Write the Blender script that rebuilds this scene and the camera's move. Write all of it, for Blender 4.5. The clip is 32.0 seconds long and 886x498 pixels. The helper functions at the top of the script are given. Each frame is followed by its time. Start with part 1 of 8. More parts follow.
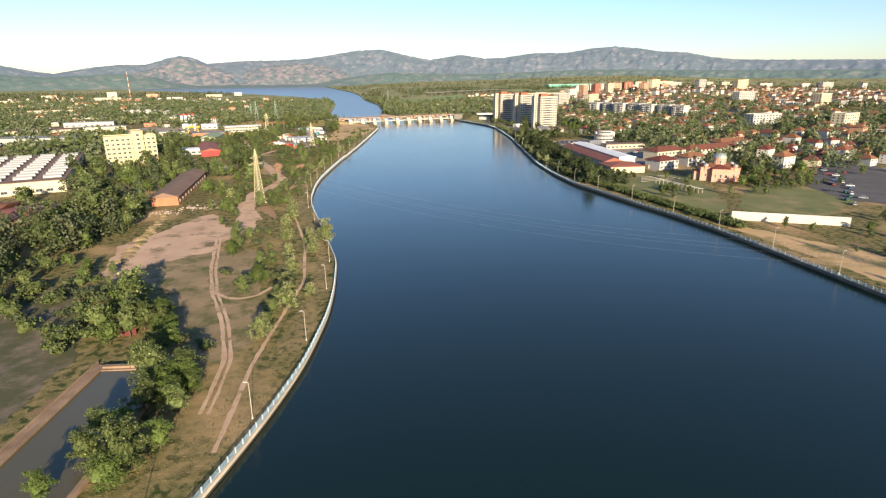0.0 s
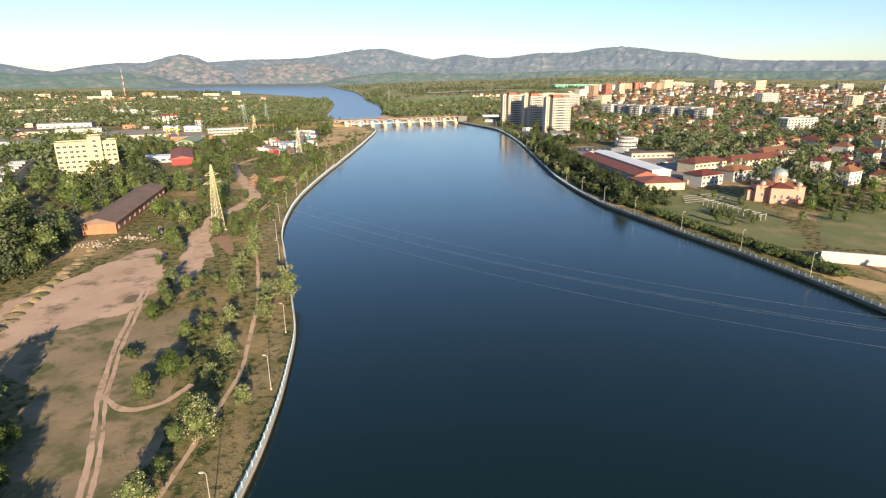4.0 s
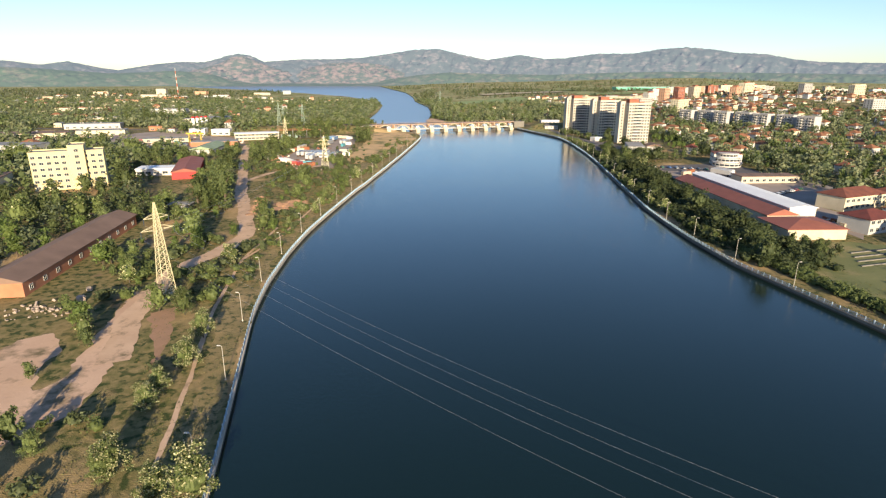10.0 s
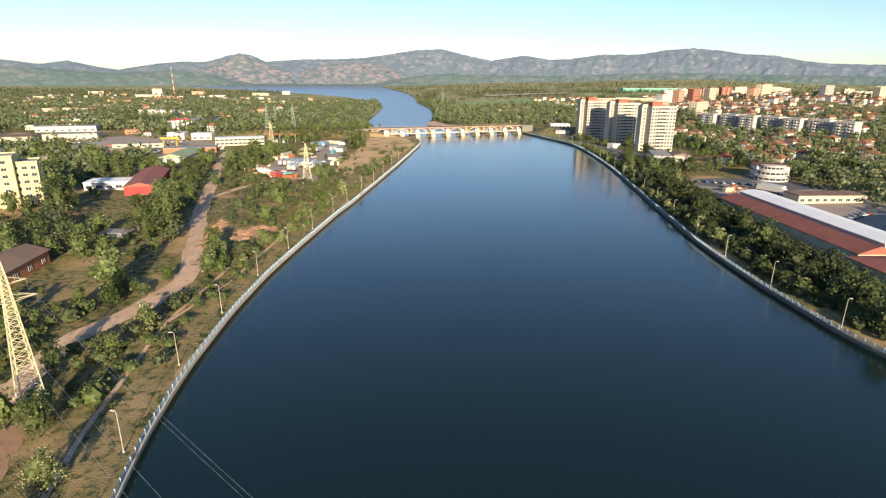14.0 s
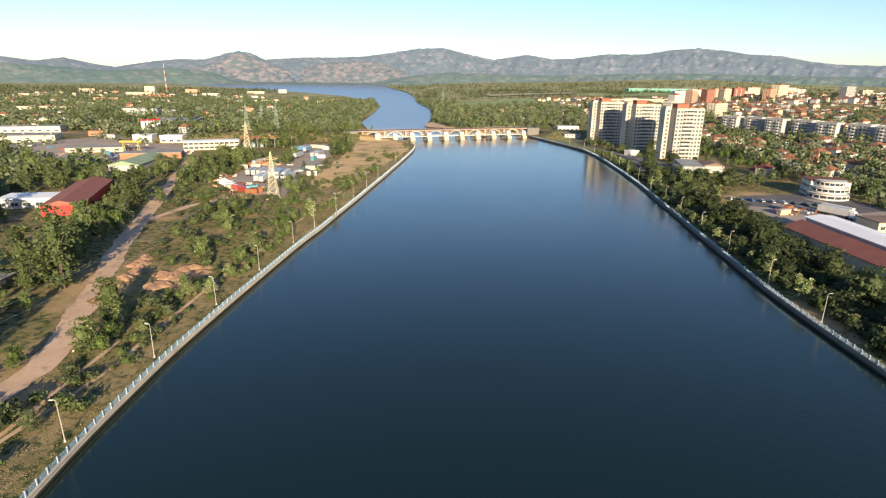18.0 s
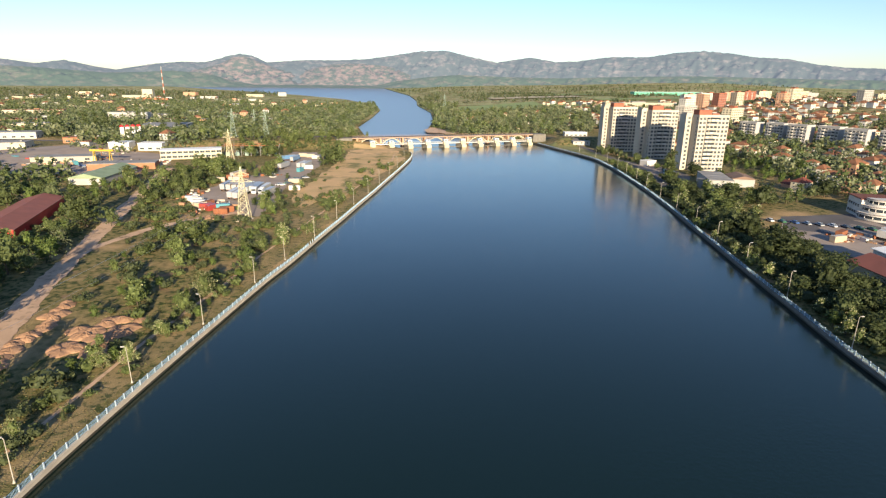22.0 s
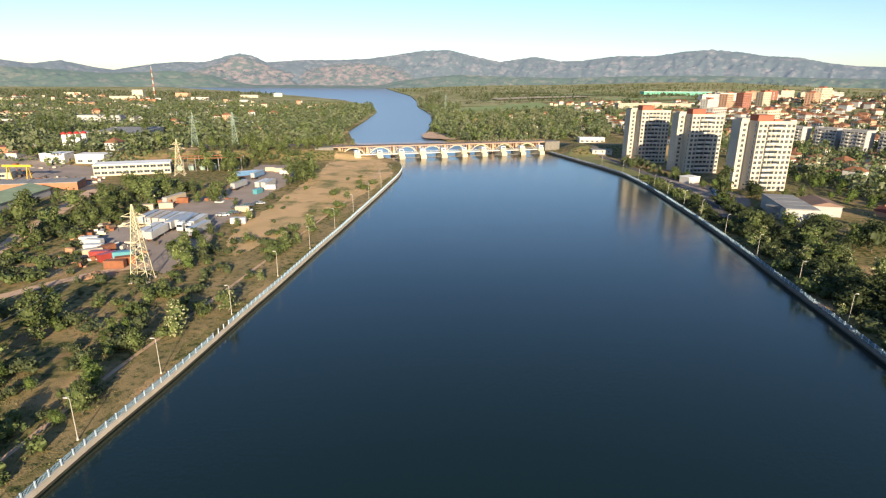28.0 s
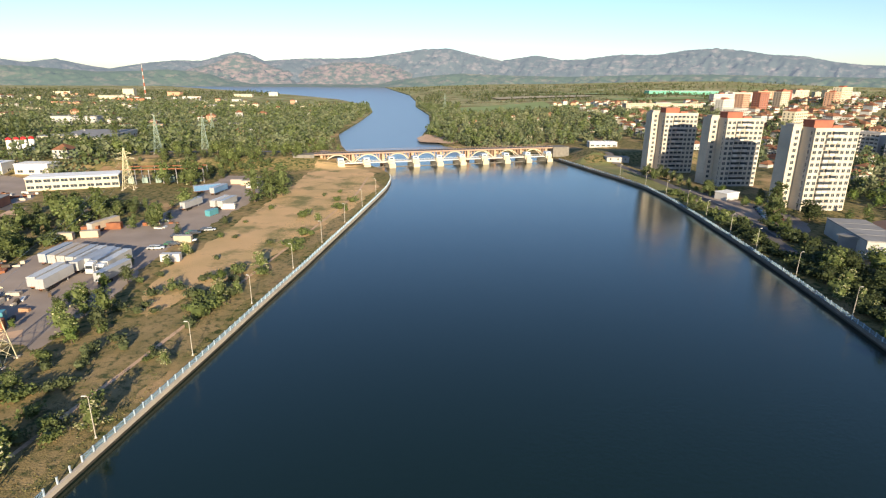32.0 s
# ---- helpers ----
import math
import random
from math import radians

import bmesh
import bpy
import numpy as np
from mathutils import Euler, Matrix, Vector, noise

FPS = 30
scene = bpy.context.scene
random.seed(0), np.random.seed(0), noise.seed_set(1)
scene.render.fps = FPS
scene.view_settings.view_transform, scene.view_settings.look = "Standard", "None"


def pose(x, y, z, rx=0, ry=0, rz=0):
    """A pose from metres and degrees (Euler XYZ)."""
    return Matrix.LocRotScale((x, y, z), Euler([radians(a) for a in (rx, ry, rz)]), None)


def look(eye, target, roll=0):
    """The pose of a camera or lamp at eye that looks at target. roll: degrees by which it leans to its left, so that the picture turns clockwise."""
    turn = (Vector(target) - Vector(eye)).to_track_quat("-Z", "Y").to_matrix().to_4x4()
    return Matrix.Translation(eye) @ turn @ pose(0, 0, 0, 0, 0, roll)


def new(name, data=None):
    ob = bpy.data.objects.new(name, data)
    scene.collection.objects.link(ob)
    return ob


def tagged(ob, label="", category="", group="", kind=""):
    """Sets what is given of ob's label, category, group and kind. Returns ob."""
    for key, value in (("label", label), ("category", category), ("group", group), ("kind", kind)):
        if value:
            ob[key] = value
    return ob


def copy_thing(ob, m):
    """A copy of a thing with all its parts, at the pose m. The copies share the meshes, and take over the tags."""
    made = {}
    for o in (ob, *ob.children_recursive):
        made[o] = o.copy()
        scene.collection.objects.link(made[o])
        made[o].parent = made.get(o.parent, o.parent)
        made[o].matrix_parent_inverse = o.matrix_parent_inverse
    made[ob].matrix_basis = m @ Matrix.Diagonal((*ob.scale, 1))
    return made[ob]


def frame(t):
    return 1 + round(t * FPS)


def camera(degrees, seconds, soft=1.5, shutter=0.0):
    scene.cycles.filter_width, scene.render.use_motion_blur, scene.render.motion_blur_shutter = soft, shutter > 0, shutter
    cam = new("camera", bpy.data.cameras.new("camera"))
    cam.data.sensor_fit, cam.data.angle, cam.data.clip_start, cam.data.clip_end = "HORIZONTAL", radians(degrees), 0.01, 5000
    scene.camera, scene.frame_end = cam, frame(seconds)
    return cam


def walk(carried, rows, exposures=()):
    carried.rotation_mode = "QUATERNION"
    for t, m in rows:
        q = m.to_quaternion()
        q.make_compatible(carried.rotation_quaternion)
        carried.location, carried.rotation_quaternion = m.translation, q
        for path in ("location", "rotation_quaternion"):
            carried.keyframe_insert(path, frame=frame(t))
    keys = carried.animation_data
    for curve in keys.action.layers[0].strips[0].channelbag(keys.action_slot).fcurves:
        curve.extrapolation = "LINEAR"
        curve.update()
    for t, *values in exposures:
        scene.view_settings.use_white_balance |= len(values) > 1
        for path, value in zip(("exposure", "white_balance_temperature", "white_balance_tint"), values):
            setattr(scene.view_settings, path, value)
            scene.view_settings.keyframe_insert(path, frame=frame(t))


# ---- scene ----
# seconds, eye x, y, z, tilt, yaw, roll
PATH = [
    (0, 3.22, -24.35, 64.75, 72.70, -2.89, -0.50),
    (0.5, 3.55, -16.72, 64.55, 72.72, -2.89, -0.52),
    (1, 3.87, -9.07, 64.33, 72.68, -2.81, -0.45),
    (1.5, 4.20, -1.47, 64.14, 72.63, -2.81, -0.40),
    (2, 4.56, 6.03, 64.01, 72.67, -2.80, -0.28),
    (2.5, 4.98, 13.38, 63.99, 72.67, -2.75, -0.31),
    (3, 5.45, 20.63, 64.03, 72.67, -2.70, -0.26),
    (3.5, 5.90, 27.84, 64.08, 72.67, -2.66, -0.25),
    (5.5, 7.20, 57.07, 63.81, 72.72, -2.49, -0.14),
    (6, 7.45, 64.36, 63.68, 72.75, -2.44, -0.06),
    (6.5, 7.71, 71.61, 63.50, 72.72, -2.43, 0.05),
    (7, 7.96, 78.84, 63.30, 72.77, -0.60, -0.09),
    (7.5, 8.16, 86.03, 63.10, 72.75, 1.26, -0.09),
    (8, 8.26, 93.14, 62.96, 72.81, 1.93, -0.04),
    (8.5, 8.21, 100.15, 62.92, 72.80, 2.32, 0.03),
    (9, 8.07, 107.09, 62.94, 72.76, 2.38, 0.05),
    (9.5, 7.86, 113.99, 62.96, 72.73, 2.47, 0.14),
    (10, 7.64, 120.87, 62.90, 72.77, 2.51, 0.16),
    (10.5, 7.38, 127.73, 62.71, 72.75, 2.57, 0.16),
    (11, 7.07, 134.57, 62.44, 72.83, 2.53, 0.18),
    (11.5, 6.78, 141.39, 62.17, 72.83, 2.54, 0.20),
    (12, 6.57, 148.19, 61.99, 72.87, 2.53, 0.23),
    (12.5, 6.46, 154.95, 61.96, 72.87, 2.61, 0.24),
    (13, 6.41, 161.65, 62.02, 72.86, 2.60, 0.29),
    (13.5, 6.43, 168.41, 62.07, 72.81, 2.72, 0.29),
    (14, 6.52, 175.33, 62.02, 72.84, 2.80, 0.35),
    (14.5, 6.75, 182.47, 61.81, 72.84, 2.79, 0.39),
    (16.5, 7.68, 211.84, 60.73, 72.81, 2.85, 0.55),
    (17, 7.64, 219.39, 60.56, 72.79, 2.86, 0.64),
    (17.5, 7.56, 226.61, 60.45, 72.71, 2.93, 0.73),
    (18, 7.50, 233.04, 60.43, 72.78, 2.89, 0.67),
    (18.5, 7.46, 238.35, 60.54, 72.94, 2.87, 0.64),
    (19, 7.40, 242.85, 60.77, 73.18, 2.87, 0.62),
    (19.5, 7.36, 247.06, 61.01, 73.18, 2.84, 0.68),
    (20, 7.39, 251.54, 61.14, 73.07, 2.87, 0.72),
    (20.5, 7.52, 256.23, 61.12, 72.99, 2.95, 0.71),
    (21, 7.74, 260.93, 61.01, 73.02, 3.06, 0.69),
    (21.5, 7.94, 265.86, 60.87, 73.05, 3.13, 0.68),
    (22, 8.02, 271.29, 60.76, 73.04, 3.18, 0.70),
    (22.5, 7.90, 277.39, 60.68, 73.04, 3.22, 0.65),
    (23, 7.67, 284.01, 60.60, 73.00, 3.22, 0.62),
    (23.5, 7.41, 290.83, 60.52, 72.97, 3.18, 0.70),
    (24, 7.21, 297.54, 60.45, 72.94, 3.19, 0.67),
    (24.5, 7.08, 304.12, 60.39, 72.95, 3.18, 0.70),
    (25, 6.97, 310.72, 60.33, 72.97, 3.20, 0.70),
    (25.5, 6.92, 317.28, 60.26, 72.95, 3.19, 0.75),
    (27.5, 7.94, 342.73, 59.90, 73.01, 3.50, 0.62),
    (28, 8.24, 349.10, 59.84, 73.03, 3.54, 0.58),
    (28.5, 8.47, 355.59, 59.84, 72.98, 3.59, 0.57),
    (29, 8.66, 362.16, 59.89, 72.99, 3.61, 0.54),
    (29.5, 8.79, 368.74, 59.94, 72.95, 3.64, 0.58),
    (30, 8.86, 375.30, 59.93, 72.97, 3.64, 0.58),
    (30.5, 8.84, 381.80, 59.86, 72.94, 3.66, 0.57),
    (31, 8.74, 388.29, 59.74, 72.97, 3.62, 0.57),
    (31.5, 8.61, 394.77, 59.60, 72.94, 3.61, 0.57),
    (32, 8.49, 401.26, 59.48, 72.93, 3.61, 0.60),
]
cam = camera(77.16, 32.0, soft=1.25)
walk(cam, [(t, pose(x, y, z, 0, 0, yaw) @ pose(0, 0, 0, tilt, 0, 0) @ pose(0, 0, 0, 0, 0, roll))
           for t, x, y, z, tilt, yaw, roll in PATH], [(0.0, 1.13, 6450.0, 5.0), (32.0, 1.13, 6450.0, 5.0)])

# ---- daylight: low evening sun behind the flight, clear sky ----
SUN_UP, SUN_X, SUN_Y = radians(15.0), 0.26, -0.966
world = bpy.data.worlds.new("sky")
scene.world = world
world.use_nodes = True
wn = world.node_tree.nodes
sky = wn.new("ShaderNodeTexSky")
sky.sky_type = "NISHITA"
sky.sun_disc = False
sky.sun_elevation = SUN_UP
sky.sun_rotation = math.atan2(SUN_X, SUN_Y)
sky.air_density, sky.dust_density, sky.ozone_density = 1.0, 0.25, 3.0
wn["Background"].inputs["Strength"].default_value = 0.083
tint = wn.new("ShaderNodeMix")
tint.data_type, tint.blend_type = "RGBA", "MULTIPLY"
tint.inputs[0].default_value, tint.inputs[7].default_value = 1.0, (1.0, 0.965, 1.10, 1)
world.node_tree.links.new(sky.outputs[0], tint.inputs[6])
world.node_tree.links.new(tint.outputs[2], wn["Background"].inputs["Color"])
sun = new("sun", bpy.data.lights.new("sun", "SUN"))
sun.data.energy, sun.data.angle, sun.data.color = 5.0, radians(0.6), (1.0, 0.81, 0.58)
sun.matrix_world = look((0, 0, 300), (-SUN_X * 300, -SUN_Y * 300, 300 - 300 * math.tan(SUN_UP)))

# ---- materials ----
def mat(name, a, b=None, scale=0.2, fine=3.0, rough=0.85, metal=0.0, bump=0.0, per=0.0, spec=0.3, far=0.35, over=None):
    """Two-tone noise at two scales, with bump; per: variation from object to object."""
    m = bpy.data.materials.new(name)
    m.use_nodes = True
    n, l = m.node_tree.nodes, m.node_tree.links
    p = n["Principled BSDF"]
    b = b or tuple(v * 0.72 for v in a)
    geo = n.new("ShaderNodeNewGeometry")
    t1, t2 = n.new("ShaderNodeTexNoise"), n.new("ShaderNodeTexNoise")
    t1.inputs["Scale"].default_value, t2.inputs["Scale"].default_value = scale, fine
    t1.inputs["Detail"].default_value, t2.inputs["Detail"].default_value = 6, 4
    l.new(geo.outputs["Position"], t1.inputs["Vector"])
    l.new(geo.outputs["Position"], t2.inputs["Vector"])
    add = n.new("ShaderNodeMath")
    add.operation = "MULTIPLY_ADD"
    add.inputs[1].default_value = far
    l.new(t2.outputs[0], add.inputs[0])
    sub = n.new("ShaderNodeMath")
    sub.operation = "MULTIPLY_ADD"
    sub.inputs[1].default_value, sub.inputs[2].default_value = 2.0, -0.5 - far / 2
    l.new(t1.outputs[0], sub.inputs[0])
    l.new(sub.outputs[0], add.inputs[2])
    mix = n.new("ShaderNodeMix")
    mix.data_type = "RGBA"
    mix.clamp_factor = True
    mix.inputs[6].default_value, mix.inputs[7].default_value = (*a, 1), (*b, 1)
    l.new(add.outputs[0], mix.inputs[0])
    out = mix.outputs[2]
    if over:
        tint, size, lo, hi = over
        t3, r3, m3 = n.new("ShaderNodeTexNoise"), n.new("ShaderNodeMapRange"), n.new("ShaderNodeMix")
        t3.inputs["Scale"].default_value, t3.inputs["Detail"].default_value, t3.inputs["Roughness"].default_value = size, 8, 0.65
        r3.inputs[1].default_value, r3.inputs[2].default_value = lo, hi
        l.new(geo.outputs["Position"], t3.inputs["Vector"])
        l.new(t3.outputs[0], r3.inputs[0])
        m3.data_type = "RGBA"
        m3.inputs[7].default_value = (*tint, 1)
        l.new(r3.outputs[0], m3.inputs[0])
        l.new(out, m3.inputs[6])
        out = m3.outputs[2]
    if per:
        info = n.new("ShaderNodeObjectInfo")
        hsv = n.new("ShaderNodeHueSaturation")
        k = n.new("ShaderNodeMapRange")
        k.inputs[3].default_value, k.inputs[4].default_value = 1 - per, 1 + per
        l.new(info.outputs["Random"], k.inputs[0])
        l.new(k.outputs[0], hsv.inputs["Value"])
        k2 = n.new("ShaderNodeMapRange")
        k2.inputs[3].default_value, k2.inputs[4].default_value = 0.5 - per * 0.07, 0.5 + per * 0.07
        l.new(info.outputs["Random"], k2.inputs[0])
        l.new(k2.outputs[0], hsv.inputs["Hue"])
        l.new(out, hsv.inputs["Color"])
        out = hsv.outputs[0]
    l.new(out, p.inputs["Base Color"])
    p.inputs["Roughness"].default_value, p.inputs["Metallic"].default_value = rough, metal
    p.inputs["Specular IOR Level"].default_value = spec
    if bump:
        bp = n.new("ShaderNodeBump")
        bp.inputs["Strength"].default_value, bp.inputs["Distance"].default_value = 0.7, bump
        l.new(t2.outputs[0], bp.inputs["Height"])
        l.new(bp.outputs[0], p.inputs["Normal"])
    return m


def leafy(name, a, b, glow=0.4):
    """Foliage: clump-to-clump variation, and some light through the leaves."""
    m = bpy.data.materials.new(name)
    m.use_nodes = True
    n, l = m.node_tree.nodes, m.node_tree.links
    p = n["Principled BSDF"]
    geo, info, mix = n.new("ShaderNodeNewGeometry"), n.new("ShaderNodeObjectInfo"), n.new("ShaderNodeMix")
    mix.data_type = "RGBA"
    mix.inputs[6].default_value, mix.inputs[7].default_value = (*a, 1), (*b, 1)
    l.new(geo.outputs["Random Per Island"], mix.inputs[0])
    hsv, k = n.new("ShaderNodeHueSaturation"), n.new("ShaderNodeMapRange")
    k.inputs[3].default_value, k.inputs[4].default_value = 0.75, 1.3
    l.new(info.outputs["Random"], k.inputs[0])
    l.new(k.outputs[0], hsv.inputs["Value"])
    l.new(mix.outputs[2], hsv.inputs["Color"])
    l.new(hsv.outputs[0], p.inputs["Base Color"])
    p.inputs["Roughness"].default_value, p.inputs["Specular IOR Level"].default_value = 0.6, 0.25
    tr, add = n.new("ShaderNodeBsdfTranslucent"), n.new("ShaderNodeMixShader")
    l.new(hsv.outputs[0], tr.inputs["Color"])
    add.inputs[0].default_value = glow
    l.new(p.outputs[0], add.inputs[1])
    l.new(tr.outputs[0], add.inputs[2])
    l.new(add.outputs[0], n["Material Output"].inputs["Surface"])
    return m


def water_mat():
    m = bpy.data.materials.new("river_water")
    m.use_nodes = True
    n, l = m.node_tree.nodes, m.node_tree.links
    p = n["Principled BSDF"]
    p.inputs["Base Color"].default_value = (0.0050, 0.0140, 0.0115, 1)
    p.inputs["Roughness"].default_value, p.inputs["IOR"].default_value = 0.15, 1.46
    p.inputs["Specular Tint"].default_value = (0.93, 1.0, 0.84, 1)
    geo, mp = n.new("ShaderNodeNewGeometry"), n.new("ShaderNodeMapping")
    mp.inputs["Scale"].default_value = (1.0, 1.4, 1.0)
    l.new(geo.outputs["Position"], mp.inputs["Vector"])
    rip, patch, mul = n.new("ShaderNodeTexNoise"), n.new("ShaderNodeTexNoise"), n.new("ShaderNodeMath")
    rip.inputs["Scale"].default_value, rip.inputs["Detail"].default_value = 1.1, 3
    patch.inputs["Scale"].default_value, patch.inputs["Detail"].default_value = 0.012, 3
    l.new(mp.outputs[0], rip.inputs["Vector"])
    l.new(mp.outputs[0], patch.inputs["Vector"])
    mul.operation = "MULTIPLY"
    l.new(rip.outputs[0], mul.inputs[0])
    l.new(patch.outputs[0], mul.inputs[1])
    bp = n.new("ShaderNodeBump")
    bp.inputs["Strength"].default_value, bp.inputs["Distance"].default_value = 1.0, 0.075
    l.new(mul.outputs[0], bp.inputs["Height"])
    l.new(bp.outputs[0], p.inputs["Normal"])
    return m


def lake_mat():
    """Wind-ruffled open water; the pale blue base colour carries reflected sky."""
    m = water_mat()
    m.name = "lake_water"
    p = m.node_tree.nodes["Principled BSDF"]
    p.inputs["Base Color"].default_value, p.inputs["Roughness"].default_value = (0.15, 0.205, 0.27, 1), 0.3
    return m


def ground_mat():
    """Meadow: green and dry grass in large patches, bare soil in small ones."""
    m = bpy.data.materials.new("meadow")
    m.use_nodes = True
    n, l = m.node_tree.nodes, m.node_tree.links
    p = n["Principled BSDF"]
    geo = n.new("ShaderNodeNewGeometry")
    def tex(scale, detail):
        t = n.new("ShaderNodeTexNoise")
        t.inputs["Scale"].default_value, t.inputs["Detail"].default_value = scale, detail
        l.new(geo.outputs["Position"], t.inputs["Vector"])
        return t.outputs[0]
    def ramp(src, lo, hi):
        r = n.new("ShaderNodeMapRange")
        r.inputs[1].default_value, r.inputs[2].default_value = lo, hi
        l.new(src, r.inputs[0])
        return r.outputs[0]
    def blend(f, a, b):
        x = n.new("ShaderNodeMix")
        x.data_type = "RGBA"
        l.new(f, x.inputs[0])
        for k, v in ((6, a), (7, b)):
            if isinstance(v, tuple):
                x.inputs[k].default_value = (*v, 1)
            else:
                l.new(v, x.inputs[k])
        return x.outputs[2]
    grass = blend(ramp(tex(0.5, 5), 0.35, 0.65), (0.14, 0.13, 0.050), (0.28, 0.21, 0.095))
    dry = blend(ramp(tex(0.9, 5), 0.3, 0.7), (0.37, 0.25, 0.125), (0.48, 0.32, 0.165))
    speck = blend(ramp(tex(0.45, 8), 0.50, 0.60), grass, (0.055, 0.07, 0.024))
    mixed = blend(ramp(tex(0.035, 7), 0.51, 0.66), speck, dry)
    soil = blend(ramp(tex(0.09, 7), 0.62, 0.72), mixed, (0.27, 0.17, 0.10))
    # farmland beyond the dam: fields of different green
    cell, sep, far = n.new("ShaderNodeTexVoronoi"), n.new("ShaderNodeSeparateXYZ"), n.new("ShaderNodeMapRange")
    cell.inputs["Scale"].default_value = 0.007
    l.new(geo.outputs["Position"], cell.inputs["Vector"])
    l.new(geo.outputs["Position"], sep.inputs[0])
    l.new(sep.outputs[1], far.inputs[0])
    far.inputs[1].default_value, far.inputs[2].default_value, far.inputs[4].default_value = 1000.0, 1500.0, 0.75
    tone = n.new("ShaderNodeSeparateColor")
    l.new(cell.outputs["Color"], tone.inputs[0])
    fields = blend(tone.outputs[0], (0.26, 0.31, 0.12), (0.46, 0.43, 0.23))
    soil = blend(far.outputs[0], soil, blend(ramp(tex(0.02, 5), 0.45, 0.6), fields, mixed))
    l.new(soil, p.inputs["Base Color"])
    p.inputs["Roughness"].default_value, p.inputs["Specular IOR Level"].default_value = 0.95, 0.1
    bp = n.new("ShaderNodeBump")
    bp.inputs["Strength"].default_value, bp.inputs["Distance"].default_value = 0.8, 0.25
    l.new(tex(3.5, 5), bp.inputs["Height"])
    l.new(bp.outputs[0], p.inputs["Normal"])
    return m


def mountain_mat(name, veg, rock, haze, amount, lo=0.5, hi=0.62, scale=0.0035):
    """Far ridge: woods and bare rock, haze of the air between added as emission."""
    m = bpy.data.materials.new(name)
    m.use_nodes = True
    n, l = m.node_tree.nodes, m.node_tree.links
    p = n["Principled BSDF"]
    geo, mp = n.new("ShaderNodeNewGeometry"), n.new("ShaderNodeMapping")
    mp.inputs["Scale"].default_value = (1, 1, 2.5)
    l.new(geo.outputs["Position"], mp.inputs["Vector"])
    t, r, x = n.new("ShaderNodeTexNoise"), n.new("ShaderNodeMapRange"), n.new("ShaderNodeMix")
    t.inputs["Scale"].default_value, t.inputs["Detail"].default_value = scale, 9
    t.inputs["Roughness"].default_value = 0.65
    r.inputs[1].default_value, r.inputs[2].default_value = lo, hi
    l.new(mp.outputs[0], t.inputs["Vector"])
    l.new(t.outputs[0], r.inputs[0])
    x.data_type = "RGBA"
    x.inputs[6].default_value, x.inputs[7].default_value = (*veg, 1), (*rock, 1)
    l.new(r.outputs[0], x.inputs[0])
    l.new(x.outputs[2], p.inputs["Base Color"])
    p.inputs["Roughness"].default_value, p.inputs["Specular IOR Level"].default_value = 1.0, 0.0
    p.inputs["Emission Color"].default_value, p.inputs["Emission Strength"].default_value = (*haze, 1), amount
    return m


def glass_mat(name, tint, rough=0.12):
    m = bpy.data.materials.new(name)
    m.use_nodes = True
    p = m.node_tree.nodes["Principled BSDF"]
    p.inputs["Base Color"].default_value, p.inputs["Roughness"].default_value = (*tint, 1), rough
    p.inputs["Specular IOR Level"].default_value = 0.8
    return m


def tile_mat():
    """Clay tiles: courses as relief, tone by house."""
    m = mat("clay_roof_tiles", (0.215, 0.076, 0.046), (0.125, 0.05, 0.035), 0.4, 3.0, 0.9, per=0.3)
    n, l = m.node_tree.nodes, m.node_tree.links
    co, wv, bp = n.new("ShaderNodeTexCoord"), n.new("ShaderNodeTexWave"), n.new("ShaderNodeBump")
    wv.bands_direction = "Z"
    wv.inputs["Scale"].default_value = 1.1
    l.new(co.outputs["Object"], wv.inputs["Vector"])
    l.new(wv.outputs[0], bp.inputs["Height"])
    bp.inputs["Strength"].default_value, bp.inputs["Distance"].default_value = 0.6, 0.08
    l.new(bp.outputs[0], n["Principled BSDF"].inputs["Normal"])
    return m


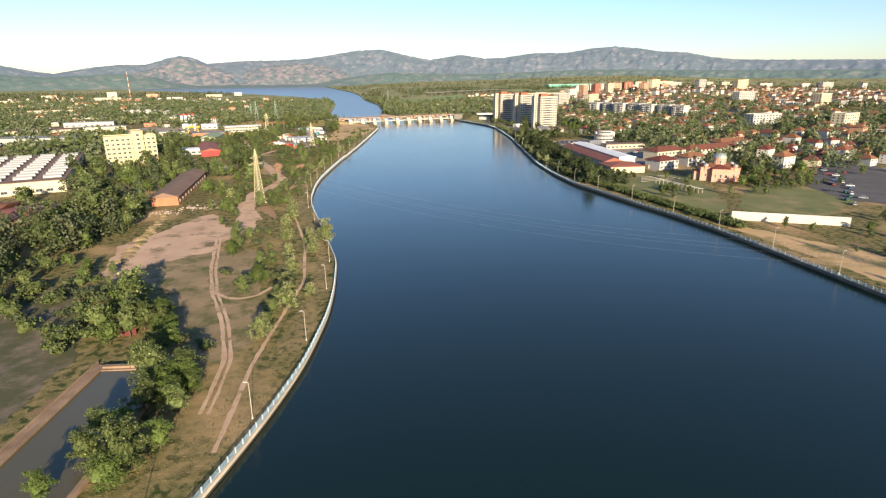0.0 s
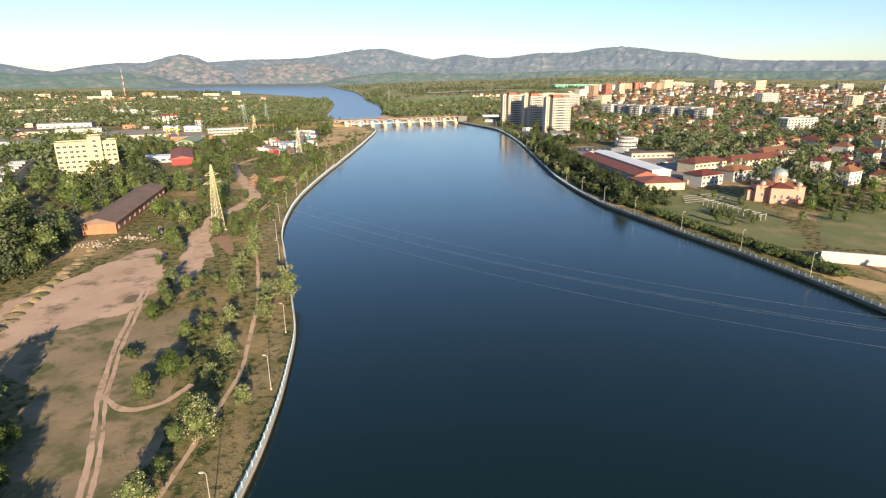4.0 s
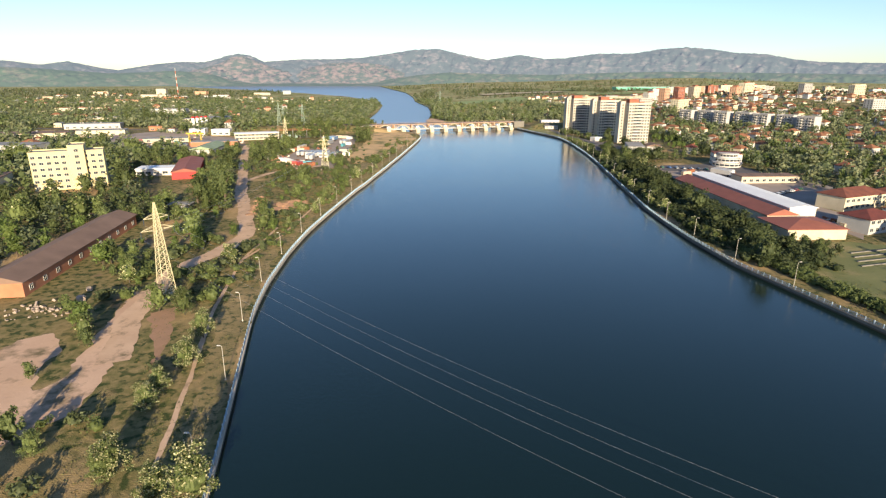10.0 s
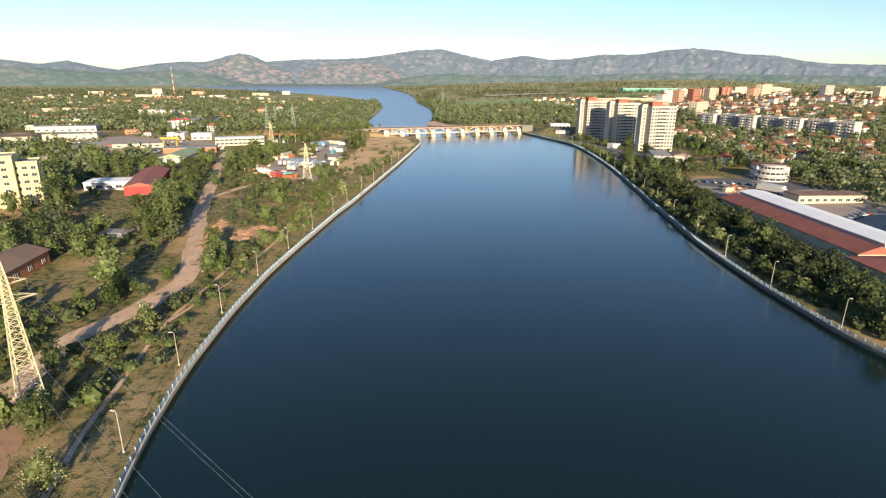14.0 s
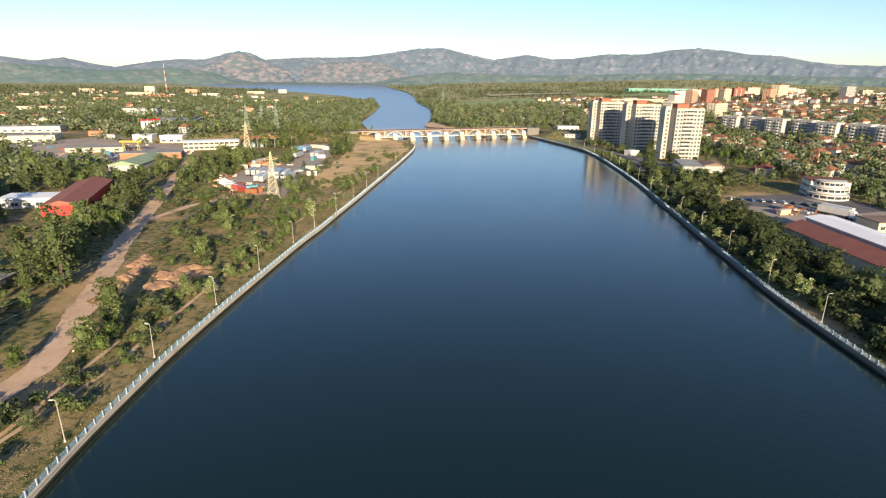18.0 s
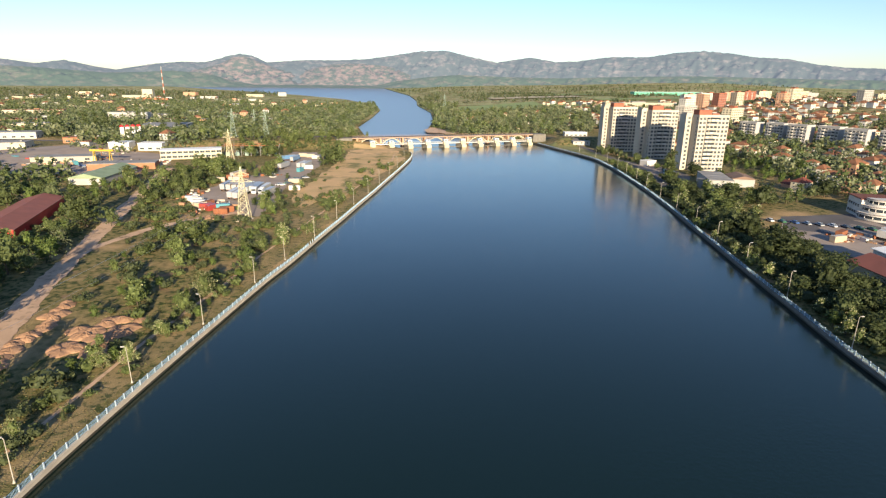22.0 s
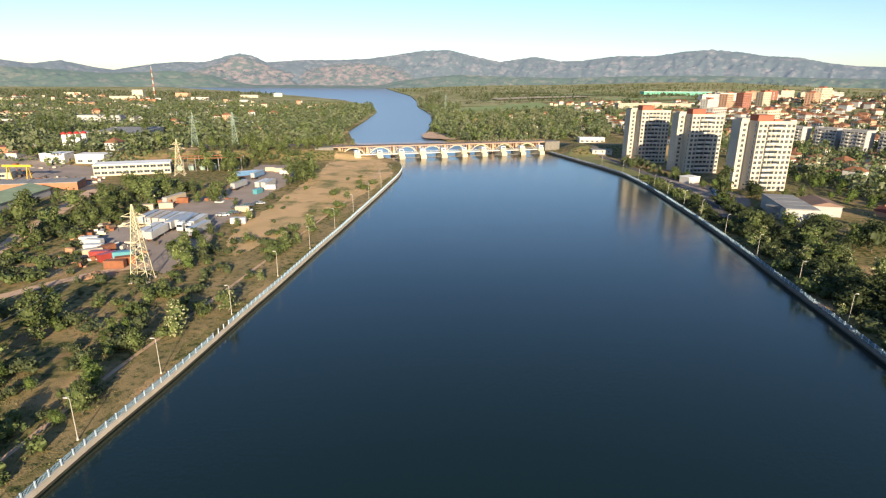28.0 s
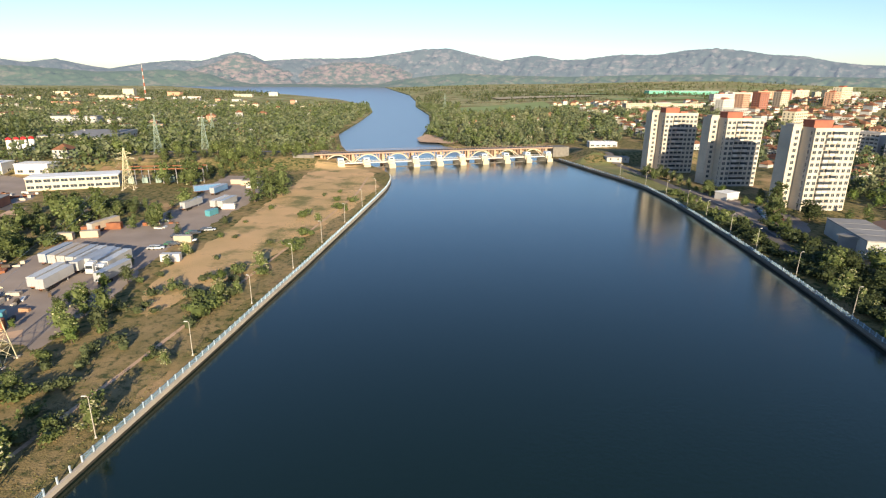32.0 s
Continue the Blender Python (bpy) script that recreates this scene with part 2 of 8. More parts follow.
M = {
    "water": water_mat(),
    "ground": ground_mat(),
    "lake": lake_mat(),
    "dirt": mat("bare_dirt", (0.63, 0.42, 0.285), (0.47, 0.30, 0.195), 0.06, 1.2, 0.95, bump=0.08, over=((0.17, 0.13, 0.07), 0.11, 0.52, 0.66)),
    "track": mat("dirt_track", (0.62, 0.42, 0.28), (0.46, 0.30, 0.19), 0.15, 1.0, 0.95, bump=0.05, over=((0.18, 0.14, 0.08), 0.3, 0.55, 0.7)),
    "drygrass": mat("dry_meadow", (0.64, 0.40, 0.21), (0.44, 0.31, 0.14), 0.06, 3.0, 0.95, bump=0.2, far=0.6, over=((0.19, 0.17, 0.065), 0.07, 0.50, 0.64)),
    "olive": mat("olive_grass", (0.36, 0.25, 0.12), (0.17, 0.14, 0.055), 0.15, 3.0, 0.95, bump=0.25, far=0.9, over=((0.06, 0.07, 0.025), 0.5, 0.5, 0.62)),
    "rubblesoil": mat("grey_brown_rubble_soil", (0.23, 0.175, 0.125), (0.12, 0.10, 0.07), 0.35, 2.2, 0.95, bump=0.12, over=((0.085, 0.085, 0.038), 0.12, 0.40, 0.55)),
    "worn": mat("trampled_soil", (0.36, 0.25, 0.145), (0.20, 0.155, 0.08), 0.12, 1.0, 0.95, bump=0.1, over=((0.12, 0.115, 0.042), 0.16, 0.47, 0.62)),
    "lawn": mat("lawn", (0.21, 0.20, 0.08), (0.115, 0.135, 0.045), 0.06, 1.5, 0.95, bump=0.15, far=0.6, over=((0.30, 0.23, 0.11), 0.05, 0.52, 0.68)),
    "clay": mat("orange_clay", (0.42, 0.245, 0.145), (0.27, 0.155, 0.09), 0.4, 2.5, 0.95, bump=0.15),
    "asphalt": mat("asphalt", (0.14, 0.125, 0.12), (0.09, 0.082, 0.08), 0.1, 2.0, 0.9),
    "redsoil": mat("reddish_bare_soil", (0.40, 0.23, 0.14), (0.24, 0.15, 0.09), 0.15, 1.5, 0.95, bump=0.1),
    "yard": mat("gravel_yard", (0.36, 0.29, 0.24), (0.25, 0.20, 0.165), 0.08, 1.5, 0.95, bump=0.03),
    "concrete": mat("concrete", (0.56, 0.48, 0.38), (0.40, 0.34, 0.27), 0.3, 3.0, 0.9, bump=0.02),
    "wetwall": mat("wet_wall", (0.07, 0.06, 0.045), (0.04, 0.037, 0.03), 0.4, 2.0, 0.6),
    "stone": mat("stone_wall", (0.22, 0.20, 0.17), (0.13, 0.12, 0.105), 0.5, 3.0, 0.9, bump=0.04),
    "fence": mat("blue_fence_paint", (0.30, 0.42, 0.52), (0.22, 0.33, 0.43), 0.5, 4.0, 0.5, 0.2),
    "post": mat("pale_blue_post", (0.52, 0.60, 0.66), (0.42, 0.50, 0.56), 0.5, 4.0, 0.5, 0.1),
    "pole": mat("weathered_galvanised_pole", (0.55, 0.50, 0.42), (0.42, 0.38, 0.32), 0.5, 3.0, 0.5, 0.3),
    "white": mat("white_paint", (0.60, 0.56, 0.50), (0.46, 0.43, 0.39), 0.2, 2.0, 0.7, per=0.06),
    "whitemetal": mat("white_sheet_metal", (0.86, 0.83, 0.78), (0.74, 0.72, 0.68), 0.1, 1.0, 0.5),
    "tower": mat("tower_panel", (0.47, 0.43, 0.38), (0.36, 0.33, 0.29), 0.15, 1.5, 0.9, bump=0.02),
    "field": mat("young_crop_field", (0.26, 0.31, 0.11), (0.19, 0.24, 0.08), 0.01, 0.1, 0.95),
    "stubble": mat("pale_stubble_field", (0.46, 0.38, 0.25), (0.34, 0.29, 0.18), 0.01, 0.1, 0.95),
    # cream tower panel, lighter: sunlight on the slabs is put into the colour
    "towersunlit": mat("tower_panel_light", (0.57, 0.50, 0.40), (0.43, 0.38, 0.30), 0.15, 1.5, 0.9, bump=0.02),
    "redbox": mat("red_brick_cladding", (0.34, 0.125, 0.075), (0.25, 0.09, 0.06), 0.3, 3.0, 0.9),
    "apartment": mat("grey_panel", (0.46, 0.43, 0.40), (0.36, 0.34, 0.32), 0.15, 1.5, 0.9, bump=0.02),
    "deckbrown": mat("brown_bridge_concrete", (0.38, 0.27, 0.20), (0.27, 0.19, 0.145), 0.3, 2.0, 0.9),
    "columntan": mat("tan_bridge_columns", (0.50, 0.32, 0.21), (0.38, 0.24, 0.16), 0.3, 2.0, 0.9),
    "brick": mat("brick_wall", (0.45, 0.20, 0.11), (0.34, 0.14, 0.08), 0.3, 4.0, 0.9, bump=0.02),
    "orangewall": mat("orange_render", (0.52, 0.30, 0.19), (0.42, 0.24, 0.155), 0.2, 2.0, 0.9),
    "cream": mat("cream_render", (0.58, 0.50, 0.36), (0.45, 0.39, 0.28), 0.2, 2.0, 0.9, per=0.08),
    "yellow": mat("yellow_render", (0.62, 0.51, 0.28), (0.50, 0.41, 0.23), 0.2, 2.0, 0.9),
    "grey": mat("grey_render", (0.42, 0.40, 0.37), (0.33, 0.32, 0.30), 0.2, 2.0, 0.9, per=0.15),
    "pink": mat("pink_stone", (0.58, 0.32, 0.23), (0.48, 0.26, 0.19), 0.3, 2.0, 0.9),
    "tile": tile_mat(),
    "brownroof": mat("brown_felt_roof", (0.24, 0.155, 0.115), (0.16, 0.105, 0.08), 0.15, 2.0, 0.95),
    "redmetal": mat("red_sheet_roof", (0.30, 0.105, 0.07), (0.22, 0.08, 0.055), 0.2, 2.0, 0.7),
    "greenwall": mat("green_sheet_wall", (0.16, 0.42, 0.30), (0.11, 0.32, 0.23), 0.2, 1.5, 0.7),
    "greensheet": mat("faded_green_sheet", (0.30, 0.36, 0.22), (0.20, 0.25, 0.15), 0.2, 1.5, 0.7),
    "redpaint": mat("bright_red_paint", (0.60, 0.03, 0.03), (0.48, 0.025, 0.025), 0.2, 2.0, 0.5),
    "greyroof": mat("grey_roof", (0.30, 0.29, 0.28), (0.20, 0.195, 0.19), 0.15, 2.0, 0.9),
    "darkred": mat("dark_red_paint", (0.13, 0.035, 0.028), (0.08, 0.025, 0.02), 0.6, 4.0, 0.9),
    "rust": mat("rust", (0.28, 0.11, 0.05), (0.18, 0.07, 0.04), 0.6, 4.0, 0.9),
    "steel": mat("yellow_grey_lattice_paint", (0.66, 0.58, 0.36), (0.52, 0.46, 0.30), 0.5, 3.0, 0.6, 0.1),
    "greysteel": mat("green_grey_lattice_paint", (0.26, 0.33, 0.28), (0.20, 0.26, 0.22), 0.5, 3.0, 0.6, 0.1),
    "wire": mat("aluminium_cable", (0.42, 0.43, 0.45), None, 0.5, 2.0, 0.4, 0.5),
    "glass": glass_mat("window_glass", (0.04, 0.05, 0.06)),
    "domelead": mat("dome_lead", (0.34, 0.37, 0.36), (0.26, 0.29, 0.28), 0.4, 3.0, 0.6, 0.3),
    "bark": mat("bark", (0.12, 0.09, 0.065), (0.07, 0.055, 0.04), 1.0, 5.0, 0.95),
    "rubber": mat("rubber", (0.025, 0.025, 0.025), None, 1.0, 5.0, 0.8),
    "leaf": leafy("locust_leaves", (0.085, 0.112, 0.036), (0.185, 0.22, 0.075)),
    "leafdark": leafy("dark_leaves", (0.066, 0.090, 0.032), (0.155, 0.183, 0.068)),
    # deep green leaves, darkened further: east-bank shade is put into the colour
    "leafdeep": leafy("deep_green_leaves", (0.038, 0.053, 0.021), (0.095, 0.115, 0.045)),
    "leafbright": leafy("bright_leaves", (0.078, 0.118, 0.03), (0.165, 0.21, 0.058)),
    "leafgrey": leafy("silver_leaves", (0.066, 0.084, 0.036), (0.142, 0.162, 0.072)),
    # far leaves paler and greyer: the haze of distance is put into the colour
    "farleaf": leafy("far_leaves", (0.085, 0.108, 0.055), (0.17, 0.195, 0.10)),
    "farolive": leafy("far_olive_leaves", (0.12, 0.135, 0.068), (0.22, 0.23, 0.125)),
    "blossom": leafy("locust_blossom", (0.30, 0.30, 0.13), (0.55, 0.51, 0.30), 0.2),
    "mossrock": mat("rubble", (0.42, 0.33, 0.26), (0.28, 0.22, 0.18), 0.5, 3.0, 0.95),
}
for k, c in {"car_white": (0.75, 0.75, 0.74), "car_silver": (0.42, 0.43, 0.45), "car_dark": (0.04, 0.045, 0.06), "car_blue": (0.06, 0.13, 0.32),
             "car_red": (0.34, 0.05, 0.04), "car_yellow": (0.62, 0.42, 0.05), "car_green": (0.05, 0.17, 0.09), "tarp_blue": (0.13, 0.25, 0.42),
             "tarp_beige": (0.52, 0.42, 0.30), "tarp_grey": (0.40, 0.40, 0.40), "tarp_white": (0.60, 0.57, 0.52), "teal": (0.10, 0.30, 0.34), "blueroof": (0.08, 0.26, 0.50)}.items():
    M[k] = mat(k + "_paint", c, tuple(v * 0.85 for v in c), 0.5, 3.0, 0.35, 0.1, spec=0.5)

# ---- builders ----
def mesh_of(bm, name, mats):
    me = bpy.data.meshes.new(name)
    bm.to_mesh(me)
    bm.free()
    for m in mats if isinstance(mats, (list, tuple)) else [mats]:
        me.materials.append(m)
    return me


def part(name, bm, material, parent, label=""):
    ob = new(name, bm if isinstance(bm, bpy.types.Mesh) else mesh_of(bm, name, material))
    ob.parent = parent
    return tagged(ob, label)


def raw(name, verts, faces, mats, mi=None, smooth=False):
    """A mesh from numpy or lists."""
    me = bpy.data.meshes.new(name)
    me.from_pydata([tuple(v) for v in verts], [], [tuple(f) for f in faces])
    for m in mats if isinstance(mats, (list, tuple)) else [mats]:
        me.materials.append(m)
    if mi is not None:
        me.polygons.foreach_set("material_index", np.asarray(mi, dtype=np.int32))
    if smooth:
        me.polygons.foreach_set("use_smooth", np.ones(len(me.polygons), dtype=bool))
    me.update()
    return me


def quads(name, co, mats, mi=None):
    """co: n x 4 x 3 corners of loose quads, quickly."""
    co = np.asarray(co, dtype=np.float32)
    n = len(co)
    me = bpy.data.meshes.new(name)
    me.vertices.add(4 * n)
    me.vertices.foreach_set("co", co.reshape(-1))
    me.loops.add(4 * n)
    me.loops.foreach_set("vertex_index", np.arange(4 * n, dtype=np.int32))
    me.polygons.add(n)
    me.polygons.foreach_set("loop_start", np.arange(0, 4 * n, 4, dtype=np.int32))
    me.polygons.foreach_set("loop_total", np.full(n, 4, dtype=np.int32))
    for m in mats if isinstance(mats, (list, tuple)) else [mats]:
        me.materials.append(m)
    if mi is not None:
        me.polygons.foreach_set("material_index", np.asarray(mi, dtype=np.int32))
    me.update(calc_edges=True)
    return me


def box(bm, x0, y0, z0, x1, y1, z1, mi=0, taper=0.0):
    c = [(x0, y0, z0), (x1, y0, z0), (x1, y1, z0), (x0, y1, z0),
         (x0 + taper, y0 + taper, z1), (x1 - taper, y0 + taper, z1), (x1 - taper, y1 - taper, z1), (x0 + taper, y1 - taper, z1)]
    v = [bm.verts.new(p) for p in c]
    for f in ((3, 2, 1, 0), (4, 5, 6, 7), (0, 1, 5, 4), (1, 2, 6, 5), (2, 3, 7, 6), (3, 0, 4, 7)):
        bm.faces.new([v[i] for i in f]).material_index = mi
    return bm


def boxes(*rows, mi=0):
    bm = bmesh.new()
    for r in rows:
        box(bm, *r[:6], *(r[6:] or (mi,)))
    return bm


def bar(bm, a, b, w, mi=0, sides=4, w2=None):
    """A straight bar from a to b."""
    a, b = Vector(a), Vector(b)
    d = (b - a).normalized()
    u = d.cross(Vector((0, 0, 1)) if abs(d.z) < 0.9 else Vector((1, 0, 0))).normalized()
    v = d.cross(u)
    rings = []
    for p, r in ((a, w), (b, w2 if w2 is not None else w)):
        rings.append([bm.verts.new(p + r * (math.cos(2 * math.pi * (k + 0.5) / sides) * u + math.sin(2 * math.pi * (k + 0.5) / sides) * v)) for k in range(sides)])
    for k in range(sides):
        bm.faces.new((rings[0][k], rings[0][(k + 1) % sides], rings[1][(k + 1) % sides], rings[1][k])).material_index = mi
    bm.faces.new(rings[0][::-1]).material_index = mi
    bm.faces.new(rings[1]).material_index = mi
    return bm


def lathe(bm, profile, n=12, mi=0, cx=0.0, cy=0.0):
    """profile: (radius, z) rows from below to above."""
    rings = [[bm.verts.new((cx + r * math.cos(2 * math.pi * k / n), cy + r * math.sin(2 * math.pi * k / n), z)) for k in range(n)] for r, z in profile]
    for a, b in zip(rings, rings[1:]):
        for k in range(n):
            bm.faces.new((a[k], a[(k + 1) % n], b[(k + 1) % n], b[k])).material_index = mi
    bm.faces.new(rings[-1]).material_index = mi
    bm.faces.new(rings[0][::-1]).material_index = mi
    return bm


def thing(name, label, category, m=None, group="", kind=""):
    ob = new(name)
    ob.empty_display_size = 0.5
    if m is not None:
        ob.matrix_basis = m
    return tagged(ob, label, category, group, kind)


# ---- the lie of the land ----
BANK_L = [(-400, -90), (-200, -72), (0, -45), (51, -31), (70, -26.5), (91, -23), (118, -21.5), (137, -22.2), (165, -25), (198, -33.5), (222, -40), (257, -49.5),
          (280, -53.5), (311, -56.5), (340, -57.5), (368, -56.8), (400, -55.5), (427, -54.3), (446, -52.5), (477, -51), (505, -49.3), (535, -48), (565, -46.3), (592, -45.3),
          (640, -43.3), (680, -42), (700, -41.5), (725, -43), (745, -47), (765, -56), (785, -70), (800, -79), (850, -95), (931, -123), (1048, -155), (1269, -174),
          (1488, -198), (1698, -244), (2062, -406), (2411, -656), (3000, -1150), (3600, -1700), (4300, -2400), (5200, -2600)]
BANK_R = [(-400, 230), (-200, 200), (0, 168), (122, 141), (168, 135), (197, 130), (225, 123), (254, 114), (283, 106), (306, 99.5), (340, 96), (370, 95), (394, 95), (426, 97),
          (455, 98.5), (484, 100.5), (510, 102), (540, 104), (570, 105.5), (600, 106.3), (650, 106.5), (680, 106), (718, 103), (750, 94), (785, 82), (810, 74), (830, 67), (850, 60),
          (900, 25), (946, -24), (1032, -57), (1185, -61), (1427, -85), (1726, -143), (2052, -180), (2577, -262), (3290, -422), (4456, -675), (5200, -700)]


def smoothed(table):
    ys = np.arange(-400, 5200, 2.0)
    xs = np.interp(ys, *np.array(table, float).T)
    k = np.hanning(15)
    k /= k.sum()
    return ys, np.convolve(np.pad(xs, 7, mode="edge"), k, "valid")


LY, LX = smoothed(BANK_L)
RY, RX = smoothed(BANK_R)


def bank_l(y):
    return float(np.interp(y, LY, LX))


def bank_r(y):
    return float(np.interp(y, RY, RX))


def ease(v, a, b):
    v = min(max((v - a) / (b - a), 0.0), 1.0)
    return v * v * (3 - 2 * v)


def land(x, y):
    """Height of the ground."""
    z = 2.0
    low = ease(y, 835, 900)
    z += 6.0 * ease(y, 775 + 0.25 * x, 800 + 0.25 * x) * (1 - ease(y, 838 + 0.25 * x, 868 + 0.25 * x)) * (ease(-x, 82, 108) * (1 - ease(-x, 260, 400)) + ease(x, 74, 96) * (1 - ease(x, 170, 260)))
    z -= 4.5 * low * (1 - ease(y, 1500, 2600) * 0.2)
    d = x - bank_r(y)
    if d > 0:
        town = ease(d, 60, 800) * ease(y, -400, 300) * (1 - 0.75 * ease(y, 1300, 3000))
        z += 26 * town * (0.8 + 0.3 * noise.noise((x * 0.002, y * 0.002, 3.0)))
        z += 5 * low * ease(d, 60, 400)
        z += 55 * ease(y, 2200, 4700) * ease(d, 100, 1500) * (0.7 + 0.5 * noise.noise((x * 0.001, y * 0.001, 1.0)))
    else:
        d = bank_l(y) - x
        z += 10 * ease(d, 700, 2500) * ease(y, 300, 2500) * (0.8 + 0.5 * noise.noise((x * 0.0012, y * 0.0012, 7.0)))
        z += 60 * ease(d, 1500, 4000) * ease(y, 1500, 4500)
    return z


def ground_sheet():
    ys = [-400, -300, -200, -140, -100] + list(np.arange(-70, 902, 6.0)) + list(np.arange(912, 1500, 14)) + list(np.arange(1520, 3000, 45)) + list(np.arange(3050, 5100, 90))
    off = [0, 2, 5, 10, 18, 28, 40, 55, 75, 100, 130, 170, 215, 270, 330, 400, 480, 570, 680, 800, 950, 1120, 1320, 1560, 1850, 2200, 2600, 3100, 3700, 4400]
    verts, cols = [], 2 * len(off) + 2
    for y in ys:
        l, r = bank_l(y), bank_r(y)
        l, r = l - 0.45, r + 0.45
        for o in reversed(off):
            verts.append((l - o, y, land(l - o, y)))
        verts.append((l, y, -7.0))
        verts.append((r, y, -7.0))
        for o in off:
            verts.append((r + o, y, land(r + o, y)))
    faces = [(a * cols + b, a * cols + b + 1, (a + 1) * cols + b + 1, (a + 1) * cols + b) for a in range(len(ys) - 1) for b in range(cols - 1)]
    ob = new("ground", raw("ground", verts, faces, M["ground"]))
    return tagged(ob, "green and dry grass land with bare soil", "ground", kind="structure")


ground_sheet()


def water_sheet(name, y0, y1, z, label, wide, material="water"):
    rows = np.linspace(y0, y1, 60)
    verts, faces = [], []
    for y in rows:
        verts += [(bank_l(y) - wide, y, z), (bank_r(y) + wide, y, z)]
    for k in range(len(rows) - 1):
        faces.append((2 * k, 2 * k + 1, 2 * k + 3, 2 * k + 2))
    return tagged(new(name, raw(name, verts, faces, M[material])), label, "water", kind="structure")


water_sheet("river_water", -400, 846, 0.65, "dark blue calm river with faint ripples", 0.2)
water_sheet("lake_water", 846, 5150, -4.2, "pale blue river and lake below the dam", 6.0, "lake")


def patch(name, pts, material, label, category, lift=0.05, step=1.6, kind="structure", fringe=2.2):
    """A flat surface on the ground with the given outline, slightly frayed."""
    pts = np.array(pts, float)
    out = []
    for a, b in zip(pts, np.roll(pts, -1, 0)):
        n = max(1, int(np.hypot(*(b - a)) / step))
        for k in range(n):
            p = a + (b - a) * k / n
            w = fringe * (noise.noise((p[0] * 0.13, p[1] * 0.13, 5.0)) + 0.6 * noise.noise((p[0] * 0.5, p[1] * 0.5, 2.0)))
            w2 = fringe * (noise.noise((p[0] * 0.13, p[1] * 0.13, 9.0)) + 0.6 * noise.noise((p[0] * 0.5, p[1] * 0.5, 6.0)))
            out.append((p[0] + w, p[1] + w2))
    bm = bmesh.new()
    vs = [bm.verts.new((x, y, land(x, y) + lift)) for x, y in out]
    f = bm.faces.new(vs)
    bm.normal_update()
    if f.normal.z < 0:
        f.normal_flip()
    bmesh.ops.triangulate(bm, faces=[f])
    return tagged(new(name, mesh_of(bm, name, material)), label, category, kind=kind)


def ribbon(name, line, width, material, label, category, lift=0.08, wob=0.4):
    """A road or path along a line."""
    line = np.array(line, float)
    s = np.r_[0, np.cumsum(np.hypot(*np.diff(line, axis=0).T))]
    n = max(2, int(s[-1] / (1.5 if wob else 4)))
    u = np.linspace(0, s[-1], n)
    p = np.stack([np.interp(u, s, line[:, 0]), np.interp(u, s, line[:, 1])], 1)
    for _ in range(6):
        p[1:-1] = (p[:-2] + 2 * p[1:-1] + p[2:]) / 4
    t = np.gradient(p, axis=0)
    t /= np.hypot(*t.T)[:, None]
    verts, faces = [], []
    for k, (q, d) in enumerate(zip(p, t)):
        for sgn in (1, -1):
            w = width / 2 * (1 + wob * (noise.noise((q[0] * 0.09, q[1] * 0.09, 2.0 + sgn)) + 0.7 * noise.noise((q[0] * 0.45, q[1] * 0.45, 4.0 + sgn))))
            x, y = q[0] - sgn * d[1] * w, q[1] + sgn * d[0] * w
            verts.append((x, y, land(x, y) + lift))
        if k:
            faces.append((2 * k - 2, 2 * k - 1, 2 * k + 1, 2 * k))
    return tagged(new(name, raw(name, verts, faces, material)), label, category, kind="structure")


# ---- quays: wall, coping, railing ----
def stations(ys, xs, y0, y1, step):
    m = (ys >= y0) & (ys <= y1)
    p = np.stack([xs[m], ys[m]], 1)
    s = np.r_[0, np.cumsum(np.hypot(*np.diff(p, axis=0).T))]
    u = np.arange(0, s[-1], step)
    return np.stack([np.interp(u, s, p[:, 0]), np.interp(u, s, p[:, 1])], 1)


def sweep(line, profile, side):
    """profile: (inland offset, z) loop."""
    t = np.gradient(line, axis=0)
    t /= np.hypot(*t.T)[:, None]
    nrm = np.stack([-t[:, 1], t[:, 0]], 1) * side
    n = len(profile)
    verts = [(p[0] + q[0] * o, p[1] + q[1] * o, z) for p, q in zip(line, nrm) for o, z in profile]
    faces = [(a * n + b, a * n + (b + 1) % n, (a + 1) * n + (b + 1) % n, (a + 1) * n + b) for a in range(len(line) - 1) for b in range(n)]
    faces += [tuple(range(n)), tuple(range((len(line) - 1) * n, len(line) * n))[::-1]]
    return verts, faces


